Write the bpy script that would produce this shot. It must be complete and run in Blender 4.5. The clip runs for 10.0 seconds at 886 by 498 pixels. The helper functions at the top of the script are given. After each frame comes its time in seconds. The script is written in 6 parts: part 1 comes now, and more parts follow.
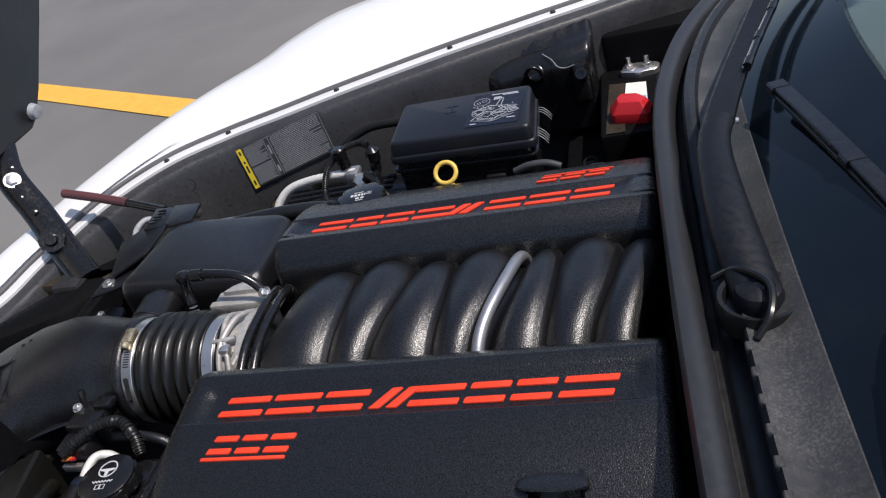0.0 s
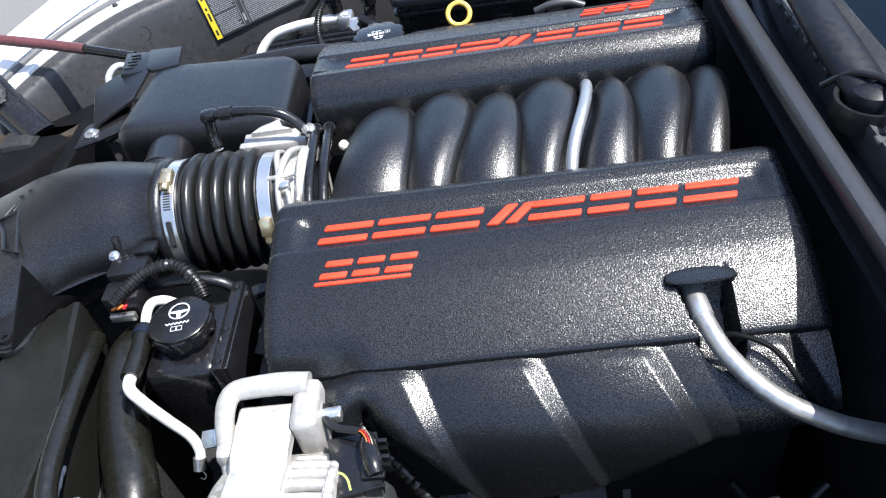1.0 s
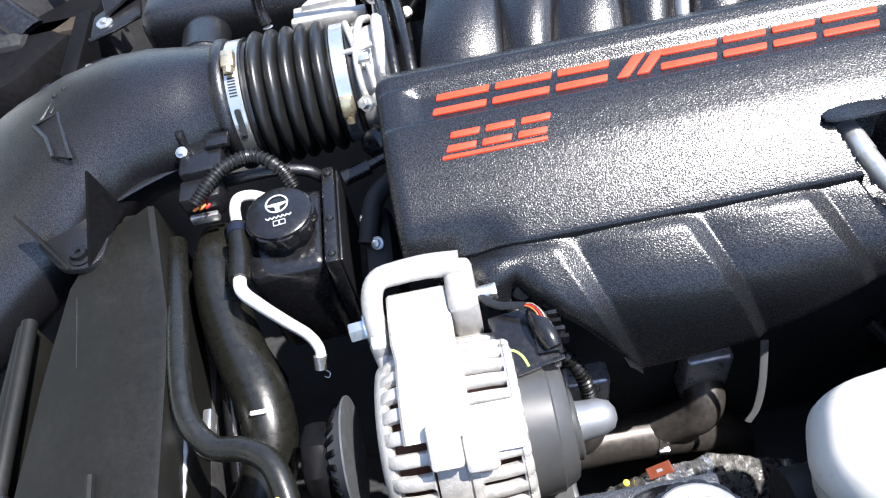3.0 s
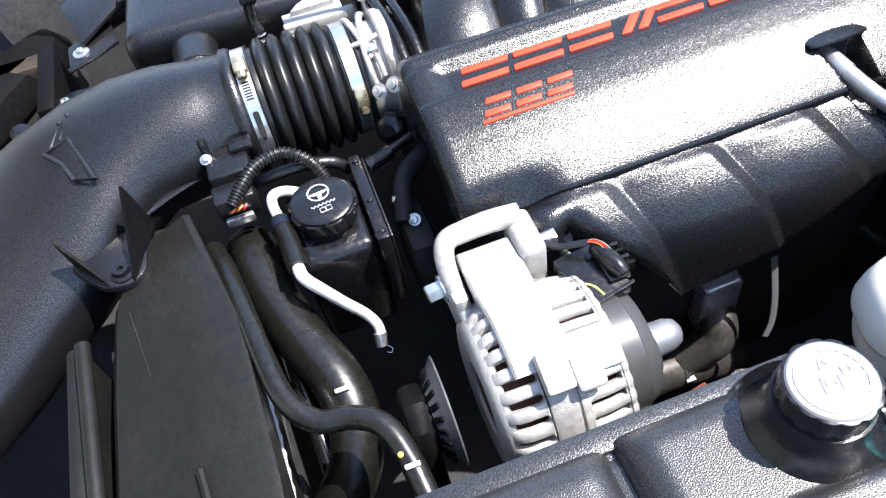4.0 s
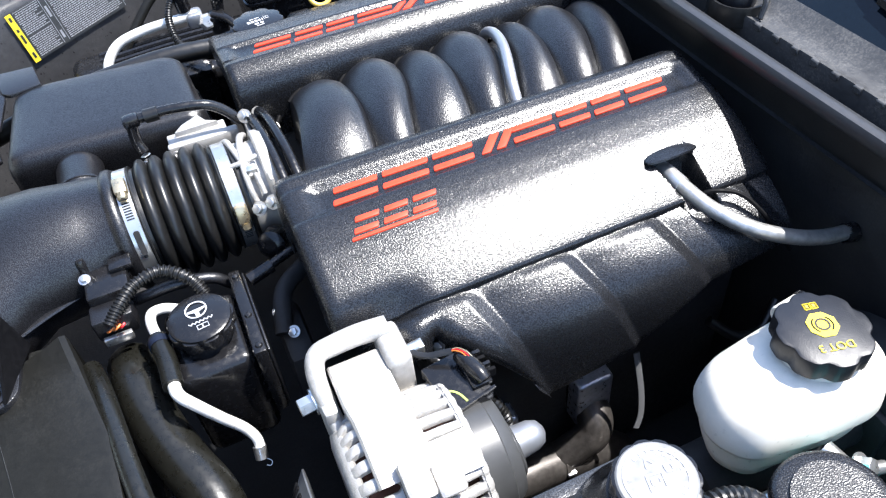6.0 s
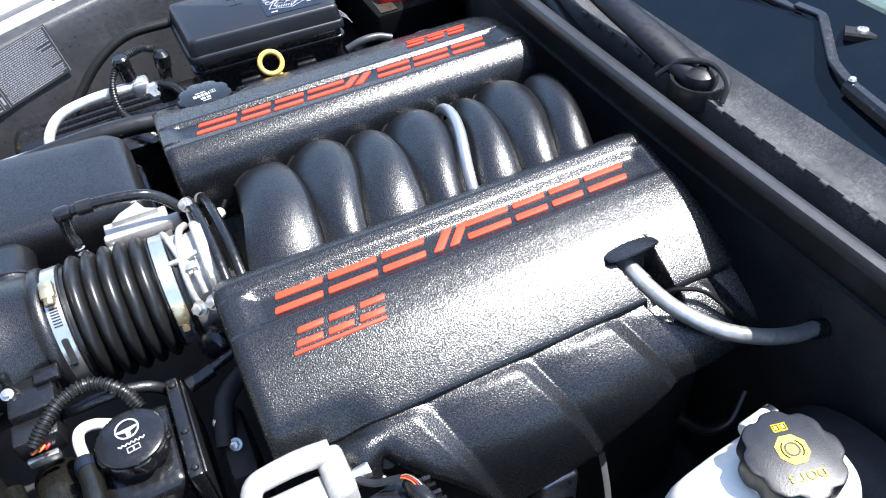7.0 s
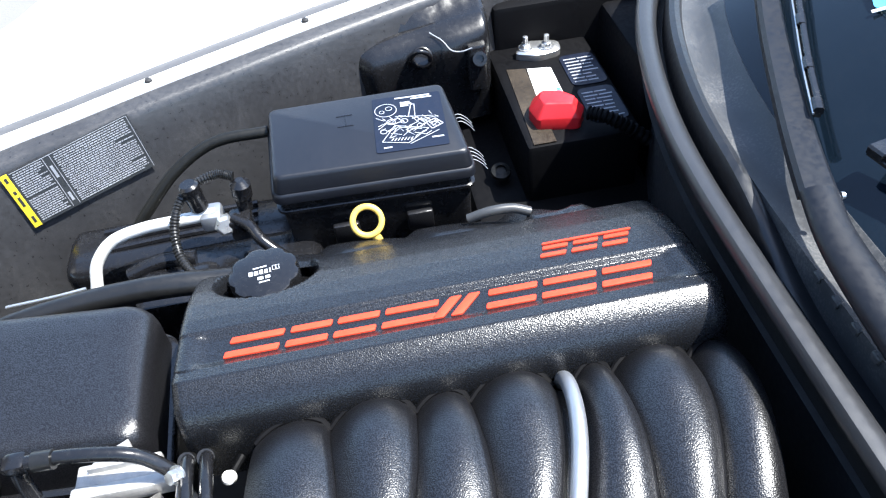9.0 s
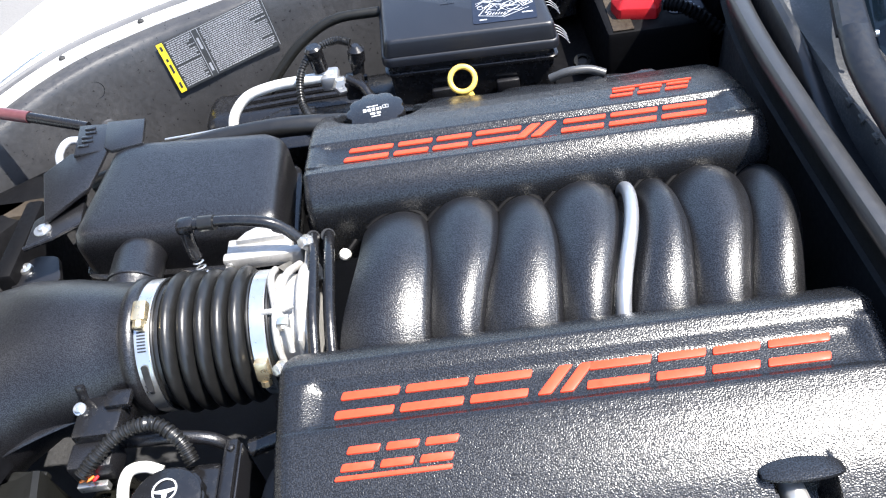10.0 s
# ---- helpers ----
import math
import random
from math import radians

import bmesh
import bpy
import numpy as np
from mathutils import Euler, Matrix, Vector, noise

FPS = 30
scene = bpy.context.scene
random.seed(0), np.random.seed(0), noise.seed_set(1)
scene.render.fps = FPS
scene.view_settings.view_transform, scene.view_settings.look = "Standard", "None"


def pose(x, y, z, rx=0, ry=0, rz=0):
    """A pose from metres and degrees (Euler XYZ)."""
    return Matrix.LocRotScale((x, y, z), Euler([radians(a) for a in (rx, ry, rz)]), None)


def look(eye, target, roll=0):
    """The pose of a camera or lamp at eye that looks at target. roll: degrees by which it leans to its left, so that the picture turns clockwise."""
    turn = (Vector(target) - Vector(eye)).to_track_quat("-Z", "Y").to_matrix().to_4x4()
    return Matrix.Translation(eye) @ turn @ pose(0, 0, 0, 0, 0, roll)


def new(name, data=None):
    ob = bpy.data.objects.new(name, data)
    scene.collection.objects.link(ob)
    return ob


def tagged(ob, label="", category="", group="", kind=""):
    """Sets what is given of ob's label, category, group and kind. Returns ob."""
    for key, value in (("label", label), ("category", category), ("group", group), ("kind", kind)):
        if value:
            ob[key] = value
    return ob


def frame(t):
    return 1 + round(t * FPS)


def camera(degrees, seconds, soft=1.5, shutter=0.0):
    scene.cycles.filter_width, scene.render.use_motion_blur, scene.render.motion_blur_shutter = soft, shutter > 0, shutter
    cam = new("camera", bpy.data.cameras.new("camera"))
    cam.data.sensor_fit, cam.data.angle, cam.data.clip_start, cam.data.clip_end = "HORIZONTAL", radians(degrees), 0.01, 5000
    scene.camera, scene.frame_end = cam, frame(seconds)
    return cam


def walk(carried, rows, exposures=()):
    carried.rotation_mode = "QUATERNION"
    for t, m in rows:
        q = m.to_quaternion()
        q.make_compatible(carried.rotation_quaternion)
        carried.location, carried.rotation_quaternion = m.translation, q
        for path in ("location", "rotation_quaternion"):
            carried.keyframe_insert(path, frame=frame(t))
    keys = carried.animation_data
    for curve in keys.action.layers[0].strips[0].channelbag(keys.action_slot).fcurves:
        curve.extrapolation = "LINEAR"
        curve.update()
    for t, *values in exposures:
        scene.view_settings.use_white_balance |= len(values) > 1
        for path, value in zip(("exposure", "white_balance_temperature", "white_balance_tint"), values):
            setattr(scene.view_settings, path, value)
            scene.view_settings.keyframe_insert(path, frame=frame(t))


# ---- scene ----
cam = camera(60.0, 10.0, soft=1.2)
PATH = [
    (0, (0.25, -0.641, 1.317), (-0.308, 0.939, 0.224), -17.6),
    (0.5, (0.086, -0.689, 1.309), (-0.236, 0.832, 0.051), -12.9),
    (1, (-0.007, -0.702, 1.301), (-0.207, 0.74, -0.07), -11.9),
    (1.5, (-0.052, -0.703, 1.293), (-0.21, 0.669, -0.153), -12.4),
    (2, (-0.083, -0.692, 1.288), (-0.239, 0.621, -0.212), -12.7),
    (2.5, (-0.127, -0.675, 1.275), (-0.273, 0.587, -0.27), -12.5),
    (3, (-0.189, -0.674, 1.276), (-0.257, 0.557, -0.299), -13.6),
    (3.2, (-0.228, -0.677, 1.281), (-0.219, 0.536, -0.309), -13.1),
    (4.3, (-0.35, -0.722, 1.292), (-0.102, 0.512, -0.262), -11.1),
    (4.5, (-0.35, -0.727, 1.297), (-0.08, 0.505, -0.255), -10.2),
    (5, (-0.333, -0.746, 1.307), (0.002, 0.508, -0.214), -8.6),
    (5.5, (-0.309, -0.743, 1.314), (0.083, 0.536, -0.173), -7.7),
    (5.7, (-0.307, -0.742, 1.318), (0.127, 0.556, -0.141), -6.7),
    (6.8, (-0.232, -0.693, 1.348), (0.279, 0.624, -0.068), -6.1),
    (7, (-0.228, -0.668, 1.351), (0.308, 0.65, -0.055), -5.3),
    (7.5, (-0.142, -0.524, 1.356), (0.284, 0.809, -0.073), -6.4),
    (8, (-0.038, -0.357, 1.361), (0.203, 0.994, -0.093), -8.2),
    (8.5, (-0.025, -0.297, 1.341), (0.2, 1.116, -0.057), -5.9),
    (9, (-0.037, -0.294, 1.346), (0.095, 1.121, -0.062), -6.6),
    (9.5, (-0.068, -0.363, 1.349), (-0.075, 1.044, -0.073), -8.7),
    (10, (-0.068, -0.503, 1.339), (-0.156, 0.889, -0.095), -10.1),
]
EXPOSURE = [(0.0, -0.10, 6700, 14), (0.5, 0.74, 6450, 12), (1.0, 1.24, 6300, 10), (1.5, 1.52, 6300, 10), (2.0, 1.57, 6300, 11), (2.5, 1.58, 6350, 12), (5.5, 1.55, 6300, 11), (8.0, 1.62, 6150, 9), (9.0, 1.76, 6150, 8), (10.0, 1.77, 6500, 10)]
walk(cam, [(t, look(eye, target, roll)) for t, eye, target, roll in PATH], EXPOSURE)

# ---- light ----
SUN_WAY = Vector((0.455, -0.09, 0.885)).normalized()
world = bpy.data.worlds.new("sky")
scene.world = world
world.use_nodes = True
wn = world.node_tree.nodes
sky = wn.new("ShaderNodeTexSky")
sky.sky_type, sky.sun_disc = "NISHITA", False
sky.sun_elevation = math.asin(SUN_WAY.z)
sky.sun_rotation = math.atan2(SUN_WAY.x, SUN_WAY.y)
wn["Background"].inputs["Strength"].default_value = 0.15
world.node_tree.links.new(sky.outputs[0], wn["Background"].inputs[0])
sun = new("sun", bpy.data.lights.new("sun", "SUN"))
sun.data.energy, sun.data.angle, sun.data.color = 4.5, radians(0.55), (1.0, 0.96, 0.9)
sun.matrix_world = look(SUN_WAY * 20, (0, 0, 0))


# ---- materials ----
def material(name, colour, rough=0.5, metal=0.0, grain=None, bump=0.0, vary=0.12, dirt=0.0, spec=0.5, coat=0.0,
             rough_vary=0.12, ior=1.5, trans=0.0, dust=(0.30, 0.28, 0.25), blotch=14.0, fine=160.0, sparkle=0.0):
    """A surface with blotches of two sizes, dust and fine relief. grain: its size in metres."""
    m = bpy.data.materials.new(name)
    m.use_nodes = True
    n, l = m.node_tree.nodes, m.node_tree.links
    b = n["Principled BSDF"]
    b.inputs["Metallic"].default_value = metal
    b.inputs["Specular IOR Level"].default_value = spec
    b.inputs["Coat Weight"].default_value = coat
    b.inputs["Coat Roughness"].default_value = 0.05
    b.inputs["IOR"].default_value = ior
    b.inputs["Transmission Weight"].default_value = trans
    tc = n.new("ShaderNodeTexCoord")
    big = n.new("ShaderNodeTexNoise")
    big.inputs["Scale"].default_value, big.inputs["Detail"].default_value = blotch, 5.0
    small = n.new("ShaderNodeTexNoise")
    small.inputs["Scale"].default_value, small.inputs["Detail"].default_value = fine, 4.0
    for t in (big, small):
        l.new(tc.outputs["Object"], t.inputs["Vector"])
    mixv = n.new("ShaderNodeMath")
    mixv.operation = "ADD"
    l.new(big.outputs["Fac"], mixv.inputs[0])
    l.new(small.outputs["Fac"], mixv.inputs[1])
    ramp = n.new("ShaderNodeMapRange")
    ramp.inputs["From Min"].default_value, ramp.inputs["From Max"].default_value = 0.7, 1.3
    ramp.inputs["To Min"].default_value, ramp.inputs["To Max"].default_value = 1 - vary, 1 + vary
    l.new(mixv.outputs[0], ramp.inputs["Value"])
    mul = n.new("ShaderNodeVectorMath")
    mul.operation = "SCALE"
    mul.inputs[0].default_value = colour
    l.new(ramp.outputs[0], mul.inputs["Scale"])
    last = mul.outputs["Vector"]
    if dirt:
        d = n.new("ShaderNodeTexNoise")
        d.inputs["Scale"].default_value, d.inputs["Detail"].default_value = 420.0, 3.0
        l.new(tc.outputs["Object"], d.inputs["Vector"])
        patch = n.new("ShaderNodeMath")
        patch.operation = "MULTIPLY"
        l.new(d.outputs["Fac"], patch.inputs[0])
        l.new(big.outputs["Fac"], patch.inputs[1])
        r2 = n.new("ShaderNodeMapRange")
        r2.inputs["From Min"].default_value, r2.inputs["From Max"].default_value = 0.26, 0.46
        r2.inputs["To Max"].default_value = dirt
        l.new(patch.outputs[0], r2.inputs["Value"])
        mx = n.new("ShaderNodeMix")
        mx.data_type = "RGBA"
        mx.inputs[7].default_value = (*dust, 1)
        l.new(r2.outputs[0], mx.inputs[0])
        l.new(last, mx.inputs[6])
        last = mx.outputs[2]
    l.new(last, b.inputs["Base Color"])
    rr = n.new("ShaderNodeMapRange")
    rr.inputs["From Min"].default_value, rr.inputs["From Max"].default_value = 0.3, 0.7
    rr.inputs["To Min"].default_value, rr.inputs["To Max"].default_value = max(0.02, rough - rough_vary), min(1, rough + rough_vary)
    l.new(small.outputs["Fac"], rr.inputs["Value"])
    l.new(rr.outputs[0], b.inputs["Roughness"])
    if grain:
        g = n.new("ShaderNodeTexNoise")
        g.inputs["Scale"].default_value, g.inputs["Detail"].default_value, g.inputs["Roughness"].default_value = 1 / grain, 0.0 if sparkle else 2.0, 0.8
        l.new(tc.outputs["Object"], g.inputs["Vector"])
        bp = n.new("ShaderNodeBump")
        bp.inputs["Strength"].default_value, bp.inputs["Distance"].default_value = 1.0, bump
        l.new(g.outputs["Fac"], bp.inputs["Height"])
        l.new(bp.outputs[0], b.inputs["Normal"])
        if sparkle:
            # glossy peaks and dull pits of a moulded grain
            sp = n.new("ShaderNodeMapRange")
            sp.inputs["From Min"].default_value, sp.inputs["From Max"].default_value = 0.36, 0.66
            sp.inputs["To Min"].default_value, sp.inputs["To Max"].default_value = spec * (1 - sparkle), spec * (1 + sparkle)
            l.new(g.outputs["Fac"], sp.inputs["Value"])
            l.new(sp.outputs[0], b.inputs["Specular IOR Level"])
    return m


COVER = material("grained_black_plastic", (0.0085, 0.009, 0.0105), 0.27, grain=0.0011, bump=0.00024, vary=0.08, spec=0.55, rough_vary=0.03, fine=700.0, sparkle=0.55)
RUNNER = material("satin_black_plastic", (0.0055, 0.0055, 0.0065), 0.335, grain=0.0011, bump=0.00028, vary=0.08, spec=0.76, rough_vary=0.03, fine=700.0, sparkle=0.42)
DUCT = material("matt_black_plastic", (0.0072, 0.0072, 0.0085), 0.33, grain=0.0010, bump=0.00022, vary=0.10, dirt=0.005, rough_vary=0.03, spec=0.68, fine=700.0, sparkle=0.45)
SHROUD = material("grey_black_plastic", (0.0078, 0.0078, 0.0068), 0.46, grain=0.004, bump=0.00010, vary=0.16, dirt=0.018, rough_vary=0.04, spec=0.28)
LINER = material("dusty_black_liner", (0.035, 0.035, 0.037), 0.38, grain=0.0014, bump=0.00022, vary=0.18, dirt=0.06, spec=0.55)
GLOSSY = material("glossy_black_plastic", (0.008, 0.008, 0.009), 0.22, grain=0.003, bump=0.00006, dirt=0.012)
BOXLID = material("navy_black_plastic", (0.0065, 0.0075, 0.011), 0.40, grain=0.0013, bump=0.00016, dirt=0.006, rough_vary=0.03, spec=0.5)
RUBBER = material("black_rubber", (0.0085, 0.0085, 0.0085), 0.34, grain=0.003, bump=0.00008, vary=0.14, dirt=0.025, rough_vary=0.06)
HOSE = material("olive_black_rubber_hose", (0.0072, 0.0071, 0.0056), 0.30, grain=0.006, bump=0.00012, vary=0.16, dirt=0.015, rough_vary=0.06)
WEATHER = material("weathered_seal_rubber", (0.017, 0.0178, 0.020), 0.42, grain=0.0012, bump=0.0001, vary=0.15, dirt=0.02, rough_vary=0.05, spec=0.6)
COWL = material("dusty_cowl_plastic", (0.042, 0.043, 0.045), 0.5, grain=0.0012, bump=0.00012, vary=0.25, dirt=0.22, spec=0.38)
DARK = material("grimy_dark_metal", (0.024, 0.024, 0.025), 0.6, grain=0.01, bump=0.0004, vary=0.3, dirt=0.04, spec=0.25)
RED = material("red_letter_paint", (0.78, 0.055, 0.022), 0.5, vary=0.08, dirt=0.02, spec=0.28)
REDCAP = material("red_terminal_plastic", (0.52, 0.015, 0.020), 0.40, vary=0.1, dirt=0.05)
ALLOY = material("cast_aluminium", (0.47, 0.455, 0.43), 0.5, metal=0.5, grain=0.0022, bump=0.0004, vary=0.16, dirt=0.14, dust=(0.20, 0.18, 0.15))
MACHINED = material("machined_aluminium", (0.78, 0.77, 0.75), 0.34, metal=0.85, vary=0.03, rough_vary=0.03)
STEEL = material("zinc_steel", (0.66, 0.66, 0.65), 0.30, metal=0.9, vary=0.04, rough_vary=0.03)
CAPDISC = material("pale_cap_print", (0.17, 0.173, 0.178), 0.45, vary=0.15, dirt=0.1)
TANKBLACK = material("fine_grained_tank_plastic", (0.020, 0.0205, 0.022), 0.35, grain=0.0010, bump=0.00022, vary=0.10, spec=0.78, rough_vary=0.04, fine=700.0, dirt=0.01, sparkle=0.5)
STICKERPRINT = material("fine_grey_print", (0.22, 0.23, 0.25), 0.5, vary=0.15)
TRAYBLACK = material("matt_black_paint", (0.0032, 0.0032, 0.0038), 0.6, vary=0.2, spec=0.10, dirt=0.003)
HEADER = material("heat_blued_steel", (0.060, 0.054, 0.050), 0.42, metal=0.6, vary=0.35, rough_vary=0.08, dirt=0.04)
FOIL = material("crumpled_foil", (0.55, 0.54, 0.52), 0.28, metal=0.9, grain=0.012, bump=0.002, vary=0.3)
PORT = material("blued_port_steel", (0.44, 0.46, 0.52), 0.36, metal=0.75, grain=0.02, bump=0.0006, vary=0.3, dirt=0.06)
TAGORANGE = material("faded_orange_card", (0.20, 0.05, 0.025), 0.5, vary=0.1)
SATINZINC = material("satin_zinc_cap", (0.25, 0.26, 0.28), 0.42, metal=0.6, vary=0.06, rough_vary=0.04)
DULLZINC = material("dull_zinc", (0.40, 0.41, 0.43), 0.42, metal=0.8, vary=0.05, rough_vary=0.04)
ENDCAP = material("satin_grey_plastic", (0.045, 0.046, 0.047), 0.36, vary=0.08, rough_vary=0.03)
FANGREY = material("grey_painted_steel", (0.07, 0.073, 0.076), 0.45, vary=0.15, dirt=0.05)
TOWER = material("smooth_moulded_black_plastic", (0.009, 0.009, 0.010), 0.25, grain=0.006, bump=0.00006, vary=0.15, rough_vary=0.05, dirt=0.015)
RIMBLACK = material("soft_black_lip_plastic", (0.008, 0.0085, 0.010), 0.42, grain=0.0014, bump=0.00012, vary=0.15, dirt=0.012, spec=0.5)
WIPERBLACK = material("satin_wiper_paint", (0.006, 0.007, 0.010), 0.46, vary=0.1, dirt=0.01, spec=0.28)
COPPER = material("copper_winding", (0.10, 0.042, 0.026), 0.45, metal=0.4, grain=0.001, bump=0.0004)
PAINT = material("white_car_paint", (0.78, 0.78, 0.775), 0.35, vary=0.03, coat=0.8, rough_vary=0.05, dirt=0.02)
SEALER = material("grey_seam_rubber", (0.10, 0.10, 0.105), 0.6, vary=0.1)
WHITE = material("white_plastic", (0.78, 0.77, 0.72), 0.42, vary=0.06, dirt=0.05)
TUBEWHITE = material("pale_aluminium_tube", (0.80, 0.79, 0.74), 0.38, metal=0.35, grain=0.002, bump=0.0001, vary=0.06, dirt=0.05)
TANKWHITE = material("milky_reservoir_plastic", (0.72, 0.69, 0.61), 0.38, vary=0.05, dirt=0.04)
PRINT = material("white_print", (0.50, 0.51, 0.53), 0.5, vary=0.12)
PALE = material("pale_print", (0.30, 0.31, 0.33), 0.5, vary=0.2)
YELLOW = material("yellow_print", (0.78, 0.58, 0.03), 0.5, vary=0.1, dirt=0.05)
GOLD = material("yellow_plastic", (0.74, 0.50, 0.10), 0.35, vary=0.12, dirt=0.05)
LABELBLACK = material("black_sticker", (0.030, 0.033, 0.036), 0.42, vary=0.1, dirt=0.06)
LABELBLUE = material("navy_sticker", (0.006, 0.009, 0.020), 0.4, vary=0.1, spec=0.3)
ORANGE = material("orange_wire", (0.60, 0.16, 0.03), 0.4)
GREENCHALK = material("green_chalk", (0.35, 0.45, 0.10), 0.8)
CYAN = material("cyan_fluid_tank", (0.10, 0.50, 0.52), 0.3, vary=0.1)
STRUTRED = material("maroon_rod", (0.10, 0.035, 0.04), 0.4, vary=0.2)
RUST = material("brown_radiator_support", (0.032, 0.024, 0.016), 0.6, grain=0.003, bump=0.0003, vary=0.45, dirt=0.05, spec=0.25)
ASPHALT = material("asphalt", (0.145, 0.140, 0.134), 0.85, grain=0.012, bump=0.002, vary=0.20, dirt=0.16, blotch=0.9)
ROADPAINT = material("yellow_road_paint", (0.72, 0.40, 0.05), 0.7, grain=0.01, bump=0.002, vary=0.15, dirt=0.15)
GLASS = material("tinted_windscreen", (0.72, 0.86, 0.82), 0.02, trans=1.0, vary=0.02, rough_vary=0.01)
FRIT = material("black_ceramic_border", (0.003, 0.006, 0.010), 0.07, vary=0.1, dirt=0.010, rough_vary=0.02, spec=0.30)
BRASS = material("yellow_zinc_steel", (0.70, 0.58, 0.38), 0.32, metal=0.9, vary=0.1, dirt=0.03)
CABIN = material("grey_cabin", (0.055, 0.070, 0.075), 0.7, grain=0.002, bump=0.0002)
SKYBLUE = material("blue_sticker", (0.10, 0.42, 0.62), 0.4)


BRAID = material("braided_steel", (0.46, 0.455, 0.44), 0.40, metal=0.8, vary=0.25, rough_vary=0.04)

# ---- mesh tools: a shape is a pair of lists, places and faces ----
BASE = {}


def thing(name, base, label, category, group="", kind=""):
    ob = new(name)
    ob.location = base
    ob.empty_display_size = 0.02
    BASE[ob.name] = Vector(base)
    return tagged(ob, label, category, group, kind)


def mesh_of(name, shape, mat, smooth=40, shift=(0, 0, 0)):
    me = bpy.data.meshes.new(name)
    sx, sy, sz = shift
    me.from_pydata([(v[0] - sx, v[1] - sy, v[2] - sz) for v in shape[0]], [], shape[1])
    bm = bmesh.new()
    bm.from_mesh(me)
    bmesh.ops.recalc_face_normals(bm, faces=bm.faces)
    bm.to_mesh(me)
    bm.free()
    me.materials.append(mat)
    if smooth:
        me.polygons.foreach_set("use_smooth", [True] * len(me.polygons))
        me.set_sharp_from_angle(angle=radians(smooth))
    return me


def part(name, shape, mat, parent, label="", smooth=40):
    """One mesh under a thing or under a part; places are in the world."""
    base = BASE[parent.name]
    ob = new(name, mesh_of(name, shape, mat, smooth, base))
    ob.parent = parent
    BASE[ob.name] = base
    return tagged(ob, label)


def single(name, shape, mat, base, label, category, group="", kind="", smooth=40):
    """A thing that is one mesh."""
    ob = new(name, mesh_of(name, shape, mat, smooth, base))
    ob.location = base
    BASE[ob.name] = Vector(base)
    return tagged(ob, label, category, group, kind)


def join(*shapes):
    V, F = [], []
    for v, f in shapes:
        k = len(V)
        V += [tuple(p) for p in v]
        F += [tuple(i + k for i in q) for q in f]
    return V, F


def moved(shape, m):
    return [tuple(m @ Vector(v)) for v in shape[0]], shape[1]


def grid(rows, around=False, caps=False):
    """Rows of places, joined to a sheet; around: each row is a ring."""
    n = len(rows[0])
    V = [tuple(p) for r in rows for p in r]
    F = []
    for i in range(len(rows) - 1):
        for j in range(n if around else n - 1):
            a, b = i * n + j, i * n + (j + 1) % n
            F.append((a, b, b + n, a + n))
    if caps:
        F.append(tuple(range(n)))
        F.append(tuple(range(len(V) - n, len(V))))
    return V, F


def spline(points, steps=8):
    """Places on a smooth line through the points."""
    P = [Vector(p) for p in points]
    P = [P[0] * 2 - P[1]] + P + [P[-1] * 2 - P[-2]]
    out = []
    for i in range(1, len(P) - 2):
        a, b, c, d = P[i - 1], P[i], P[i + 1], P[i + 2]
        for k in range(steps):
            t = k / steps
            out.append(0.5 * (2 * b + (c - a) * t + (2 * a - 5 * b + 4 * c - d) * t * t + (3 * b - a - 3 * c + d) * t ** 3))
    out.append(P[-2].copy())
    return out


def sweep(path, radius, seg=14, caps=True, squash=1.0):
    """A tube along places; radius: a number, or a function of the way from 0 to 1 along it."""
    rows = []
    side = Vector((0, 0, 1))
    n = len(path)
    for i, p in enumerate(path):
        d = (path[min(i + 1, n - 1)] - path[max(i - 1, 0)]).normalized()
        side = side - d * side.dot(d)
        if side.length < 1e-4:
            side = Vector((1, 0, 0)) - d * d.x
        side.normalize()
        other = d.cross(side)
        r = radius(i / (n - 1)) if callable(radius) else radius
        rows.append([p + side * (math.cos(2 * math.pi * k / seg) * r * squash) + other * (math.sin(2 * math.pi * k / seg) * r) for k in range(seg)])
    return grid(rows, True, caps)


def strap(path, width, thick, corner=0.25):
    """A flat bar along places, lying level; width: a number or a function of the way."""
    rows = []
    n = len(path)
    for i, p in enumerate(path):
        d = (path[min(i + 1, n - 1)] - path[max(i - 1, 0)]).normalized()
        s = d.cross(Vector((0, 0, 1))).normalized()
        u = s.cross(d)
        w = (width(i / (n - 1)) if callable(width) else width) / 2
        h = thick / 2
        c = corner * thick
        rows.append([p + s * a + u * b for a, b in ((-w, -h), (-w, h - c), (-w + c, h), (w - c, h), (w, h - c), (w, -h))])
    return grid(rows, True, True)


def hose(points, r, seg=14, steps=8):
    return sweep(spline(points, steps), r, seg)


def ribbed(points, r, pitch, seg=12):
    """A corrugated sleeve."""
    p = spline(points, 30)
    length = sum((p[i + 1] - p[i]).length for i in range(len(p) - 1))
    turns = max(3, round(length / pitch))
    fine = spline([tuple(p[round(i * (len(p) - 1) / (turns * 4))]) for i in range(turns * 4 + 1)], 1)
    return sweep(fine, lambda t: r * (1.0 if round(t * turns * 4) % 4 < 2 else 0.78), seg)


def axis_matrix(centre, way):
    """A frame at centre whose z points the given way."""
    return Matrix.Translation(centre) @ Vector(way).to_track_quat("Z", "Y").to_matrix().to_4x4()


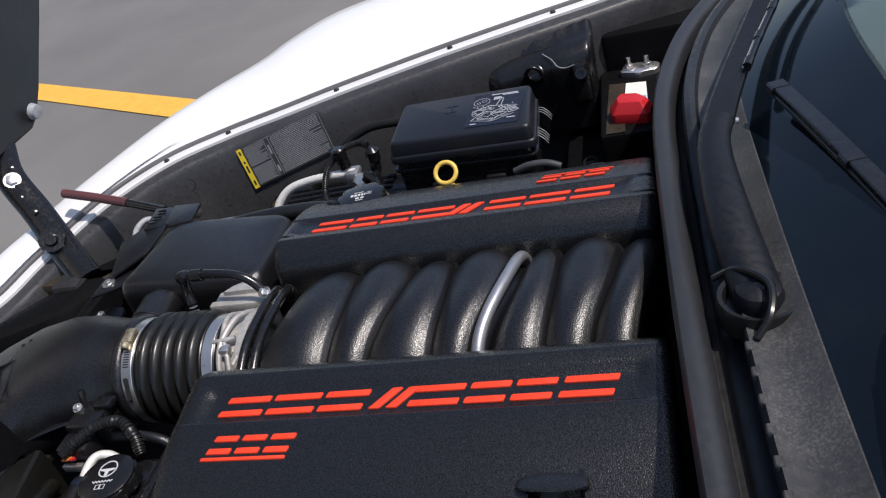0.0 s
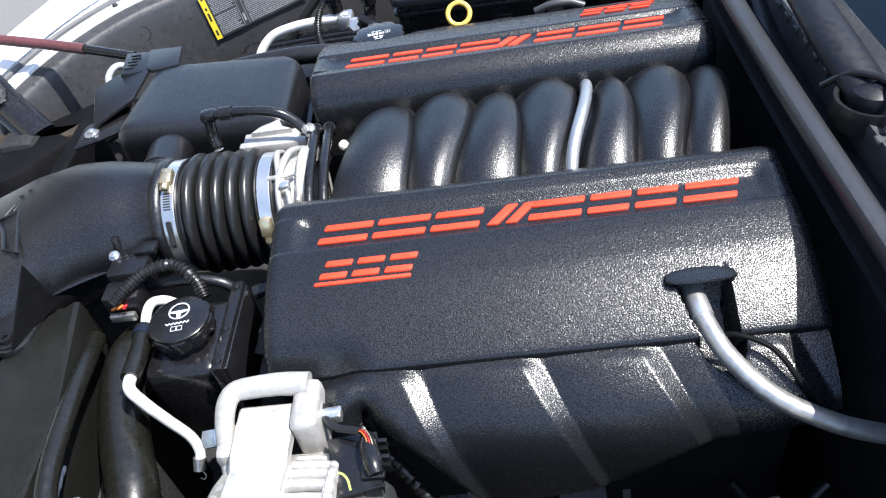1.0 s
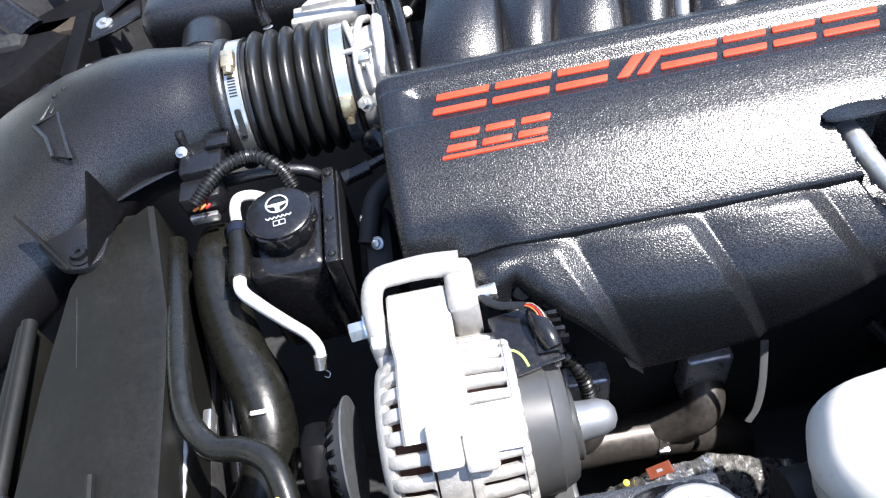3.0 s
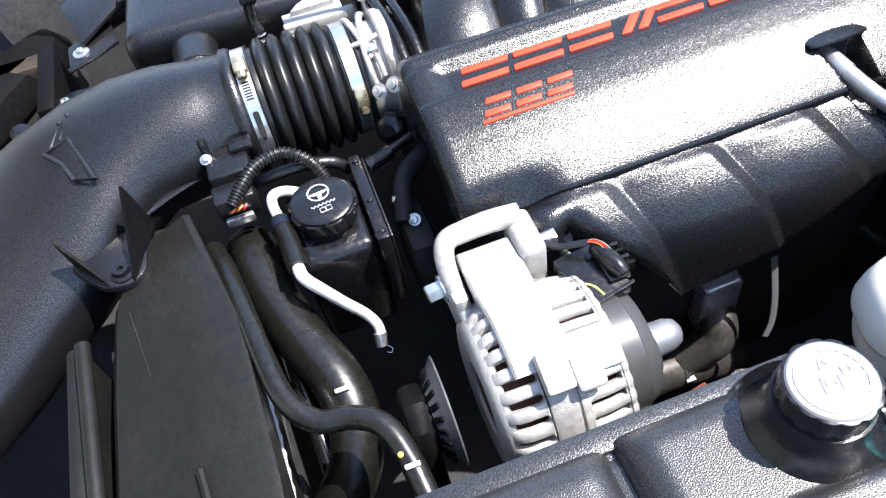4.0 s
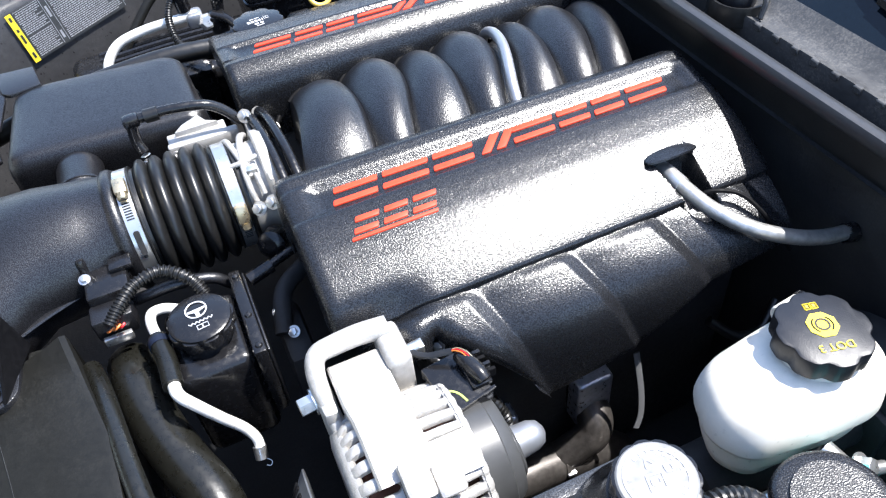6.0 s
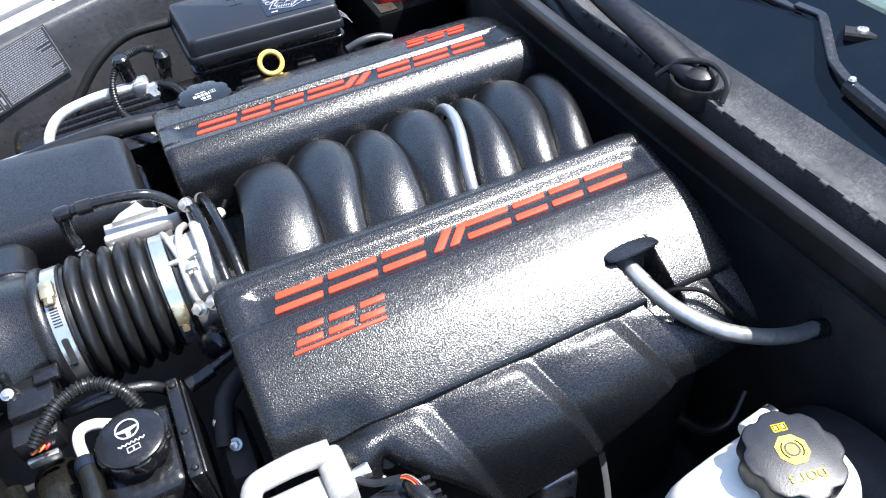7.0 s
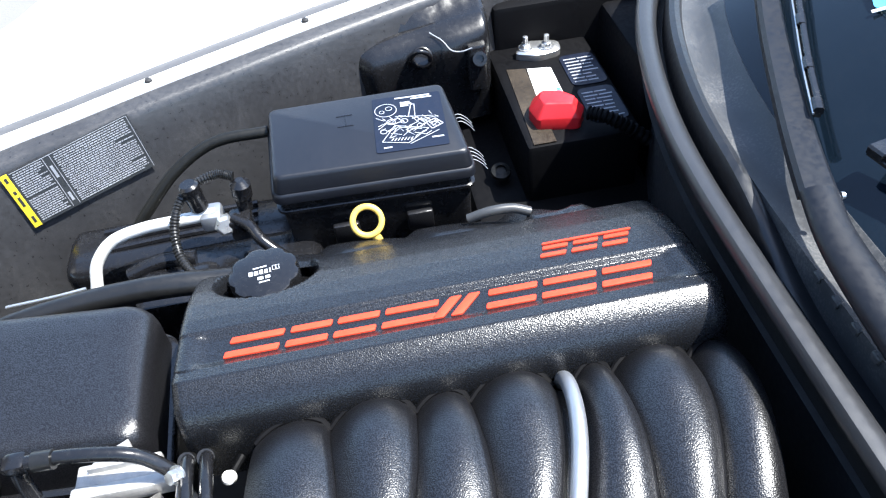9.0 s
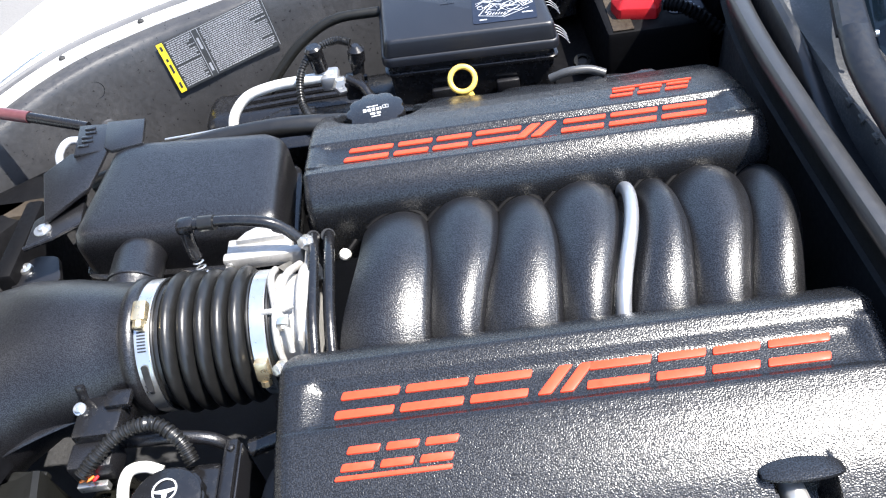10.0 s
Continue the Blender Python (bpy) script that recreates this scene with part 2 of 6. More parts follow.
def revolve(profile, centre, way, seg=32, closed=True):
    """A turned shape; profile: rows of radius and height."""
    m = axis_matrix(centre, way)
    rows = [[m @ Vector((r * math.cos(2 * math.pi * k / seg), r * math.sin(2 * math.pi * k / seg), h)) for k in range(seg)] for r, h in profile]
    return grid(rows, True, closed)


def box(lo, hi, bevel=0.003, seg=2, m=None, top=1.0):
    """A box with rounded edges; top: how much narrower its upper face is."""
    bm = bmesh.new()
    bmesh.ops.create_cube(bm, size=1)
    c = [(a + b) / 2 for a, b in zip(lo, hi)]
    s = [b - a for a, b in zip(lo, hi)]
    for v in bm.verts:
        k = top if v.co.z > 0 else 1.0
        v.co = Vector((c[0] + v.co.x * s[0] * k, c[1] + v.co.y * s[1] * k, c[2] + v.co.z * s[2]))
    if bevel:
        bmesh.ops.bevel(bm, geom=bm.edges[:], offset=bevel, segments=seg, profile=0.5, affect="EDGES")
    bm.verts.index_update()
    out = [tuple(m @ v.co if m else v.co) for v in bm.verts], [tuple(v.index for v in f.verts) for f in bm.faces]
    bm.free()
    return out


def plate(outline, z0, z1, bevel=0.0015, m=None):
    """A flat polygon with thickness and eased edges."""
    bm = bmesh.new()
    vs = [bm.verts.new((x, y, z0)) for x, y in outline]
    f = bm.faces.new(vs)
    ext = bmesh.ops.extrude_face_region(bm, geom=[f])
    for v in ext["geom"]:
        if isinstance(v, bmesh.types.BMVert):
            v.co.z = z1
    if bevel:
        edges = [e for e in bm.edges if all(abs(v.co.z - z1) < 1e-7 for v in e.verts)]
        bmesh.ops.bevel(bm, geom=edges, offset=bevel, segments=2, profile=0.5, affect="EDGES")
    bm.verts.index_update()
    out = [tuple(m @ v.co if m else v.co) for v in bm.verts], [tuple(v.index for v in q.verts) for q in bm.faces]
    bm.free()
    return out


def rounded(outline, r, n=5):
    """A polygon with its corners rounded."""
    out = []
    k = len(outline)
    for i in range(k):
        a, b, c = (Vector(outline[(i + d) % k]) for d in (-1, 0, 1))
        u, w = (a - b), (c - b)
        q = min(r, u.length * 0.45, w.length * 0.45)
        p0, p1 = b + u.normalized() * q, b + w.normalized() * q
        for j in range(n + 1):
            t = j / n
            out.append(tuple((1 - t) ** 2 * p0 + 2 * t * (1 - t) * b + t * t * p1))
    return out


def bolt(centre, way, r=0.006, h=0.006, washer=True):
    """A hexagon head with a washer."""
    m = axis_matrix(centre, way)
    hexa = [(r * math.cos(math.pi / 3 * k), r * math.sin(math.pi / 3 * k)) for k in range(6)]
    head = plate(hexa, 0.001, h, 0.0007, m)
    if not washer:
        return head
    return join(head, revolve([(r * 0.4, -0.001), (r * 1.45, -0.001), (r * 1.45, 0.001), (r * 0.4, 0.0012)], centre, way, 18))


def knurled(r, notches, depth, seg_each=4):
    """A ring outline with shallow finger notches."""
    out = []
    for k in range(notches * seg_each):
        a = 2 * math.pi * k / (notches * seg_each)
        q = r - depth * (0.5 - 0.5 * math.cos(a * notches)) ** 3
        out.append((q * math.cos(a), q * math.sin(a)))
    return out


def smoothstep(a, b, x):
    t = min(1, max(0, (x - a) / (b - a)))
    return t * t * (3 - 2 * t)


def lookup(table, x):
    """A value read from rows of x, y, joined by straight lines."""
    if x <= table[0][0]:
        return table[0][1]
    for (x0, y0), (x1, y1) in zip(table, table[1:]):
        if x <= x1:
            return y0 + (y1 - y0) * (x - x0) / (x1 - x0)
    return table[-1][1]

# ---- setting ----
single("ground", grid([[(x, y, 0) for x in (-300, -20, -6, 0, 6, 20, 300)] for y in (-300, -20, -6, 0, 6, 20, 300)]), ASPHALT, (0, 0, 0),
       "sunlit grey asphalt of a parking lot", "ground", kind="structure")
LINE_WAY = Vector((1.57, -0.83, 0)).normalized()
LINE_SIDE = Vector((LINE_WAY.y, -LINE_WAY.x, 0))
single("road_line", plate([tuple((Vector((-3.0, 3.43, 0)) + LINE_WAY * a + LINE_SIDE * b)[:2]) for a, b in ((-4, 0), (2.2, 0), (2.2, 0.20), (-4, 0.20))], 0.004, 0.007, 0),
       ROADPAINT, (-3, 3.4, 0.004), "yellow painted parking line on the asphalt", "road marking", kind="structure", smooth=0)

# inner edge of the far fender: x, y, z
EDGE = [(-1.02, 0.14, 0.665), (-0.90, 0.250, 0.690), (-0.84, 0.335, 0.718), (-0.745, 0.435, 0.758), (-0.64, 0.52, 0.782), (-0.53, 0.583, 0.790), (-0.42, 0.616, 0.800),
        (-0.314, 0.648, 0.810), (-0.20, 0.684, 0.818), (-0.096, 0.718, 0.824), (0.05, 0.765, 0.830), (0.20, 0.81, 0.836), (0.40, 0.865, 0.85), (0.60, 0.90, 0.87)]
EDGE_LINE = spline(EDGE, 6)


def along_edge(offsets):
    """Sheet along the fender's edge; offsets: rows of outwards, up."""
    rows = []
    for i, p in enumerate(EDGE_LINE):
        d = EDGE_LINE[min(i + 1, len(EDGE_LINE) - 1)] - EDGE_LINE[max(i - 1, 0)]
        out = Vector((-d.y, d.x, 0)).normalized()
        k = 0.41 + 0.75 * smoothstep(-0.77, -0.25, p.x)
        rows.append([p + out * (a * (k if a > 0.05 else 1)) + Vector((0, 0, b * (k if 0.05 < a and b > 0 else 1))) for a, b in offsets])
    return rows


def build_fender():
    f = thing("car_fender", (-0.3, 0.8, 0.4), "glossy white front fender panel of a car beside the engine bay", "fender")
    part("outer_panel", grid(along_edge([(0.034, -0.025), (0.034, 0.002), (0.037, 0.006), (0.045, 0.009), (0.08, 0.026), (0.13, 0.046), (0.19, 0.060), (0.25, 0.058), (0.30, 0.036), (0.335, -0.005),
                                         (0.355, -0.07), (0.36, -0.16), (0.35, -0.45), (0.30, -0.62)])), PAINT, f)
    part("flange", grid(along_edge([(0.0, -0.012), (0.0, -0.001), (0.002, 0.001), (0.022, 0.001), (0.024, -0.001), (0.026, -0.03)])), PAINT, f, "white bolt flange along the fender's inner edge")
    part("gap_seal", grid(along_edge([(0.0245, -0.012), (0.026, 0.0045), (0.029, 0.0075), (0.033, 0.0065), (0.036, -0.005)])), SEALER, f, "grey rubber bead between flange and panel")
    for x in (-0.64, -0.53, -0.314, -0.096, 0.10):
        q = min(EDGE_LINE, key=lambda p: abs(p.x - x))
        part("clip", revolve([(0.0005, 0.0), (0.0055, 0.0), (0.005, 0.003), (0.003, 0.0045), (0.0005, 0.0047)], q + Vector((-0.003, 0.011, 0.001)), (0, 0, 1), 12), DARK, f, "dark push clip")
    return f


build_fender()

LINER_OFF = [(-0.001, -0.006), (-0.008, -0.008), (-0.018, -0.0105), (-0.0235, -0.014), (-0.0265, -0.022), (-0.030, -0.035), (-0.034, -0.055), (-0.041, -0.10), (-0.047, -0.14), (-0.052, -0.18), (-0.058, -0.25), (-0.07, -0.50)]
single("inner_fender", grid(along_edge(LINER_OFF)), LINER, (-0.3, 0.55, 0.4), "dusty black plastic inner fender wall", "inner fender", kind="structure")
single("bay_floor", box((-1.0, -0.82, 0.28), (0.75, 1.02, 0.33), 0), DARK, (0, 0, 0.28), "dark grimy floor of the engine bay", "bay floor", kind="structure", smooth=0)
single("wall_near", box((-1.0, -0.86, 0.28), (0.32, -0.82, 0.80), 0), LINER, (0, -0.84, 0.3), "black inner wall of the engine bay", "inner fender", kind="structure", smooth=0)
single("wall_front", box((-1.04, -0.86, 0.28), (-1.0, 0.6, 0.62), 0), DARK, (-1.0, 0, 0.3), "dark front wall of the engine bay", "radiator support", kind="structure", smooth=0)

# ---- cowl, windscreen and wipers ----
SEAL = [(0.270, -0.82), (0.258, -0.55), (0.254, -0.40), (0.250, -0.26), (0.247, -0.10), (0.246, 0.08), (0.248, 0.22), (0.258, 0.33), (0.280, 0.44), (0.312, 0.54), (0.36, 0.64), (0.44, 0.76), (0.52, 0.86)]
SEAL_LINE = spline([(x, y, 0.0) for x, y in SEAL], 7)


def along_seal(offsets, a=0, b=None):
    rows = []
    for i, p in enumerate(SEAL_LINE):
        d = SEAL_LINE[min(i + 1, len(SEAL_LINE) - 1)] - SEAL_LINE[max(i - 1, 0)]
        out = Vector((d.y, -d.x, 0)).normalized()
        rows.append([p + out * q + Vector((0, 0, z)) for q, z in offsets])
    return rows[a:b]


seal = thing("hood_seal", (0.25, 0, 0.8), "faded black rubber hood seal along the cowl", "rubber seal")
part("bulb", grid(along_seal([(0.008, 0.856), (0.003, 0.857), (0.001, 0.861), (0.002, 0.867), (0.005, 0.871), (0.012, 0.872), (0.020, 0.869), (0.026, 0.862), (0.028, 0.845)])), WEATHER, seal)
part("base_strip", grid(along_seal([(0.008, 0.856), (0.016, 0.850), (0.018, 0.815), (0.026, 0.812), (0.028, 0.845)])), RUBBER, seal, "black fixing strip below the bulb")
single("wall_rear", grid(along_seal([(0.040, 0.28), (0.040, 0.79), (0.012, 0.815), (0.028, 0.815), (0.055, 0.79), (0.055, 0.28)])), DARK, (0.28, 0, 0.3), "dark firewall behind the engine", "firewall", kind="structure")
cowl = thing("cowl_panel", (0.32, 0, 0.8), "dusty dark plastic cowl panel below the windscreen", "cowl panel")
part("channel", grid(along_seal([(0.026, 0.84), (0.030, 0.835), (0.036, 0.838), (0.038, 0.845)])), DARK, cowl, "dark drain channel")
rim_rows = []
for row in along_seal([(0.036, 0.83), (0.037, 0.868), (0.040, 0.875), (0.046, 0.8775), (0.052, 0.875), (0.056, 0.867)]):
    k = 0.10 + 0.90 * smoothstep(0.02, 0.24, row[0].y)
    rim_rows.append([Vector((p.x, p.y, 0.83 + (p.z - 0.83) * k)) for p in row])
part("rim", grid(rim_rows), RIMBLACK, cowl, "rounded black panel lip")
part("panel", grid(along_seal([(0.0545, 0.832), (0.0542, 0.864), (0.0555, 0.8675), (0.060, 0.866), (0.070, 0.864), (0.082, 0.868), (0.094, 0.876), (0.102, 0.882), (0.1045, 0.880), (0.105, 0.87)])), COWL, cowl)
for k in range(26):
    y = -0.62 + 0.028 * k
    q = min(SEAL_LINE, key=lambda p: abs(p.y - y))
    part("edge_tab", box((q.x + 0.0515, y - 0.005, 0.861), (q.x + 0.058, y + 0.005, 0.8685), 0.0012, 1), COWL, cowl, "small moulded tab on the lip")
GLASS_OFF = [(0.103, 0.8805), (0.16, 0.912), (0.218, 0.943), (0.25, 0.960), (0.38, 1.020), (0.55, 1.085), (0.80, 1.16)]
wind = thing("windscreen", (0.6, 0, 0.9), "tinted windscreen with a dotted black border", "windscreen")
pane = part("pane", join(grid(along_seal(GLASS_OFF[2:])), grid(along_seal([(a, z - 0.005) for a, z in GLASS_OFF[2:]]))), GLASS, wind)
pane.visible_shadow = False
part("border", join(grid(along_seal(GLASS_OFF[:3])), grid(along_seal([(0.103, 0.874), (0.218, 0.9365)]))), FRIT, wind, "glossy black ceramic border")
teeth = []
for p, q in zip(SEAL_LINE[18:-8], SEAL_LINE[19:-7]):
    d = (q - p)
    out = Vector((d.y, -d.x, 0)).normalized()
    n = max(2, round(d.length * 1.3 / 0.0024))
    for k in range(n):
        c = p + d * (k / n) + out * 0.2175 + Vector((0, 0, 0.9436))
        a = d * (0.28 / n)
        teeth.append(([tuple(c - a), tuple(c + a), tuple(c + a + out * 0.0035 + Vector((0, 0, 0.0022))), tuple(c - a + out * 0.0035 + Vector((0, 0, 0.0022)))], [(0, 1, 2, 3)]))
part("border_dots", join(*teeth), FRIT, wind, "fading dots along the border", smooth=0)
stk_m = Matrix.Translation((0.474, 0.330, 0.9445)) @ Matrix.Rotation(radians(-25), 4, "Y") @ Matrix.Rotation(radians(-22), 4, "Z")
stick = part("sticker", plate(rounded([(0, 0.0), (0.10, 0.0), (0.10, 0.12), (0, 0.12)], 0.008), 0.0, 0.0006, 0, stk_m), SKYBLUE, wind, "blue and white windscreen sticker", smooth=0)
part("white_field", plate(rounded([(0.012, 0.015), (0.09, 0.015), (0.09, 0.105), (0.012, 0.105)], 0.006), 0.0008, 0.0014, 0, stk_m), WHITE, stick, smooth=0)
part("white_edge", plate([(-0.003, -0.004), (0.10, -0.004), (0.10, 0.0), (-0.003, 0.0)], 0.0, 0.0009, 0, stk_m), WHITE, stick, smooth=0)
single("dashboard", grid(along_seal([(0.10, 0.80), (0.108, 0.862), (0.25, 0.895), (0.70, 0.93), (0.95, 0.95), (0.98, 0.60)])), CABIN, (0.6, 0, 0.8), "grey dashboard top behind the windscreen", "dashboard")


def wiper(base, blade, label, width=0.006):
    w = thing("windscreen_wiper", base, label, "windscreen wiper", "wipers on the cowl")
    bl = part("blade", strap(spline(blade, 8), width, 0.004), RUBBER, w)
    line = spline(blade, 8)
    part("spine", strap([p + Vector((0.001, 0, 0.006)) for p in line], width, 0.005), GLOSSY, bl)
    part("spring_strip", sweep([p + Vector((-0.0045, 0, 0.003)) for p in line], 0.0011, 6), STEEL, bl)
    for t in (0.0, 0.3, 0.58, 0.85):
        k = min(round(t * (len(line) - 1)), len(line) - 2)
        a = line[k] + Vector((0, 0, 0.005))
        d = (line[k + 1] - line[k]).normalized()
        part("claw", strap([a, a + d * 0.010, a + d * 0.016], width + 0.003, 0.008), GLOSSY, bl)
    return w


def near_corner(points, r=0.006):
    """A line with its corners just eased."""
    P = [Vector(p) for p in points]
    out = [P[0]]
    for a, b, c in zip(P, P[1:], P[2:]):
        out += [b + (a - b).normalized() * r, b + ((a - b).normalized() + (c - b).normalized()) * r * 0.25, b + (c - b).normalized() * r]
    return out + [P[-1]]


w1 = wiper((0.318, -0.118, 0.866), [(0.358, 0.215, 0.920), (0.381, 0.280, 0.926), (0.412, 0.36, 0.935), (0.46, 0.49, 0.955)], "black wiper with its broad arm lying along the cowl")
W1 = spline([(0.318, -0.118, 0.868), (0.308, -0.03, 0.888), (0.306, 0.07, 0.900), (0.317, 0.131, 0.906), (0.347, 0.235, 0.912), (0.392, 0.37, 0.922), (0.440, 0.50, 0.94)], 8)
part("arm_base", sweep([p + Vector((0, 0, 0.002)) for p in W1[:25]], lambda t: 0.021 - 0.005 * smoothstep(0.2, 0.9, t), 18, squash=0.62), WIPERBLACK, w1)
part("pivot_cover", revolve([(0.0205, -0.010), (0.021, 0.004), (0.018, 0.012), (0.010, 0.016), (0.0005, 0.017)], W1[0], (0, 0, 1), 24), WIPERBLACK, w1, "rounded pivot cover")
part("arm", strap([p + Vector((0, 0, 0.0008)) for p in W1[24:]], lambda t: 0.031 - 0.009 * t, 0.012, 0.3), WIPERBLACK, w1)
part("hinge_pin", revolve([(0.0005, 0.004), (0.003, 0.003), (0.0035, 0.0)], (0.334, 0.126, 0.906), (1, -0.2, 0.1), 10), STEEL, w1)
w2 = wiper((0.385, -0.62, 0.900), [(0.378, 0.158, 0.920), (0.405, 0.032, 0.920), (0.430, -0.10, 0.918), (0.447, -0.21, 0.916), (0.458, -0.50, 0.920)], "black wiper with a cranked arm and jointed blade", 0.017)
part("arm", strap(spline([(0.385, -0.62, 0.900), (0.380, -0.46, 0.902), (0.380, -0.33, 0.905), (0.388, -0.245, 0.909)], 6), lambda t: 0.020 - 0.005 * t, 0.012, 0.35), GLOSSY, w2)
part("crank", strap(near_corner([(0.380, -0.290, 0.908), (0.392, -0.232, 0.914), (0.398, -0.214, 0.916), (0.438, -0.155, 0.929), (0.432, -0.124, 0.929)]), 0.011, 0.003, 0.3), GLOSSY, w2, "flat cranked strap")
part("rivet", revolve([(0.0005, 0.003), (0.003, 0.0025), (0.004, 0.0)], (0.388, -0.248, 0.916), (0, 0, 1), 12), STEEL, w2)
cl = part("blade_clip", strap([Vector((0.430, -0.192, 0.928)), Vector((0.450, -0.214, 0.928))], 0.018, 0.008), SHROUD, w2, "grey blade clip")
part("rivet", revolve([(0.001, 0.001), (0.0025, 0.001), (0.003, 0.003), (0.0055, 0.0025), (0.006, 0.0)], (0.441, -0.204, 0.932), (0, 0, 1), 16), STEEL, cl)
piv = thing("wiper_pivot", (0.318, -0.12, 0.86), "wiper pivot in a round rubber cup with a loop of hose", "wiper pivot")
part("cup", revolve([(0.004, 0.001), (0.026, 0.001), (0.029, 0.010), (0.033, 0.011), (0.034, 0.006), (0.035, -0.012)], (0.318, -0.12, 0.864), (0, 0, 1), 32), RUBBER, piv)
part("nut", revolve([(0.001, 0.0), (0.010, 0.0), (0.010, 0.010), (0.006, 0.014), (0.001, 0.0145)], (0.322, -0.118, 0.872), (0, 0, 1), 16), GLOSSY, piv)
part("hose_loop", hose([(0.286, -0.085, 0.868), (0.305, -0.098, 0.886), (0.325, -0.125, 0.89), (0.322, -0.155, 0.884), (0.310, -0.165, 0.868)], 0.0032, 8), RUBBER, piv)

# ---- engine covers ----
BACK = [(-0.0875, 0.735), (-0.088, 0.765), (-0.0895, 0.788), (-0.0925, 0.804), (-0.098, 0.8145), (-0.105, 0.8215), (-0.112, 0.8262), (-0.118, 0.8292), (-0.1215, 0.8307)]
PROF = [(p.x, p.y) for p in spline([(a, b, 0) for a, b in BACK], 4)] + [(-0.1235, 0.8312), (-0.1365, 0.8278), (-0.1445, 0.8222),
        (-0.1465, 0.8212), (-0.1722, 0.8192), (-0.1758, 0.8196), (-0.1805, 0.8231), (-0.1825, 0.8236), (-0.20, 0.8205), (-0.225, 0.814), (-0.25, 0.8045), (-0.275, 0.792), (-0.289, 0.7845),
        (-0.2930, 0.7820), (-0.2948, 0.7798), (-0.2945, 0.770)]


def dense(profile, n=3):
    out = []
    for (a, b), (c, d) in zip(profile, profile[1:]):
        out += [(a + (c - a) * k / n, b + (d - b) * k / n) for k in range(n)]
    return out + [profile[-1]]


def cover_z(y):
    return lookup(sorted(PROF[20:-2]), y)


SLOT_X0, SLOT_X1 = 0.117, 0.163


def slot_depth(x, y, kind):
    if kind == "hose":
        left = SLOT_X0 + (-y - 0.245) * 0.30
        return 0.034 * smoothstep(left, left + 0.004, x) * (1 - smoothstep(SLOT_X1 - 0.002, SLOT_X1 + 0.002, x)) * smoothstep(0.246, 0.250, -y)
    r = math.hypot((x - 0.166) * 0.85, y + 0.268)
    return 0.030 * (1 - smoothstep(0.040, 0.046, r)) if y > -0.30 else 0.030 * (1 - smoothstep(0.034, 0.040, abs(x - 0.166) * 0.85))


RIBS = ((-0.126, 0.060), (-0.022, 0.068), (0.078, 0.070), (0.190, 0.06))


def eased(table, x):
    """As lookup, with the corners of the line rounded off."""
    w = min(0.14, x, 1 - x)
    return sum(lookup(table, x + w * k / 4) for k in range(-4, 5)) / 9


def flank(kind):
    """The ribbed lower side of a cover: three ramps, each ending in a bevelled rib, with a rounded front border."""
    rows = []
    for i in range(241):
        a = i / 240
        row = []
        for j in range(33):
            v = (j / 32) ** 1.5
            xf = -0.152 + 0.094 * v ** 1.05 - 0.072 * math.exp(-v / 0.035)
            x = xf + (0.236 - xf) * a
            reach = lookup([(-0.2, 1.0), (-0.055, 1.0), (0.040, 0.90), (0.056, 0.86), (0.125, 0.62), (0.19, 0.56), (0.24, 0.52)], x)
            vm = reach * v
            y = eased([(0, -0.287), (0.05, -0.2955), (0.20, -0.3175), (0.36, -0.3370), (0.50, -0.3480), (0.70, -0.3560), (1, -0.3610)], vm)
            z = eased([(0, 0.7790), (0.05, 0.7745), (0.20, 0.7635), (0.36, 0.7515), (0.50, 0.7370), (0.70, 0.7060), (1, 0.6550)], vm)
            h = 0.0
            for (x0, lean), nxt in zip(RIBS, RIBS[1:] + ((0.34, 0.05),)):
                q = x - x0 - lean * vm
                w = nxt[0] + nxt[1] * vm - x0 - lean * vm
                if 0 <= q <= w:
                    fall = 0.0190 - 0.0100 * vm
                    h = 0.0075 * (1 - q / fall if q < fall else 1 - (1 - (q - fall) / (w - fall)) ** 2.2)
            if x < RIBS[0][0] + RIBS[0][1] * vm:
                h = 0.0075
            h *= 0.30 + 0.70 * smoothstep(0.0, 0.10, vm)
            # scoop below the hose
            scoop = 0.0
            if kind == "hose":
                r = math.hypot((x - 0.150) / 0.020, (y + 0.290) / 0.026)
                scoop = 0.022 * (1 - smoothstep(0.75, 1.0, r))
            tuck = smoothstep(0.150, 0.195, -x) * (1 - smoothstep(0.0, 0.12, vm))
            row.append(Vector((x, y - h * 0.7 + 0.007 * tuck, z + h * 0.7 - 0.003 - scoop - 0.016 * tuck)))
        rows.append(row)
    # the lower edge turns in
    for row in rows:
        p, q = row[-1], row[-2]
        d = (p - q).normalized()
        row += [p + d * 0.003 + Vector((0, 0.0015, 0)), p + d * 0.005 + Vector((0, 0.005, 0)), p + d * 0.005 + Vector((0, 0.016, 0))]
    first = rows[0]
    border = []
    for out, drop in [(0.019 * math.sin(radians(q)), 0.019 * (1 - math.cos(radians(q)))) for q in range(12, 109, 12)] + [(0.014, 0.040)]:
        strip = []
        for j, p in enumerate(first):
            d = (first[min(j + 1, len(first) - 1)] - first[max(j - 1, 0)]).normalized()
            side = Vector((-1, 0, 0)) + d * d.x
            side.normalize()
            inward = side.cross(d).normalized()
            if inward.z > 0:
                inward = -inward
            k = 1 - 0.88 * smoothstep(0.30, 0.92, j / len(first))
            strip.append(p + side * (out * k) + inward * (drop * k))
        border.append(strip)
    return grid(border[::-1] + rows)


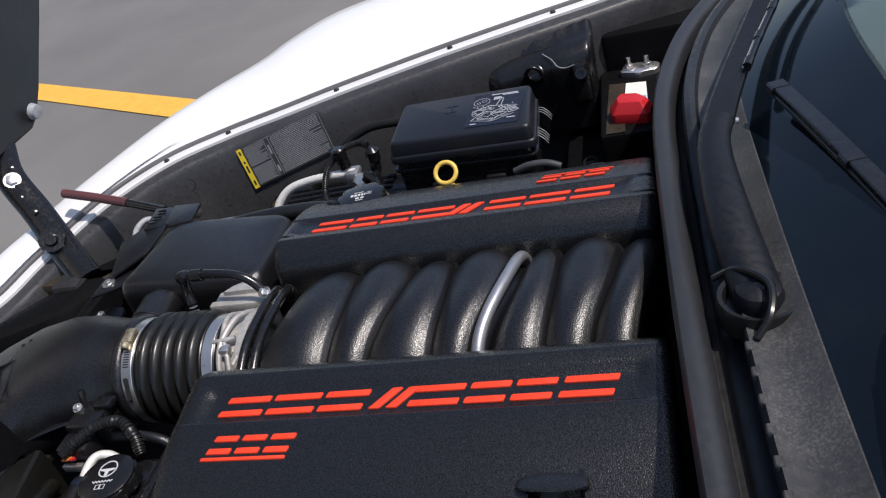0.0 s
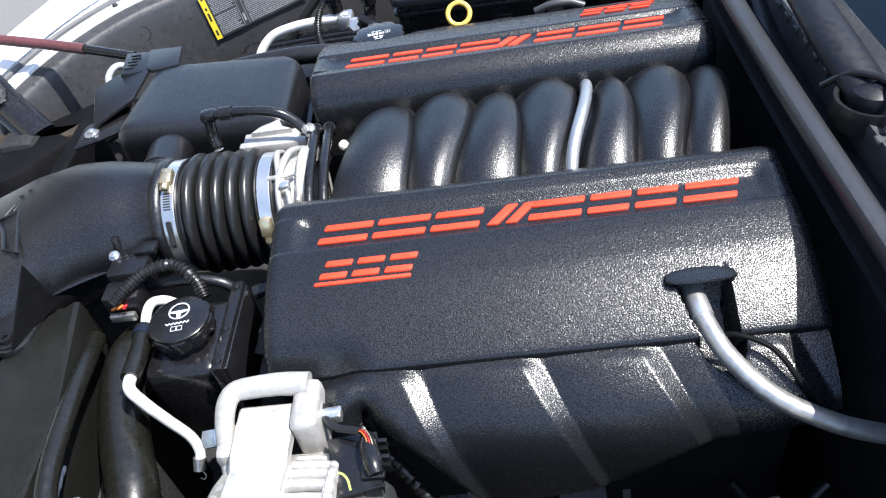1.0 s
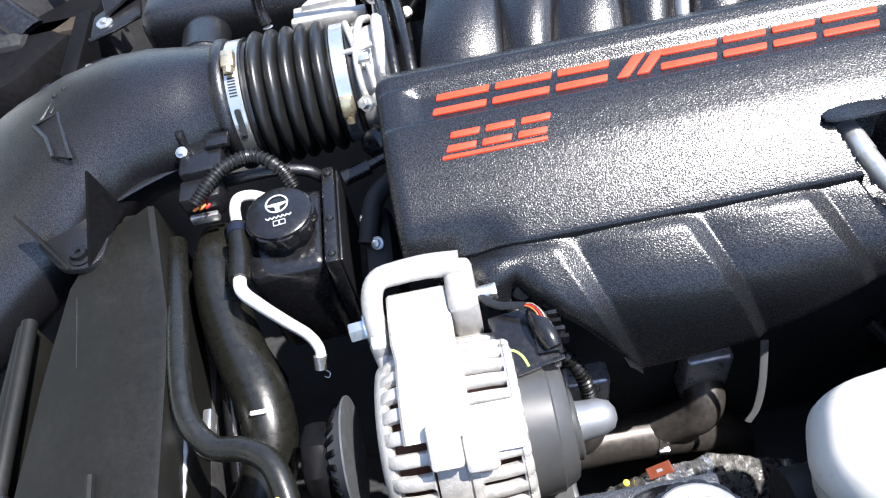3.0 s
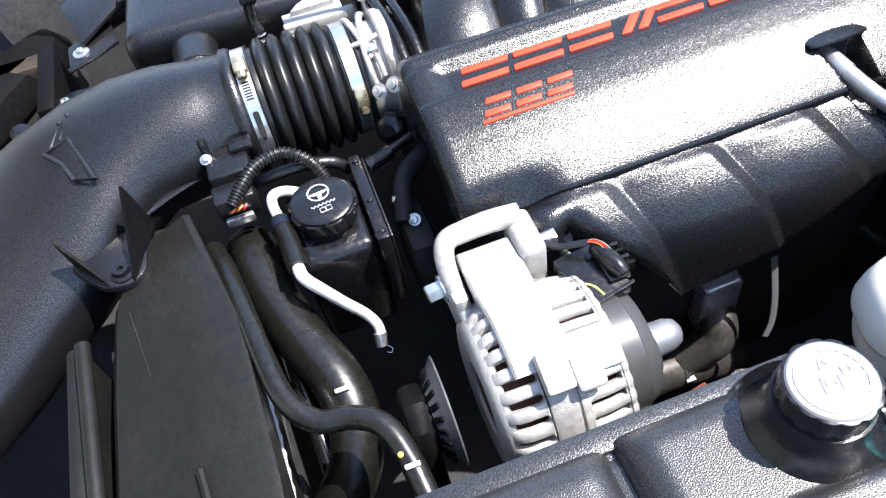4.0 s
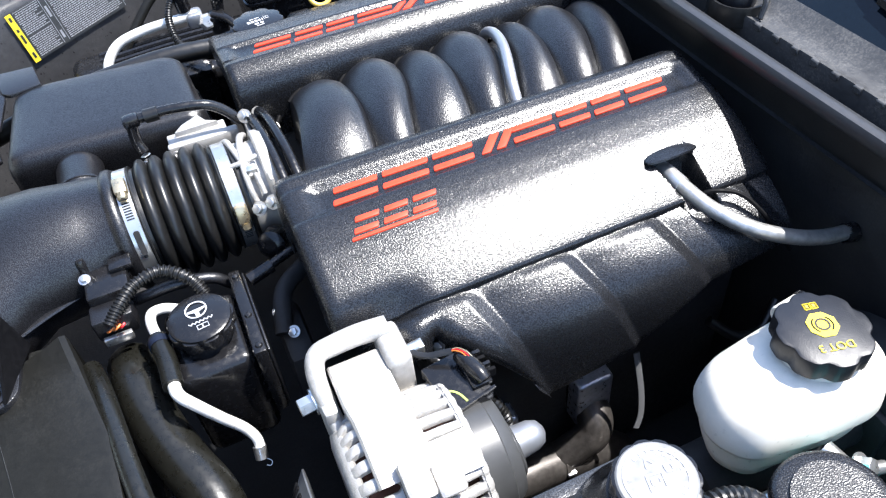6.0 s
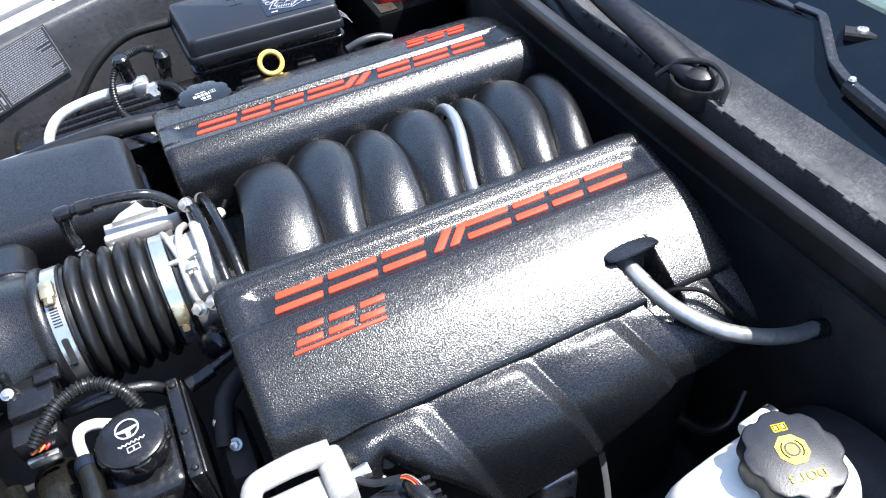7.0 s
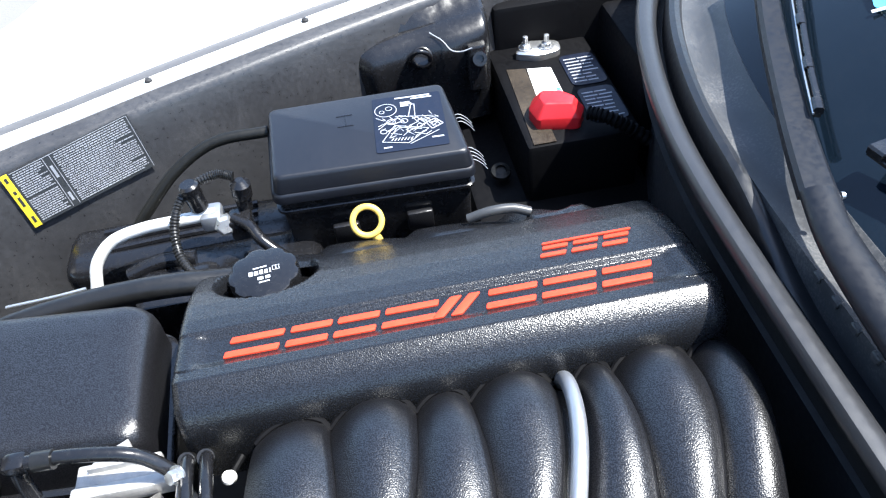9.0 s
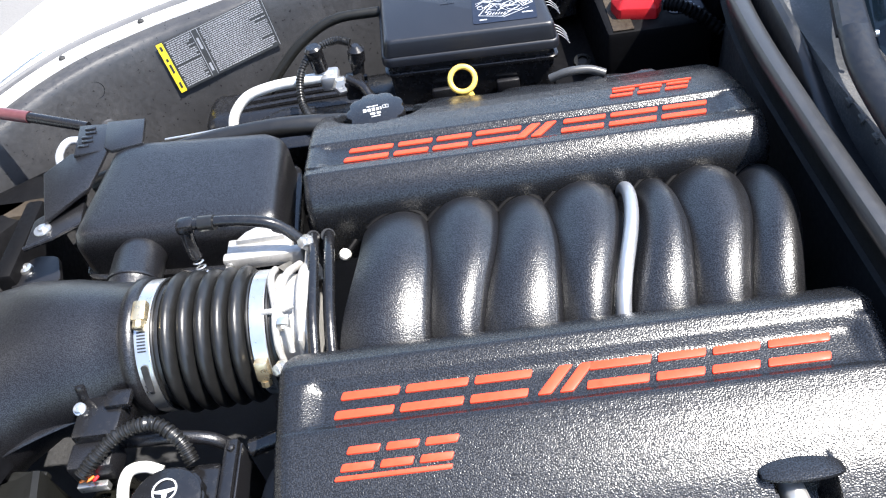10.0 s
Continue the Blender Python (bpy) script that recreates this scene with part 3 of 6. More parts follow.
def shell(kind):
    """The smooth upper part of a cover."""
    prof = PROF[:33] + dense(PROF[33:], 4 if kind == "hose" else 11)
    core = (-0.20, 0.745)
    ends = [(-0.2455, 0.50), (-0.246, 0.20), (-0.2455, 0.085), (-0.243, 0.035), (-0.238, 0.010), (-0.232, 0.0)]
    xs = ends + [(-0.232 + 0.464 * k / 232, 0.0) for k in range(1, 232)] + [(0.232, 0.0), (0.2365, 0.010), (0.240, 0.04), (0.2405, 0.10), (0.2405, 0.5)]
    rows = []
    for x, k in xs:
        row = []
        for y, z in prof:
            z2 = z - slot_depth(x, y, kind)
            # the strip with the raised shapes fades out towards both ends
            if -0.1805 < y < -0.1370:
                fill = cover_fill(y) - z
                z2 += fill * max(1 - smoothstep(-0.226, -0.206, x), smoothstep(0.212, 0.231, x)) if fill > 0 else 0
            # the lower edge rolls under at the front end
            roll = smoothstep(0.138, 0.185, -x) * smoothstep(0.262, 0.2945, -y) if kind == "hose" else 0.0
            y2 = y + 0.006 * roll
            z2 -= 0.011 * roll ** 2
            row.append((x, y2 + (core[0] - y2) * k, z2 + (core[1] - z2) * k))
        rows.append(row)
    return grid(rows)


def cover_fill(y):
    return 0.829 + (0.823 - 0.829) * (y + 0.1375) / (-0.1775 + 0.1375)


def on_cover(outlines, lift):
    """Flat raised shapes laid on the cover: outlines in x, y."""
    shapes = []
    for o in outlines:
        v, f = plate(o, 0.0, lift, 0.0005)
        shapes.append(([(x, y, z + cover_z(y) - 0.0005) for x, y, z in v], f))
    return join(*shapes)


def bar(u0, u1, v0, v1, slant=0.32):
    """A slanted bar of the emblem: u along, v up, both from 0 to 1."""
    h = 0.0235
    pts = [(u0, v0), (u1, v0), (u1, v1), (u0, v1)]
    return rounded([(-0.1985 + 0.394 * u + slant * h * v, -0.1712 + h * v) for u, v in pts], 0.0016, 2)


EMBLEM = []
for u0, u1 in ((0.0, 0.120), (0.134, 0.262), (0.276, 0.392), (0.510, 0.634), (0.648, 0.744), (0.758, 0.852), (0.868, 0.990)):
    EMBLEM += [[bar(u0, u1, 0.70, 1.0)], [bar(u0, u1, 0.0, 0.30)]]
EMBLEM += [[bar(0.412, 0.440, 0.0, 1.0, 0.9)], [bar(0.456, 0.484, 0.0, 1.0, 0.9)]]


def small_bar(u0, u1, v0, v1):
    h = 0.020
    return rounded([(-0.193 + 0.092 * u + 0.42 * h * v, -0.2165 + h * v) for u, v in ((u0, v0), (u1, v0), (u1, v1), (u0, v1))], 0.0012, 2)


BADGE = [[small_bar(u, u + 0.27, v, v + 0.28)] for u in (0.0, 0.33, 0.66) for v in (0.04, 0.66)] + [[small_bar(-0.02, 0.95, -0.28, -0.12)]]


def engine_cover(turn, kind, label):
    c = thing("engine_cover", tuple(turn @ Vector((0, -0.2, 0.70))), label, "engine cover", "engine covers")
    part("top_shell", moved(shell(kind), turn), COVER, c, smooth=55)
    part("ribbed_side", moved(flank(kind), turn), COVER, c, "ribbed lower side", smooth=50)
    for group in EMBLEM + BADGE:
        part("raised_bar", moved(on_cover(group, 0.0022), turn), RED, c, "raised red painted bar", smooth=30)
    return c


near_cover = engine_cover(Matrix.Identity(4), "hose", "grained black plastic engine cover with raised red bars and ribbed side")
engine_cover(Matrix.Rotation(math.pi, 4, "Z"), "cap", "grained black plastic engine cover with red bars and oil cap recess")

# awning over the hose outlet
rows = []
for k in range(25):
    a = math.pi * k / 24
    x = 0.141 + 0.030 * math.cos(a)
    back = (x, -0.248 + 0.007 * math.sin(a), cover_z(-0.248 + 0.007 * math.sin(a)) + 0.0002)
    lip = (x, -0.253 - 0.008 * math.sin(a), 0.8075 + 0.005 * math.sin(a))
    mid = tuple((p + q) / 2 + (0.0018 * math.sin(a) if i == 2 else 0) for i, (p, q) in enumerate(zip(back, lip)))
    low = (x, lip[1] + 0.001, lip[2] - 0.0035)
    rows.append([back, mid, lip, (x, lip[1] - 0.001, lip[2] - 0.0017), low, (x, -0.243, 0.80)])
part("awning", grid(rows), COVER, near_cover, "small hood over the hose opening")


bh = thing("braided_hose", (0.15, -0.26, 0.78), "braided steel hose coming out of the engine cover", "hose")
BH = [(0.137, -0.243, 0.784), (0.136, -0.256, 0.788), (0.138, -0.280, 0.787), (0.150, -0.315, 0.778), (0.177, -0.348, 0.766), (0.215, -0.366, 0.752), (0.25, -0.374, 0.742), (0.282, -0.375, 0.735)]
fine = spline(BH[1:], 40)
rows = []
for i, p in enumerate(fine):
    d = (fine[min(i + 1, len(fine) - 1)] - fine[max(i - 1, 0)]).normalized()
    s = Vector((0, 0, 1)) - d * d.z
    s.normalize()
    o = d.cross(s)
    rows.append([p + (s * math.cos(2 * math.pi * k / 44) + o * math.sin(2 * math.pi * k / 44)) * (0.0079 + 0.00030 * (1 if (i // 3 + k) % 2 else -1)) for k in range(44)])
part("sleeve", grid(rows, True, True), BRAID, bh, smooth=80)
part("ferrule", hose(BH[:3], 0.0092, 16), MACHINED, bh, "plain metal ferrule")
part("end_fitting", hose([(0.279, -0.374, 0.733), (0.292, -0.377, 0.732)], 0.0105, 14), GLOSSY, bh)

single("thin_cable", hose([(0.145, -0.297, 0.778), (0.157, -0.301, 0.788), (0.184, -0.315, 0.783), (0.203, -0.338, 0.762), (0.228, -0.358, 0.72)], 0.0023, 8), TRAYBLACK, (0.179, -0.315, 0.785), "thin black cable beside the braided hose", "cable")

# ---- intake manifold ----
FAR_X = (-0.180, -0.116, -0.041, 0.006, 0.080, 0.099, 0.132, 0.203, 0.243)
NEAR_X = (-0.205, -0.120, -0.073, 0.000, 0.043, 0.061, 0.120, 0.167, 0.214)
ARCH = spline([(0, -0.112, 0.705), (0, -0.107, 0.742), (0, -0.092, 0.773), (0, -0.060, 0.797), (0, -0.015, 0.808), (0, 0.030, 0.806), (0, 0.062, 0.795), (0, 0.081, 0.779), (0, 0.089, 0.758), (0, 0.092, 0.72)], 5)


def runner_row(k, a, swell):
    """Places across the manifold on runner k, at a from 0 to 1 over its width."""
    row = []
    n = len(ARCH)
    gap = k == 4
    for i, p in enumerate(ARCH):
        d = ARCH[min(i + 1, n - 1)] - ARCH[max(i - 1, 0)]
        up = Vector((0, -d.z, d.y)).normalized()
        w = smoothstep(-0.10, 0.095, p.y)
        x0 = NEAR_X[k] + (FAR_X[k] - NEAR_X[k]) * w
        x1 = NEAR_X[k + 1] + (FAR_X[k + 1] - NEAR_X[k + 1]) * w
        bow = 0.006 * math.sin(math.pi * w)
        b = a ** 1.25
        h = (0.0150 if not gap else -0.004) * (1 - abs(2 * b - 1) ** 2.1) ** 0.72
        h += 0.0 if gap else 0.0011 * math.exp(-((a - 0.925) / 0.03) ** 2)
        tall = 0.007 if k in (1, 3, 6) else 0.0
        h += tall * (1 - abs(2 * a - 1) ** 2) * smoothstep(0.0, 0.07, p.y)
        row.append(Vector((x0 + (x1 - x0) * a + bow, p.y, p.z)) + up * (h * swell))
    return row


manifold = thing("intake_manifold", (0, 0, 0.70), "satin black plastic intake manifold with seven arched runners", "intake manifold")
for k in range(8):
    rows = [runner_row(k, 0.5 - 0.5 * math.cos(math.pi * i / 30), 1.0) for i in range(31)]
    if k == 0:
        rows = [[Vector((p.x - 0.006, p.y * 0.9, p.z - 0.05)) for p in rows[0]]] + rows
    if k == 7:
        rows = rows + [[Vector((p.x + 0.004, p.y * 0.85, p.z - 0.06)) for p in rows[-1]]]
    if k == 4:
        part("valley", grid(rows), RUNNER, manifold)
    else:
        part("runner", grid(rows), RUNNER, manifold, smooth=80)
for k in (0, 1, 2, 3, 5, 6, 7):
    lip = [runner_row(k if k < 8 else 7, i / 10, 1.0) for i in range(11)]
    part("rim", sweep([r[-12] + Vector((0, 0.004, -0.0012)) for r in lip], 0.0032, 8), TRAYBLACK, manifold, "black moulded rim")
pipe_row = []
for p in ARCH[3:-6]:
    w = smoothstep(-0.10, 0.095, p.y)
    pipe_row.append(Vector((0.052 + 0.0375 * w + 0.006 * math.sin(math.pi * w), p.y, p.z + 0.012)))
single("crossover_pipe", sweep(pipe_row, 0.0068, 14), DULLZINC, (0.07, 0, 0.8), "pale aluminium pipe arched over the intake manifold", "pipe")
single("engine_block", join(box((-0.21, -0.30, 0.33), (0.24, 0.30, 0.66), 0.03), box((-0.20, -0.115, 0.6), (0.235, 0.10, 0.735), 0.02)), DARK, (0, 0, 0.33), "dark cast engine block below the covers", "engine block")

# ---- throttle body and intake bellows ----
AX = Vector((0, -0.009, 0.744))


def ring_profile(rows, centre=AX, seg=48):
    """A turned shape about the intake's axis; rows of x, radius."""
    return grid([[(x, centre.y + r * math.cos(2 * math.pi * k / seg), centre.z + r * math.sin(2 * math.pi * k / seg)) for k in range(seg)] for x, r in rows], True)


bell = thing("intake_bellows", (-0.33, 0, 0.69), "black rubber intake bellows with two steel hose clamps", "intake hose")
folds = [(-0.408, 0.050), (-0.408, 0.0645), (-0.380, 0.0645), (-0.377, 0.064)]
x = -0.377
for k in range(5):
    for q, r in ((0.0, 0.0615), (0.002, 0.066), (0.005, 0.0705), (0.0085, 0.0722), (0.012, 0.0705), (0.015, 0.066), (0.0165, 0.0615)):
        folds.append((x + q, r - 0.0006 * k))
    x += 0.0165
folds += [(x + 0.001, 0.060), (-0.268, 0.060), (-0.268, 0.05)]
part("bellows", ring_profile(folds), RUBBER, bell, smooth=60)


def clamp(x, angle, bell, r):
    c = part("clamp", ring_profile([(x - 0.0075, r), (x - 0.0075, r + 0.0016), (x - 0.0068, r + 0.0022), (x + 0.0068, r + 0.0022), (x + 0.0075, r + 0.0016), (x + 0.0075, r)]), STEEL, bell, "bright steel hose clamp")
    for q in (-1, 1):
        part("rubber_edge", ring_profile([(x + q * 0.0082, r - 0.002), (x + q * 0.0082, r + 0.0022), (x + q * 0.0094, r + 0.0030), (x + q * 0.0106, r + 0.0022), (x + q * 0.0106, r - 0.002)]), RUBBER, c)
    m = Matrix.Translation(AX) @ Matrix.Rotation(angle, 4, "X") @ Matrix.Translation((x, 0, r))
    part("housing", box((-0.007, -0.011, 0.0), (0.007, 0.011, 0.011), 0.003, 2, m), BRASS, c)
    mm = m @ Matrix.Translation((0, -0.011, 0.006)) @ Matrix.Rotation(math.pi / 2, 4, "X")
    part("screw", join(moved(revolve([(0.001, 0), (0.0055, 0), (0.0055, 0.006), (0.004, 0.0075), (0.001, 0.0075)], (0, 0, 0), (0, 0, 1), 8), mm)), BRASS, c)
    part("screw_groove", box((-0.0045, -0.0006, 0.0074), (0.0045, 0.0006, 0.0079), 0, 1, mm), DARK, c)
    for k in range(7):
        a = angle + 0.28 + 0.045 * k
        q = Matrix.Translation(AX) @ Matrix.Rotation(a, 4, "X") @ Matrix.Translation((x, 0, r + 0.0024))
        part("band_slot", box((-0.004, -0.0007, -0.0003), (0.004, 0.0007, 0.0003), 0, 1, q), DARK, c)


clamp(-0.391, 0.20, bell, 0.0652)
for a0, w0, l0 in ((1.15, 0.0032, 0.014), (1.36, 0.0022, 0.004)):
    q = Matrix.Translation(AX) @ Matrix.Rotation(a0, 4, "X") @ Matrix.Translation((-0.391, 0, 0.0677))
    part("band_window", plate(rounded([(-w0, -l0), (w0, -l0), (w0, l0), (-w0, l0)], w0 * 0.95), -0.0005, 0.0004, 0, q), DARK, bell, "dark oval window in the clamp band")
clamp(-0.282, 1.25, bell, 0.0605)

tb = thing("throttle_body", (-0.25, 0, 0.69), "cast aluminium throttle body with a ribbed actuator housing", "throttle body")
part("bore", ring_profile([(-0.270, 0.045), (-0.270, 0.0565), (-0.262, 0.057), (-0.255, 0.054), (-0.235, 0.056), (-0.232, 0.045)]), ALLOY, tb)
part("flange", ring_profile([(-0.244, 0.046), (-0.244, 0.063), (-0.242, 0.065), (-0.232, 0.065), (-0.230, 0.046)]), ALLOY, tb)
part("mounting_plate", box((-0.2425, -0.066, 0.686), (-0.237, 0.064, 0.794), 0.003), ALLOY, tb)
part("actuator_housing", join(box((-0.331, 0.028, 0.700), (-0.262, 0.066, 0.748), 0.006, 2), box((-0.334, 0.028, 0.700), (-0.326, 0.066, 0.774), 0.003)), ALLOY, tb, "hollow aluminium actuator housing")
part("inner_wall", grid([[(-0.326 + 0.062 * k / 10, 0.062 - 0.010 * math.sin(math.pi * k / 10), z) for k in range(11)] for z in (0.748, 0.770)]), ALLOY, tb)
part("top_bar", box((-0.335, 0.062, 0.764), (-0.250, 0.074, 0.782), 0.003), ALLOY, tb, "bright cast bar")
part("rivet", revolve([(0.0005, 0.002), (0.003, 0.0015), (0.0035, 0)], (-0.328, 0.0615, 0.774), (0, -1, 0.2), 10), STEEL, tb)
part("lid", box((-0.333, 0.074, 0.770), (-0.262, 0.096, 0.779), 0.002), ALLOY, tb, "flat aluminium lid")
part("lid_tab", plate([(-0.322, 0.086), (-0.270, 0.086), (-0.283, 0.094), (-0.290, 0.110), (-0.312, 0.098)], 0.779, 0.786, 0.001), ALLOY, tb)
part("rib", sweep(spline([(-0.249, 0.040, 0.785), (-0.256, 0.005, 0.806), (-0.263, -0.034, 0.802), (-0.264, -0.058, 0.784), (-0.261, -0.068, 0.764)], 5), lambda t: 0.0042 - 0.001 * t, 10), ALLOY, tb, "bright cast rib over the bore")
part("rib", sweep(spline([(-0.274, 0.036, 0.786), (-0.270, 0.004, 0.806), (-0.263, -0.034, 0.802)], 5), 0.0036, 10), ALLOY, tb)
part("rib", sweep(spline([(-0.263, -0.030, 0.803), (-0.254, -0.047, 0.795), (-0.251, -0.064, 0.776)], 5), 0.0032, 10), ALLOY, tb)
part("rib", sweep(spline([(-0.276, -0.032, 0.800), (-0.262, -0.034, 0.803), (-0.246, -0.030, 0.803)], 5), 0.0032, 10), ALLOY, tb)
part("nut", box((-0.262, -0.050, 0.790), (-0.250, -0.038, 0.802), 0.002), STEEL, tb)
for x, y, z in ((-0.239, 0.055, 0.80), (-0.262, -0.076, 0.768), (-0.247, -0.082, 0.776)):
    part("bolt", bolt((x, y, z), (-0.5, -0.6, 0.6), 0.0058, 0.009), STEEL, tb)
part("stub", revolve([(0.006, 0), (0.016, 0), (0.016, 0.02), (0.011, 0.024), (0.006, 0.024)], (-0.256, -0.080, 0.722), (-0.4, -0.8, 0.4), 18), GLOSSY, tb, "round black stub")
for k, xx in enumerate((-0.229, -0.213)):
    fl = thing("fuel_line", (xx, 0, 0.79), "dark pipe with a capped end between the engine covers", "pipe", "pipes by the throttle body")
    part("tube", hose([(xx - 0.008, 0.078, 0.782), (xx - 0.006, 0.070, 0.790), (xx - 0.002, 0.03, 0.800), (xx + 0.001, -0.04, 0.800), (xx + 0.002, -0.10, 0.775)], 0.0058, 12), GLOSSY, fl)
    part("end_collar", hose([(xx - 0.009, 0.082, 0.776), (xx - 0.008, 0.075, 0.787)], 0.0075, 14), RUBBER, fl)
scr = thing("ball_stud", (-0.207, 0.063, 0.74), "small white capped stud beside the manifold", "stud")
part("cap", revolve([(0.0005, 0.006), (0.004, 0.0055), (0.0062, 0.003), (0.0062, -0.002), (0.004, -0.005)], (-0.207, 0.066, 0.764), (-0.2, -0.5, 0.8), 16), WHITE, scr)
part("stem", hose([(-0.207, 0.067, 0.762), (-0.196, 0.085, 0.764)], 0.0030, 8), TRAYBLACK, scr)
pcv = thing("vacuum_tube", (-0.35, 0.08, 0.80), "black vacuum tube with an elbow connector", "tube")
part("tube", hose([(-0.352, 0.078, 0.824), (-0.320, 0.076, 0.825), (-0.282, 0.072, 0.821), (-0.262, 0.070, 0.810), (-0.244, 0.064, 0.790)], 0.0062, 12), GLOSSY, pcv)
part("connector", join(box((-0.371, 0.071, 0.816), (-0.352, 0.088, 0.829), 0.004), hose([(-0.362, 0.079, 0.822), (-0.3645, 0.076, 0.800), (-0.362, 0.070, 0.784)], 0.0068, 12)), GLOSSY, pcv)
part("collar", hose([(-0.346, 0.077, 0.8245), (-0.330, 0.076, 0.825)], 0.0082, 12), RUBBER, pcv)
part("spring", join(*[revolve([(0.0045, -0.001), (0.006, 0.0), (0.0045, 0.001)], (-0.361 + 0.001 * k, 0.067 - 0.002 * k, 0.781 - 0.006 * k), (0.1, -0.3, -1), 14, False) for k in range(4)]), STEEL, pcv)

# ---- intake duct and air box ----
duct = thing("intake_duct", (-0.53, -0.03, 0.66), "matt black plastic intake duct bending to the radiator", "intake duct")


def oval(c, way, a, b, seg=36, power=2.0):
    """A ring round c across the way: a sideways, b upwards."""
    d = Vector(way).normalized()
    s = Vector((0, 0, 1)).cross(d).normalized()
    u = d.cross(s)
    out = []
    for k in range(seg):
        t = 2 * math.pi * k / seg
        ct, st = math.cos(t), math.sin(t)
        out.append(Vector(c) + s * (a * math.copysign(abs(ct) ** (2 / power), ct)) + u * (b * math.copysign(abs(st) ** (2 / power), st)))
    return out


part("pipe", grid([oval(c, w, a, b, 40, p) for c, w, a, b, p in (
    ((-0.398, -0.009, 0.745), (-1, 0, 0), 0.0675, 0.0675, 2.0), ((-0.403, -0.009, 0.745), (-1, 0, 0), 0.0705, 0.0705, 2.0), ((-0.409, -0.009, 0.745), (-1, 0, 0), 0.0705, 0.0705, 2.0), ((-0.411, -0.009, 0.745), (-1, 0, 0), 0.068, 0.068, 2.0),
    ((-0.415, -0.009, 0.745), (-1, 0, 0), 0.0665, 0.0665, 2.0), ((-0.44, -0.0105, 0.745), (-1, 0, 0), 0.0725, 0.069, 2.0), ((-0.48, -0.008, 0.745), (-1, -0.06, -0.02), 0.082, 0.0715, 2.0), ((-0.52, -0.006, 0.743), (-1, -0.16, -0.06), 0.088, 0.066, 2.3),
    ((-0.565, -0.016, 0.733), (-1, -0.3, -0.12), 0.102, 0.065, 2.4), ((-0.61, -0.034, 0.719), (-1, -0.42, -0.2), 0.115, 0.063, 2.5), ((-0.66, -0.058, 0.700), (-1, -0.5, -0.25), 0.125, 0.062, 2.6), ((-0.74, -0.10, 0.672), (-1, -0.5, -0.3), 0.14, 0.06, 2.7), ((-0.85, -0.16, 0.64), (-1, -0.5, -0.3), 0.15, 0.06, 2.7))], True, True), DUCT, duct, smooth=70)
part("seam", sweep(spline([(-0.412, -0.068, 0.742), (-0.465, -0.083, 0.742), (-0.52, -0.102, 0.738), (-0.565, -0.125, 0.732), (-0.61, -0.155, 0.715), (-0.68, -0.19, 0.68)], 6), 0.0042, 8, squash=0.6), DUCT, duct, "moulded seam flange")
part("moulded_mark", join(sweep([Vector(p) for p in ((-0.607, -0.030, 0.788), (-0.579, -0.026, 0.794), (-0.556, -0.094, 0.789), (-0.577, -0.083, 0.787), (-0.589, -0.054, 0.788), (-0.607, -0.030, 0.788))], 0.0022, 6),
                          sweep([Vector(p) for p in ((-0.600, -0.028, 0.789), (-0.588, 0.002, 0.792), (-0.574, 0.034, 0.788))], 0.0016, 6), sweep([Vector(p) for p in ((-0.588, -0.022, 0.792), (-0.578, 0.008, 0.794), (-0.562, 0.044, 0.786), (-0.535, 0.062, 0.780))], 0.0016, 6)), DUCT, duct, "raised moulding marks")
for q in ((-0.588, 0.004, 0.7925), (-0.574, 0.034, 0.789), (-0.578, 0.010, 0.7945)):
    part("nub", revolve([(0.0005, 0.004), (0.0025, 0.003), (0.003, -0.001)], q, (0, 0, 1), 10), DUCT, duct)
br = part("bracket", plate(rounded([(-0.610, -0.150), (-0.575, -0.192), (-0.548, -0.196), (-0.534, -0.184), (-0.530, -0.135), (-0.57, -0.11)], 0.012), 0.733, 0.741, 0.002), DUCT, duct, "mounting ear with two stiffening ribs")


def gusset(a, b, c, thick=0.003):
    """A thin upright three-cornered web."""
    A, B, C = Vector(a), Vector(b), Vector(c)
    n = (B - A).cross(C - A).normalized() * (thick / 2)
    return [tuple(p + s * n) for s in (-1, 1) for p in (A, B, C)], [(0, 1, 2), (3, 4, 5), (0, 1, 4, 3), (1, 2, 5, 4), (2, 0, 3, 5)]


part("stiffener", gusset((-0.529, -0.128, 0.800), (-0.546, -0.194, 0.742), (-0.522, -0.125, 0.738)), TRAYBLACK, br, smooth=0)
part("stiffener", gusset((-0.601, -0.156, 0.788), (-0.566, -0.193, 0.742), (-0.600, -0.150, 0.732)), TRAYBLACK, br, smooth=0)
part("screw", revolve([(0.001, 0.002), (0.003, 0.002), (0.003, 0.005), (0.0075, 0.005), (0.008, 0.0), (0.012, -0.001)], (-0.556, -0.180, 0.744), (0, 0, 1), 18), GLOSSY, br)
part("stub", grid([[Vector(c) + Vector((r * math.cos(2 * math.pi * k / 28), -r * math.sin(2 * math.pi * k / 28) * 0.2, r * math.sin(2 * math.pi * k / 28) * 0.98)) for k in range(28)] for c, r in (
    ((-0.442, 0.035, 0.748), 0.0285), ((-0.442, 0.066, 0.753), 0.0275), ((-0.442, 0.070, 0.754), 0.0278), ((-0.442, 0.071, 0.754), 0.0295), ((-0.442, 0.074, 0.7545), 0.0295), ((-0.442, 0.0752, 0.755), 0.0282), ((-0.441, 0.106, 0.760), 0.0270), ((-0.441, 0.150, 0.745), 0.0265))], True), DUCT, duct, "round connecting stub")

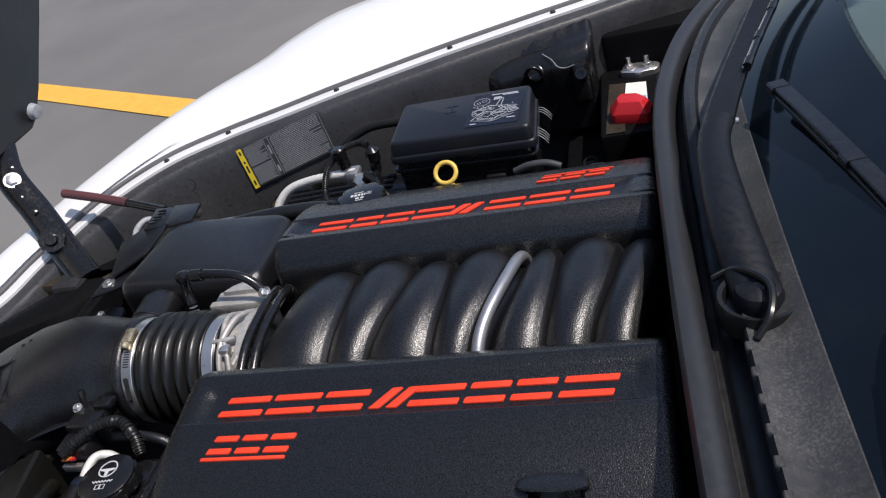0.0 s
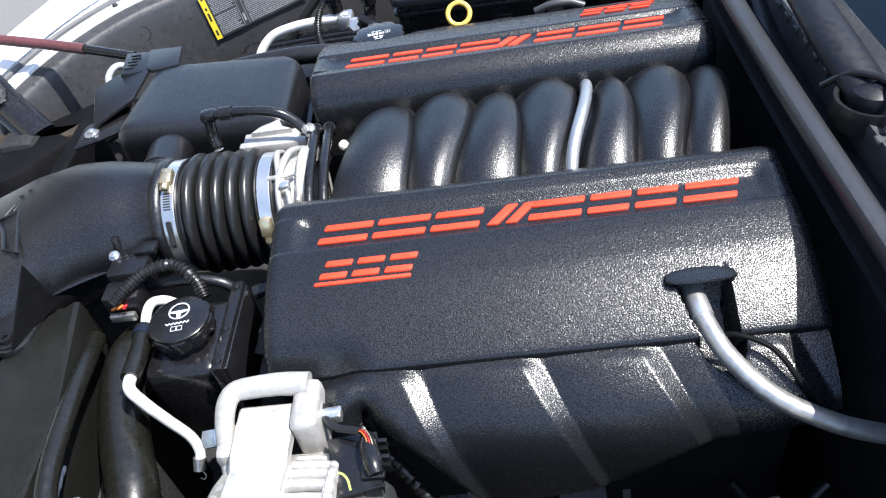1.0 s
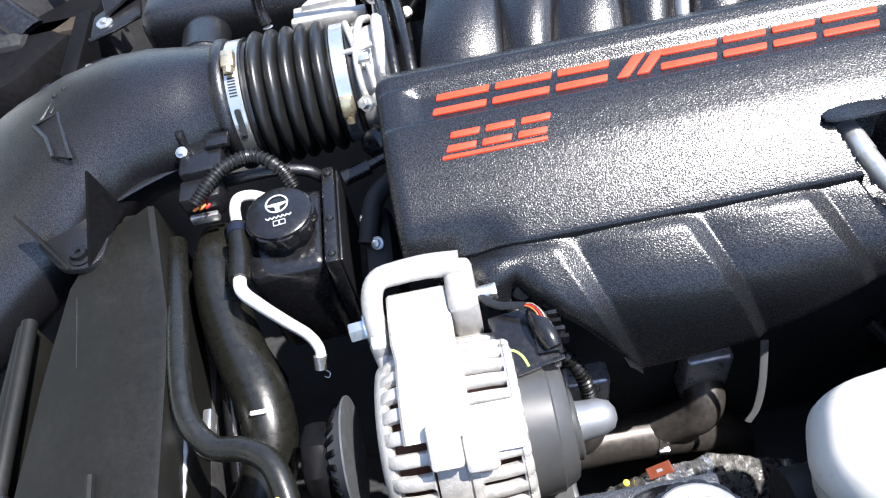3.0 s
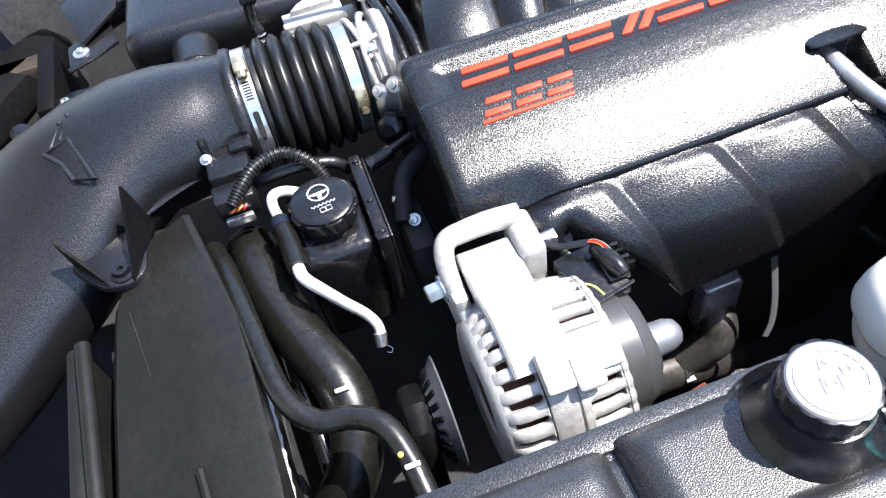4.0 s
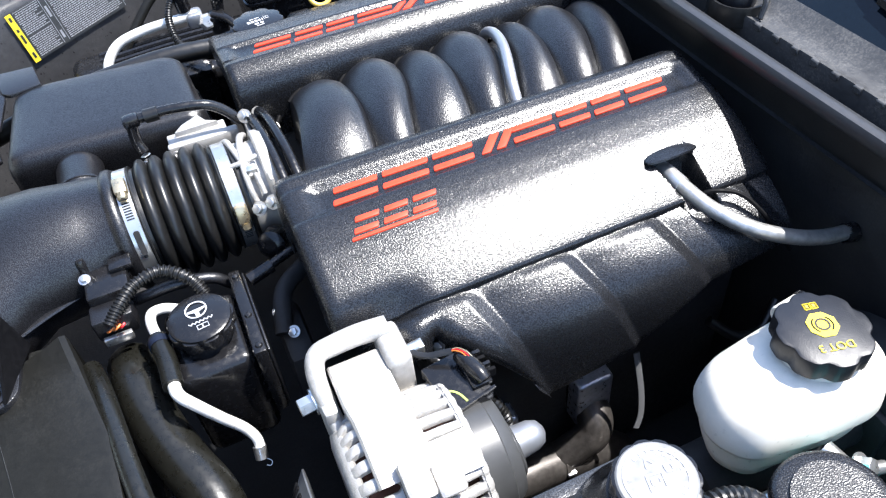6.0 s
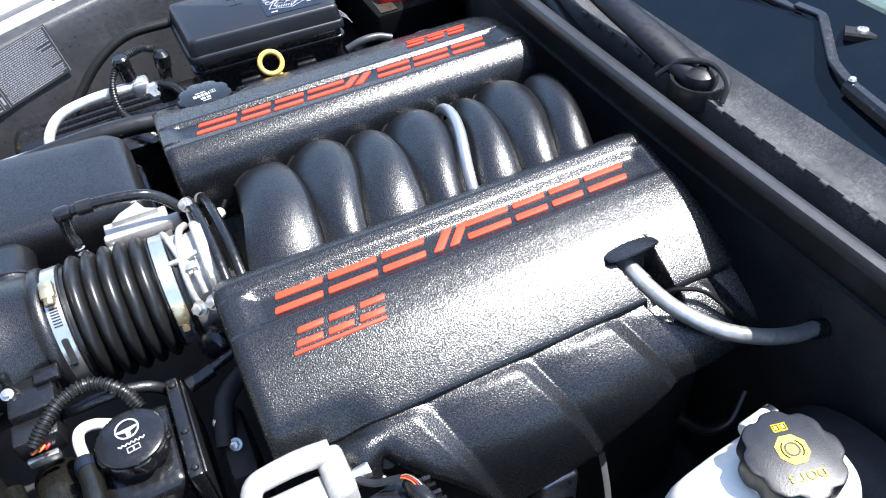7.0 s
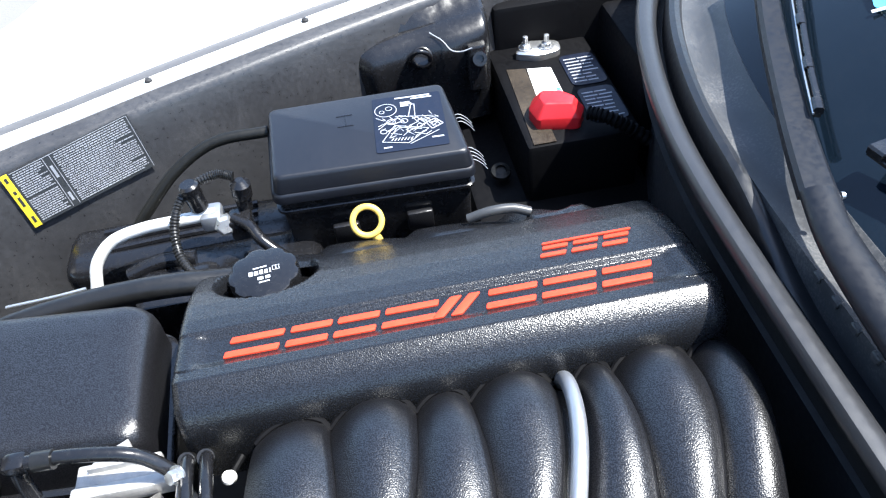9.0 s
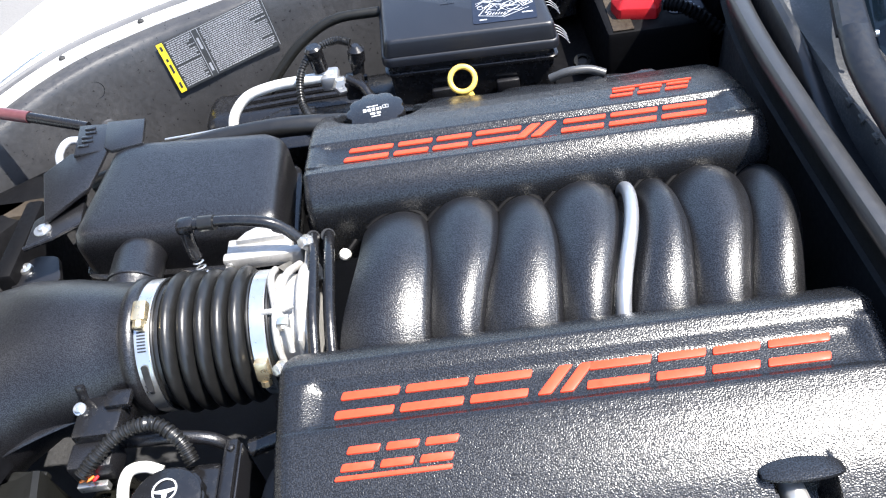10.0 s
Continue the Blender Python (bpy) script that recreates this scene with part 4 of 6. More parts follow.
ab = thing("air_box", (-0.39, 0.2, 0.66), "matt black plastic air box with a rounded lid", "air box")
AB = [(-0.520, 0.122), (-0.288, 0.104), (-0.276, 0.116), (-0.282, 0.262), (-0.300, 0.276), (-0.470, 0.292), (-0.506, 0.284)]


def lid(outline, heights, r=0.028, n=6):
    """A domed lid: heights are rows of inset, z."""
    ring = rounded(outline, r, n)
    cx, cy = sum(p[0] for p in ring) / len(ring), sum(p[1] for p in ring) / len(ring)
    rows = []
    for inset, z in heights:
        row = []
        for px, py in ring:
            d = Vector((cx - px, cy - py))
            d = d.normalized() * min(inset, d.length * 0.98)
            row.append((px + d.x, py + d.y, z))
        rows.append(row)
    return grid(rows, True, True)


part("lid", lid(AB, [(0.0, 0.728), (0.0, 0.764), (0.0015, 0.773), (0.0045, 0.7805), (0.0095, 0.7860), (0.016, 0.7888), (0.028, 0.7903), (0.06, 0.7915)], 0.020), DUCT, ab, smooth=60)
part("rim", lid([(px + (0.006 if px > -0.4 else -0.006), py + (0.004 if py > 0.2 else -0.006)) for px, py in AB], [(0.02, 0.712), (0.0, 0.714), (-0.002, 0.718), (0.0, 0.727), (0.004, 0.729)]), GLOSSY, ab, "rolled edge of the air box")
part("tray", lid(AB, [(0.01, 0.60), (0.004, 0.715)]), DUCT, ab)
brk = thing("support_bracket", (-0.55, 0.24, 0.70), "folded black plastic bracket beside the air box", "bracket")
part("plate_upper", plate([(-0.522, 0.336), (-0.471, 0.332), (-0.463, 0.279), (-0.502, 0.272), (-0.512, 0.280)], 0.787, 0.792, 0.0015), DUCT, brk)
part("plate_end", plate([(-0.561, 0.340), (-0.5225, 0.336), (-0.513, 0.279), (-0.552, 0.276)], 0.785, 0.789, 0.0015), DUCT, brk, "plate with embossed marks")
side_m = Matrix(((1, 0, 0, 0), (0, 1, 0, 0), (0.10, 0.16, 1, 0.0), (0, 0, 0, 1)))
part("plate_side", plate([(-0.592, 0.262), (-0.561, 0.286), (-0.508, 0.282), (-0.522, 0.222), (-0.572, 0.182)], 0.791, 0.7955, 0.0015, side_m), DUCT, brk)
part("channel", plate(rounded([(-0.592, 0.196), (-0.539, 0.240), (-0.530, 0.180), (-0.590, 0.150)], 0.006), 0.755, 0.760, 0.0015), DUCT, brk)
part("web", grid([[(-0.572, 0.183, 0.762), (-0.522, 0.222, 0.776)], [(-0.588, 0.196, 0.757), (-0.536, 0.238, 0.757)]]), DUCT, brk)
part("channel_lip", sweep([Vector((-0.592, 0.150, 0.757)), Vector((-0.560, 0.160, 0.759)), Vector((-0.530, 0.178, 0.760))], 0.003, 8), GLOSSY, brk)
part("hoop", hose([(-0.556, 0.325, 0.775), (-0.573, 0.318, 0.782), (-0.580, 0.298, 0.780), (-0.574, 0.276, 0.775), (-0.560, 0.266, 0.770)], 0.005, 10), PALE, brk, "pale round hoop")
part("foot", plate(rounded([(-0.656, 0.172), (-0.619, 0.199), (-0.591, 0.194), (-0.575, 0.150), (-0.634, 0.144)], 0.008), 0.693, 0.700, 0.002), DUCT, brk)
part("foot_screw", revolve([(0.001, 0.003), (0.003, 0.003), (0.004, 0.005), (0.008, 0.004), (0.009, 0.0)], (-0.627, 0.176, 0.700), (0, 0, 1), 16), STEEL, brk)
part("bolt", join(revolve([(0.001, 0.002), (0.010, 0.0015), (0.0105, 0.0)], (-0.575, 0.176, 0.7605), (0, 0, 1), 18), bolt((-0.575, 0.176, 0.762), (0, 0, 1), 0.005, 0.004, False)), STEEL, brk)
for k in range(5):
    part("embossed_mark", box((-0.550 + 0.003 * (k % 2), 0.326 - 0.009 * k, 0.789), (-0.536 + 0.003 * (k % 2), 0.330 - 0.009 * k, 0.7905), 0.0005), GLOSSY, brk)

# ---- alternator ----
AC = Vector((0, -0.413, 0.697))
alt = thing("alternator", (-0.22, -0.41, 0.60), "sunlit cast aluminium alternator with slotted ends", "alternator")


def drum(rows, c=AC, seg=48):
    return grid([[(x, c.y + 0.965 * r * math.cos(2 * math.pi * k / seg), c.z + 0.965 * r * math.sin(2 * math.pi * k / seg)) for k in range(seg)] for x, r in rows], True, True)


part("winding", drum([(-0.278, 0.03), (-0.276, 0.061), (-0.181, 0.061), (-0.179, 0.03)]), COPPER, alt, "copper windings behind the slots")
part("middle_band", drum([(-0.242, 0.06), (-0.242, 0.0805), (-0.240, 0.082), (-0.221, 0.082), (-0.2205, 0.0795), (-0.2185, 0.0795), (-0.218, 0.082), (-0.213, 0.082), (-0.211, 0.0805), (-0.211, 0.06)]), ALLOY, alt)
part("front_ring", drum([(-0.276, 0.030), (-0.281, 0.034), (-0.283, 0.058), (-0.281, 0.068), (-0.276, 0.073), (-0.272, 0.074), (-0.270, 0.070), (-0.270, 0.03)]), ALLOY, alt)
part("rear_ring", drum([(-0.181, 0.03), (-0.181, 0.078), (-0.178, 0.0785), (-0.174, 0.076), (-0.173, 0.06), (-0.163, 0.03)]), ALLOY, alt)
def fin(centre, turn, stations, half, lead, end):
    """A casting finger between two slots; the slots' ends at lead and end are round."""
    m = Matrix.Translation(centre) @ Matrix.Rotation(turn, 4, "X") @ Matrix.Diagonal((1, 1, 0.965, 1))
    rows = []
    for x, w, r in stations:
        s = half - w
        d = min(x - lead if lead is not None else s, end - x)
        if d < s:
            w = half - math.sqrt(max(0.0, s * s - (s - max(d, 0)) ** 2))
        c = 0.0016
        rows.append([m @ Vector((x, a, b)) for a, b in ((-w, r - 0.008), (-w, r - c), (c - w, r - 0.0002), (w - c, r - 0.0002), (w, r - c), (w, r - 0.008))])
    return grid(rows, True, True)


for k in range(28):
    st = [(-0.282, 0.0042, 0.060), (-0.2785, 0.0045, 0.0690), (-0.274, 0.0048, 0.0755), (-0.268, 0.0049, 0.0800), (-0.260, 0.0049, 0.0818)] + [(-0.2475 + q, 0.0049, 0.0818) for q in (0, 0.0012, 0.0022, 0.0029, 0.0034, 0.0036)]
    part("fin", fin(AC, 2 * math.pi * (k + 0.5) / 28, st, math.pi * 0.0815 / 28, None, -0.2439), ALLOY, alt, smooth=50)
for k in range(34):
    ends = (0, 0.0004, 0.0012, 0.0022, 0.0032)
    st = [(-0.2125 + q, 0.0040, 0.0818) for q in ends] + [(-0.194, 0.0040, 0.0812)] + [(-0.1790 - q, 0.0040, 0.0795 - (0.0004 if q else 0.0)) for q in reversed(ends)]
    part("fin", fin(AC, 2 * math.pi * (k + 0.5) / 34, st, math.pi * 0.0815 / 34, -0.2125, -0.1790), ALLOY, alt, smooth=50)
    part("fin_tip", fin(AC, 2 * math.pi * (k + 0.5) / 34, [(-0.1792, 0.0062, 0.0793), (-0.1765, 0.0060, 0.0788), (-0.1745, 0.0052, 0.0776), (-0.1730, 0.0034, 0.0755)], 0.02, None, 1.0), ALLOY, alt, smooth=50)
rows = []
for k in range(9):
    a = radians(-34 + 24 * k / 8)
    rows.append([AC + Vector((x, math.sin(a) * q, math.cos(a) * q * 0.98)) for x, q in ((-0.216, 0.070), (-0.216, 0.0822), (-0.214, 0.0832), (-0.179, 0.0822), (-0.175, 0.0802), (-0.1735, 0.070))])
part("rear_pad", grid(rows), ALLOY, alt, "smooth cast pad")
# broad mounting saddle over the drum
rows = []
for k in range(13):
    a = radians(-24 + 48 * k / 12)
    r = 0.0845
    rows.append([AC + Vector((x, math.sin(a) * q, math.cos(a) * q)) for x, q in ((-0.261, r - 0.012), (-0.261, r - 0.002), (-0.259, r), (-0.216, r), (-0.213, r - 0.002), (-0.213, r - 0.012))])
for y, z in ((0.050, 0.0795), (0.074, 0.079), (0.094, 0.0775), (0.0975, 0.074), (0.098, 0.05)):
    rows.append([AC + Vector((x, y, z + q)) for x, q in ((-0.263, -0.012), (-0.263, -0.002), (-0.261, 0), (-0.216, 0), (-0.213, -0.002), (-0.213, -0.012))])
part("saddle", grid(rows), ALLOY, alt, "smooth raised saddle")
part("lug", box((-0.012, -0.016, 0.0), (0.012, 0.018, 0.014), 0.004, 2, Matrix.Translation(AC + Vector((-0.232, -0.038, 0.073))) @ Matrix.Rotation(radians(-27), 4, "X").inverted()), ALLOY, alt)
part("lug", box((-0.012, -0.014, 0.0), (0.012, 0.014, 0.010), 0.004, 2, Matrix.Translation(AC + Vector((-0.208, -0.044, 0.070))) @ Matrix.Rotation(radians(32), 4, "X")), ALLOY, alt)
part("handle", sweep(spline([(-0.270, -0.368, 0.740), (-0.274, -0.340, 0.765), (-0.273, -0.320, 0.779), (-0.266, -0.308, 0.784), (-0.250, -0.3045, 0.784), (-0.225, -0.3035, 0.784), (-0.200, -0.305, 0.782)], 4), lambda t: 0.0078 + 0.003 * t, 12), ALLOY, alt, "cast bracket with a narrow opening")
part("ear", box((-0.281, -0.362, 0.725), (-0.265, -0.325, 0.768), 0.007), ALLOY, alt)
part("boss", box((-0.214, -0.348, 0.728), (-0.190, -0.298, 0.784), 0.007, 3), ALLOY, alt)
part("bolt", join(bolt((-0.283, -0.334, 0.757), (-1, -0.1, 0), 0.0085, 0.014)), STEEL, alt, "hexagon bolt head with washer")
part("bolt", join(revolve([(0.001, 0), (0.006, 0), (0.006, 0.014), (0.001, 0.014)], (-0.190, -0.326, 0.764), (1, 0.1, 0), 14), box((-0.180, -0.331, 0.758), (-0.174, -0.320, 0.768), 0.001)), STEEL, alt, "zinc stud with a square nut")
part("end_cap", join(drum([(-0.174, 0.03), (-0.174, 0.0600), (-0.1515, 0.0580), (-0.1500, 0.0560), (-0.1420, 0.0520), (-0.1385, 0.0490), (-0.1375, 0.0450), (-0.1360, 0.03)]), box((-0.166, -0.474, 0.612), (-0.140, -0.430, 0.652), 0.004, 2)), ENDCAP, alt, "satin grey plastic end cap", smooth=22)
part("cap_ring", revolve([(0.020, 0.0), (0.029, 0.0), (0.029, 0.004), (0.027, 0.006), (0.020, 0.006)], (-0.1375, -0.420, 0.698), (1, 0.02, 0.05), 32), ENDCAP, alt, smooth=25)
part("terminal_plate", join(plate(rounded([(-0.186, -0.346), (-0.144, -0.342), (-0.136, -0.394), (-0.177, -0.402)], 0.002), 0.746, 0.7575, 0.0008), plate([(-0.172, -0.399), (-0.134, -0.391), (-0.134, -0.394), (-0.172, -0.402)], 0.7575, 0.7595, 0.0003)), GLOSSY, alt, "square black terminal plate with a raised edge", smooth=25)
part("chalk_mark", sweep(spline([(-0.176, -0.378, 0.7578), (-0.170, -0.380, 0.7578), (-0.165, -0.386, 0.7578), (-0.162, -0.395, 0.7578)], 5), 0.0011, 6, squash=0.4), GREENCHALK, alt)
conn = part("connector", join(sweep(spline([(-0.150, -0.352, 0.764), (-0.147, -0.364, 0.7665), (-0.143, -0.378, 0.7660), (-0.1405, -0.386, 0.7635)], 4), lambda t: 0.0068 + 0.0016 * math.sin(math.pi * t), 12), box((-0.153, -0.388, 0.7575), (-0.134, -0.352, 0.7625), 0.001, 1)), GLOSSY, alt, "black plug with coloured wires")
for k in range(4):
    part("rib", box((-0.1400 + 0.0015 * k, -0.3600 - 0.0075 * k, 0.7585), (-0.1325 + 0.0015 * k, -0.3565 - 0.0075 * k, 0.7690), 0.0005, 1), TRAYBLACK if k % 2 else GLOSSY, conn)
for k, mat in enumerate((ORANGE, REDCAP, BRASS)):
    part("wire", hose([(-0.157 + 0.0016 * k, -0.349 + 0.0008 * k, 0.7705), (-0.153 + 0.0018 * k, -0.352 + 0.0008 * k, 0.7728), (-0.149 + 0.0020 * k, -0.358, 0.7745), (-0.1465 + 0.0020 * k, -0.365, 0.7735)], 0.0006, 6), mat, conn)
part("cable", sweep(spline([(-0.192, -0.318, 0.768), (-0.186, -0.332, 0.766), (-0.176, -0.341, 0.766), (-0.166, -0.345, 0.768), (-0.155, -0.349, 0.770)], 5), 0.0036, 8, squash=0.6), RUBBER, alt, "dark woven cable")
part("hub", revolve([(0.022, 0.0), (0.022, 0.014), (0.0165, 0.014), (0.0155, 0.022), (0.0145, 0.034), (0.011, 0.042), (0.005, 0.0455), (0.0005, 0.046)], (-0.146, -0.420, 0.698), (1, 0.02, 0.05), 24), SATINZINC, alt, "rounded metal stud cover")
part("pulley", drum([(-0.350, 0.006), (-0.350, 0.027), (-0.347, 0.029), (-0.345, 0.026), (-0.342, 0.029), (-0.339, 0.026), (-0.336, 0.029), (-0.333, 0.026), (-0.331, 0.031), (-0.328, 0.031), (-0.327, 0.012)], AC), TRAYBLACK, alt, "grooved belt pulley")
fan = part("fan_disc", drum([(-0.327, 0.012), (-0.327, 0.033), (-0.3255, 0.0345), (-0.313, 0.051), (-0.3115, 0.051), (-0.3115, 0.02)]), FANGREY, alt, "grey conical fan")
for k in range(22):
    m = Matrix.Translation(AC) @ Matrix.Rotation(2 * math.pi * k / 22, 4, "X") @ Matrix.Translation((-0.3235, 0, 0.0365)) @ Matrix.Rotation(radians(53), 4, "Y").inverted()
    part("vent", box((-0.006, -0.0025, -0.0015), (0.006, 0.0025, 0.0015), 0.0008, 1, m), TRAYBLACK, fan)
single("drive_belt", sweep([Vector((-0.339, AC.y + y, AC.z + z)) for y, z in ((-0.05, -0.3), (-0.032, -0.1), (-0.031, 0.0), (-0.022, 0.022), (0.0, 0.031), (0.024, 0.02), (0.032, 0.0), (0.08, -0.18), (0.14, -0.32))], 0.009, 8, squash=0.25), TRAYBLACK, (-0.32, -0.41, 0.55),
       "black ribbed drive belt on the pulley", "drive belt")

# ---- power steering reservoir ----
ps = thing("steering_fluid_reservoir", (-0.35, -0.19, 0.62), "glossy black steering fluid reservoir with a ridged cap", "fluid reservoir")
part("body", box((-0.396, -0.240, 0.60), (-0.318, -0.140, 0.733), 0.012, 3), GLOSSY, ps)
part("side_plate", box((-0.319, -0.246, 0.640), (-0.306, -0.126, 0.742), 0.003), GLOSSY, ps, "upright mounting plate")
part("side_groove", box((-0.3055, -0.243, 0.645), (-0.303, -0.130, 0.738), 0.001), DUCT, ps)
for yy in (-0.237, -0.195, -0.137):
    part("rivet", revolve([(0.0005, 0.003), (0.003, 0.002), (0.004, 0.0)], (-0.312, yy, 0.742), (0, 0, 1), 10), GLOSSY, ps)
part("neck", revolve([(0.02, -0.02), (0.029, -0.02), (0.029, 0.0), (0.02, 0.001)], (-0.357, -0.190, 0.742), (0, 0, 1), 32), GLOSSY, ps)
PSC = Matrix.Translation((-0.356, -0.191, 0.744))
cap = part("cap", join(plate(knurled(0.0335, 9, 0.0032), 0.0, 0.013, 0.0015, PSC), moved(revolve([(0.0005, 0.0175), (0.029, 0.0172), (0.031, 0.0158), (0.0312, 0.012)], (0, 0, 0), (0, 0, 1), 40), PSC)), GLOSSY, ps, "black ridged screw cap")


def flat_ring(c, r0, r1, z, seg=32):
    return revolve([(r0, 0), (r1, 0), (r1, 0.0005), (r0, 0.0005)], (c[0], c[1], z), (0, 0, 1), seg, False)


TOP = 0.7617
turn = Matrix.Translation((-0.356, -0.191, TOP)) @ Matrix.Rotation(radians(6), 4, "Z")
part("wheel_mark", join(moved(flat_ring((0, 0.009), 0.0096, 0.0110, 0), turn), moved(plate(rounded([(-0.009, 0.0095), (0.009, 0.0095), (0.009, 0.0075), (0.0022, 0.0055), (0.0018, 0.0), (-0.0018, 0.0), (-0.0022, 0.0055), (-0.009, 0.0075)], 0.0006), 0, 0.0005, 0), turn)), PRINT, cap, "printed white steering wheel sign")
part("wave_mark", moved(sweep([Vector((-0.012 + 0.001 * k, -0.0075 + 0.0012 * math.cos(k * math.pi / 2), 0.0002)) for k in range(25)], 0.0006, 6), turn), PRINT, cap)
part("book_mark", join(*[sweep([turn @ Vector((x0 + a, -0.0172 + b, 0.0002)) for a, b in ((0, 0), (0.0052, 0), (0.0052, 0.0055), (0, 0.0055), (0, 0))], 0.0005, 4) for x0 in (-0.0054, 0.0004)]), PRINT, cap)

# ---- hoses round the radiator ----
st = thing("steering_line", (-0.40, -0.20, 0.72), "pale metal steering line with an olive sleeve", "pipe")
part("upper_tube", hose([(-0.374, -0.150, 0.738), (-0.388, -0.147, 0.744), (-0.400, -0.151, 0.747), (-0.403, -0.164, 0.747), (-0.400, -0.186, 0.744)], 0.0053, 12), TUBEWHITE, st)
part("sleeve", hose([(-0.401, -0.184, 0.744), (-0.397, -0.215, 0.745), (-0.396, -0.250, 0.746)], 0.0098, 14), HOSE, st, "olive rubber sleeve")
part("clip", hose([(-0.4005, -0.188, 0.744), (-0.3995, -0.196, 0.744)], 0.0108, 14), LABELBLUE, st)
part("lower_tube", hose([(-0.396, -0.245, 0.746), (-0.3935, -0.262, 0.745), (-0.382, -0.270, 0.730), (-0.367, -0.275, 0.706), (-0.352, -0.280, 0.684), (-0.345, -0.289, 0.672), (-0.346, -0.299, 0.660)], lambda t: 0.0062 - 0.0012 * t, 12), TUBEWHITE, st)
part("spring_clip", join(hose([(-0.3455, -0.294, 0.667), (-0.347, -0.302, 0.657)], 0.0066, 12), hose([(-0.343, -0.305, 0.659), (-0.339, -0.309, 0.657), (-0.341, -0.312, 0.655), (-0.345, -0.310, 0.655)], 0.0005, 6)), STEEL, st)
rh = thing("radiator_hose", (-0.41, -0.28, 0.68), "thick olive black radiator hose with white paint marks", "hose")
part("tube", hose([(-0.45, -0.13, 0.66), (-0.440, -0.155, 0.685), (-0.437, -0.195, 0.698), (-0.428, -0.245, 0.695), (-0.412, -0.295, 0.688), (-0.396, -0.335, 0.682), (-0.392, -0.37, 0.668), (-0.405, -0.405, 0.645), (-0.44, -0.43, 0.61)], 0.0245, 20), HOSE, rh)
part("paint_dash", box((-0.399, -0.362, 0.7005), (-0.385, -0.358, 0.7035), 0.001), WHITE, rh, "white paint dash")
part("paint_dot", revolve([(0.0004, 0.002), (0.002, 0.0015), (0.0026, 0)], (-0.400, -0.372, 0.690), (-0.2, -0.3, 1), 10), GOLD, rh)
th = thing("heater_hose", (-0.43, -0.35, 0.73), "slim black rubber hose curving round the radiator hose", "hose")
part("tube", hose([(-0.474, -0.165, 0.715), (-0.463, -0.21, 0.730), (-0.453, -0.27, 0.742), (-0.444, -0.33, 0.748), (-0.434, -0.378, 0.746), (-0.414, -0.404, 0.742), (-0.388, -0.412, 0.744), (-0.366, -0.428, 0.745), (-0.355, -0.458, 0.738), (-0.350, -0.50, 0.725), (-0.345, -0.56, 0.70)], 0.0098, 16), HOSE, th)
part("paint_dash", box((-0.360, -0.471, 0.7455), (-0.348, -0.467, 0.7475), 0.0006), WHITE, th, "white paint dash")
part("paint_dot", revolve([(0.0004, 0.0015), (0.002, 0.001), (0.0026, 0)], (-0.360, -0.459, 0.7495), (-0.2, -0.1, 1), 10), GOLD, th)
part("clamp", join(hose([(-0.350, -0.492, 0.728), (-0.349, -0.506, 0.724)], 0.0142, 16), box((-0.362, -0.504, 0.733), (-0.350, -0.494, 0.744), 0.002)), DARK, th, "dark spring clamp")
single("coolant_pipe", hose([(-0.43, -0.19, 0.64), (-0.432, -0.26, 0.66), (-0.43, -0.32, 0.665), (-0.425, -0.40, 0.64)], 0.009, 12), GLOSSY, (-0.43, -0.3, 0.64), "thin glossy black pipe behind the hoses", "pipe")
single("corrugated_hose", ribbed([(-0.43, -0.50, 0.70), (-0.40, -0.505, 0.712), (-0.372, -0.515, 0.715), (-0.35, -0.54, 0.70)], 0.010, 0.006), RUBBER, (-0.39, -0.51, 0.7), "black corrugated sleeve below the hoses", "conduit")
for k, (a, b) in enumerate((((-0.447, -0.302, 0.745), 0.2), ((-0.435, -0.362, 0.700), -0.3))):
    single("hose_clip", box((a[0] - 0.004, a[1] - 0.012, a[2] - 0.008), (a[0] + 0.004, a[1] + 0.012, a[2] + 0.008), 0.002), STEEL, a, "small metal hose clip", "clip", "clips on the hoses")

# ---- radiator shroud ----
sh = thing("radiator_shroud", (-0.51, -0.3, 0.70), "grey black plastic radiator shroud panel", "radiator shroud")
rows = []
for k in range(13):
    t = k / 12
    y = -0.142 - 0.40 * t
    rx = lookup([(-0.60, -0.452), (-0.44, -0.450), (-0.285, -0.456), (-0.142, -0.484)], y)
    lx = lookup([(-0.60, -0.590), (-0.30, -0.580), (-0.20, -0.572), (-0.142, -0.545)], y)
    mid = lx + (rx - lx) * 0.52
    rows.append([(lx - 0.008, y, 0.63), (lx - 0.002, y, 0.722), (lx + 0.004, y, 0.730), (mid - 0.004, y, 0.7395), (mid + 0.001, y, 0.7405), (rx - 0.006, y, 0.752), (rx, y, 0.751), (rx + 0.001, y, 0.744), (rx - 0.006, y, 0.63)])
part("panel", join(grid(rows), grid([[(p[0], p[1], p[2]) for p in rows[0]], [(p[0], p[1] + 0.004, 0.62) for p in rows[0]]])), SHROUD, sh, smooth=25)
part("tab", plate(rounded([(-0.530, -0.146), (-0.527, -0.126), (-0.490, -0.130), (-0.494, -0.146)], 0.004), 0.722, 0.730, 0.002), SHROUD, sh)
part("scratch", hose([(-0.556, -0.225, 0.7362), (-0.548, -0.27, 0.7372), (-0.542, -0.305, 0.7385)], 0.00015, 4), COWL, sh)
part("ridge", hose([(-0.510, -0.410, 0.744), (-0.502, -0.48, 0.745), (-0.496, -0.55, 0.746)], 0.004, 8), SHROUD, sh, "raised stiffening ridge")
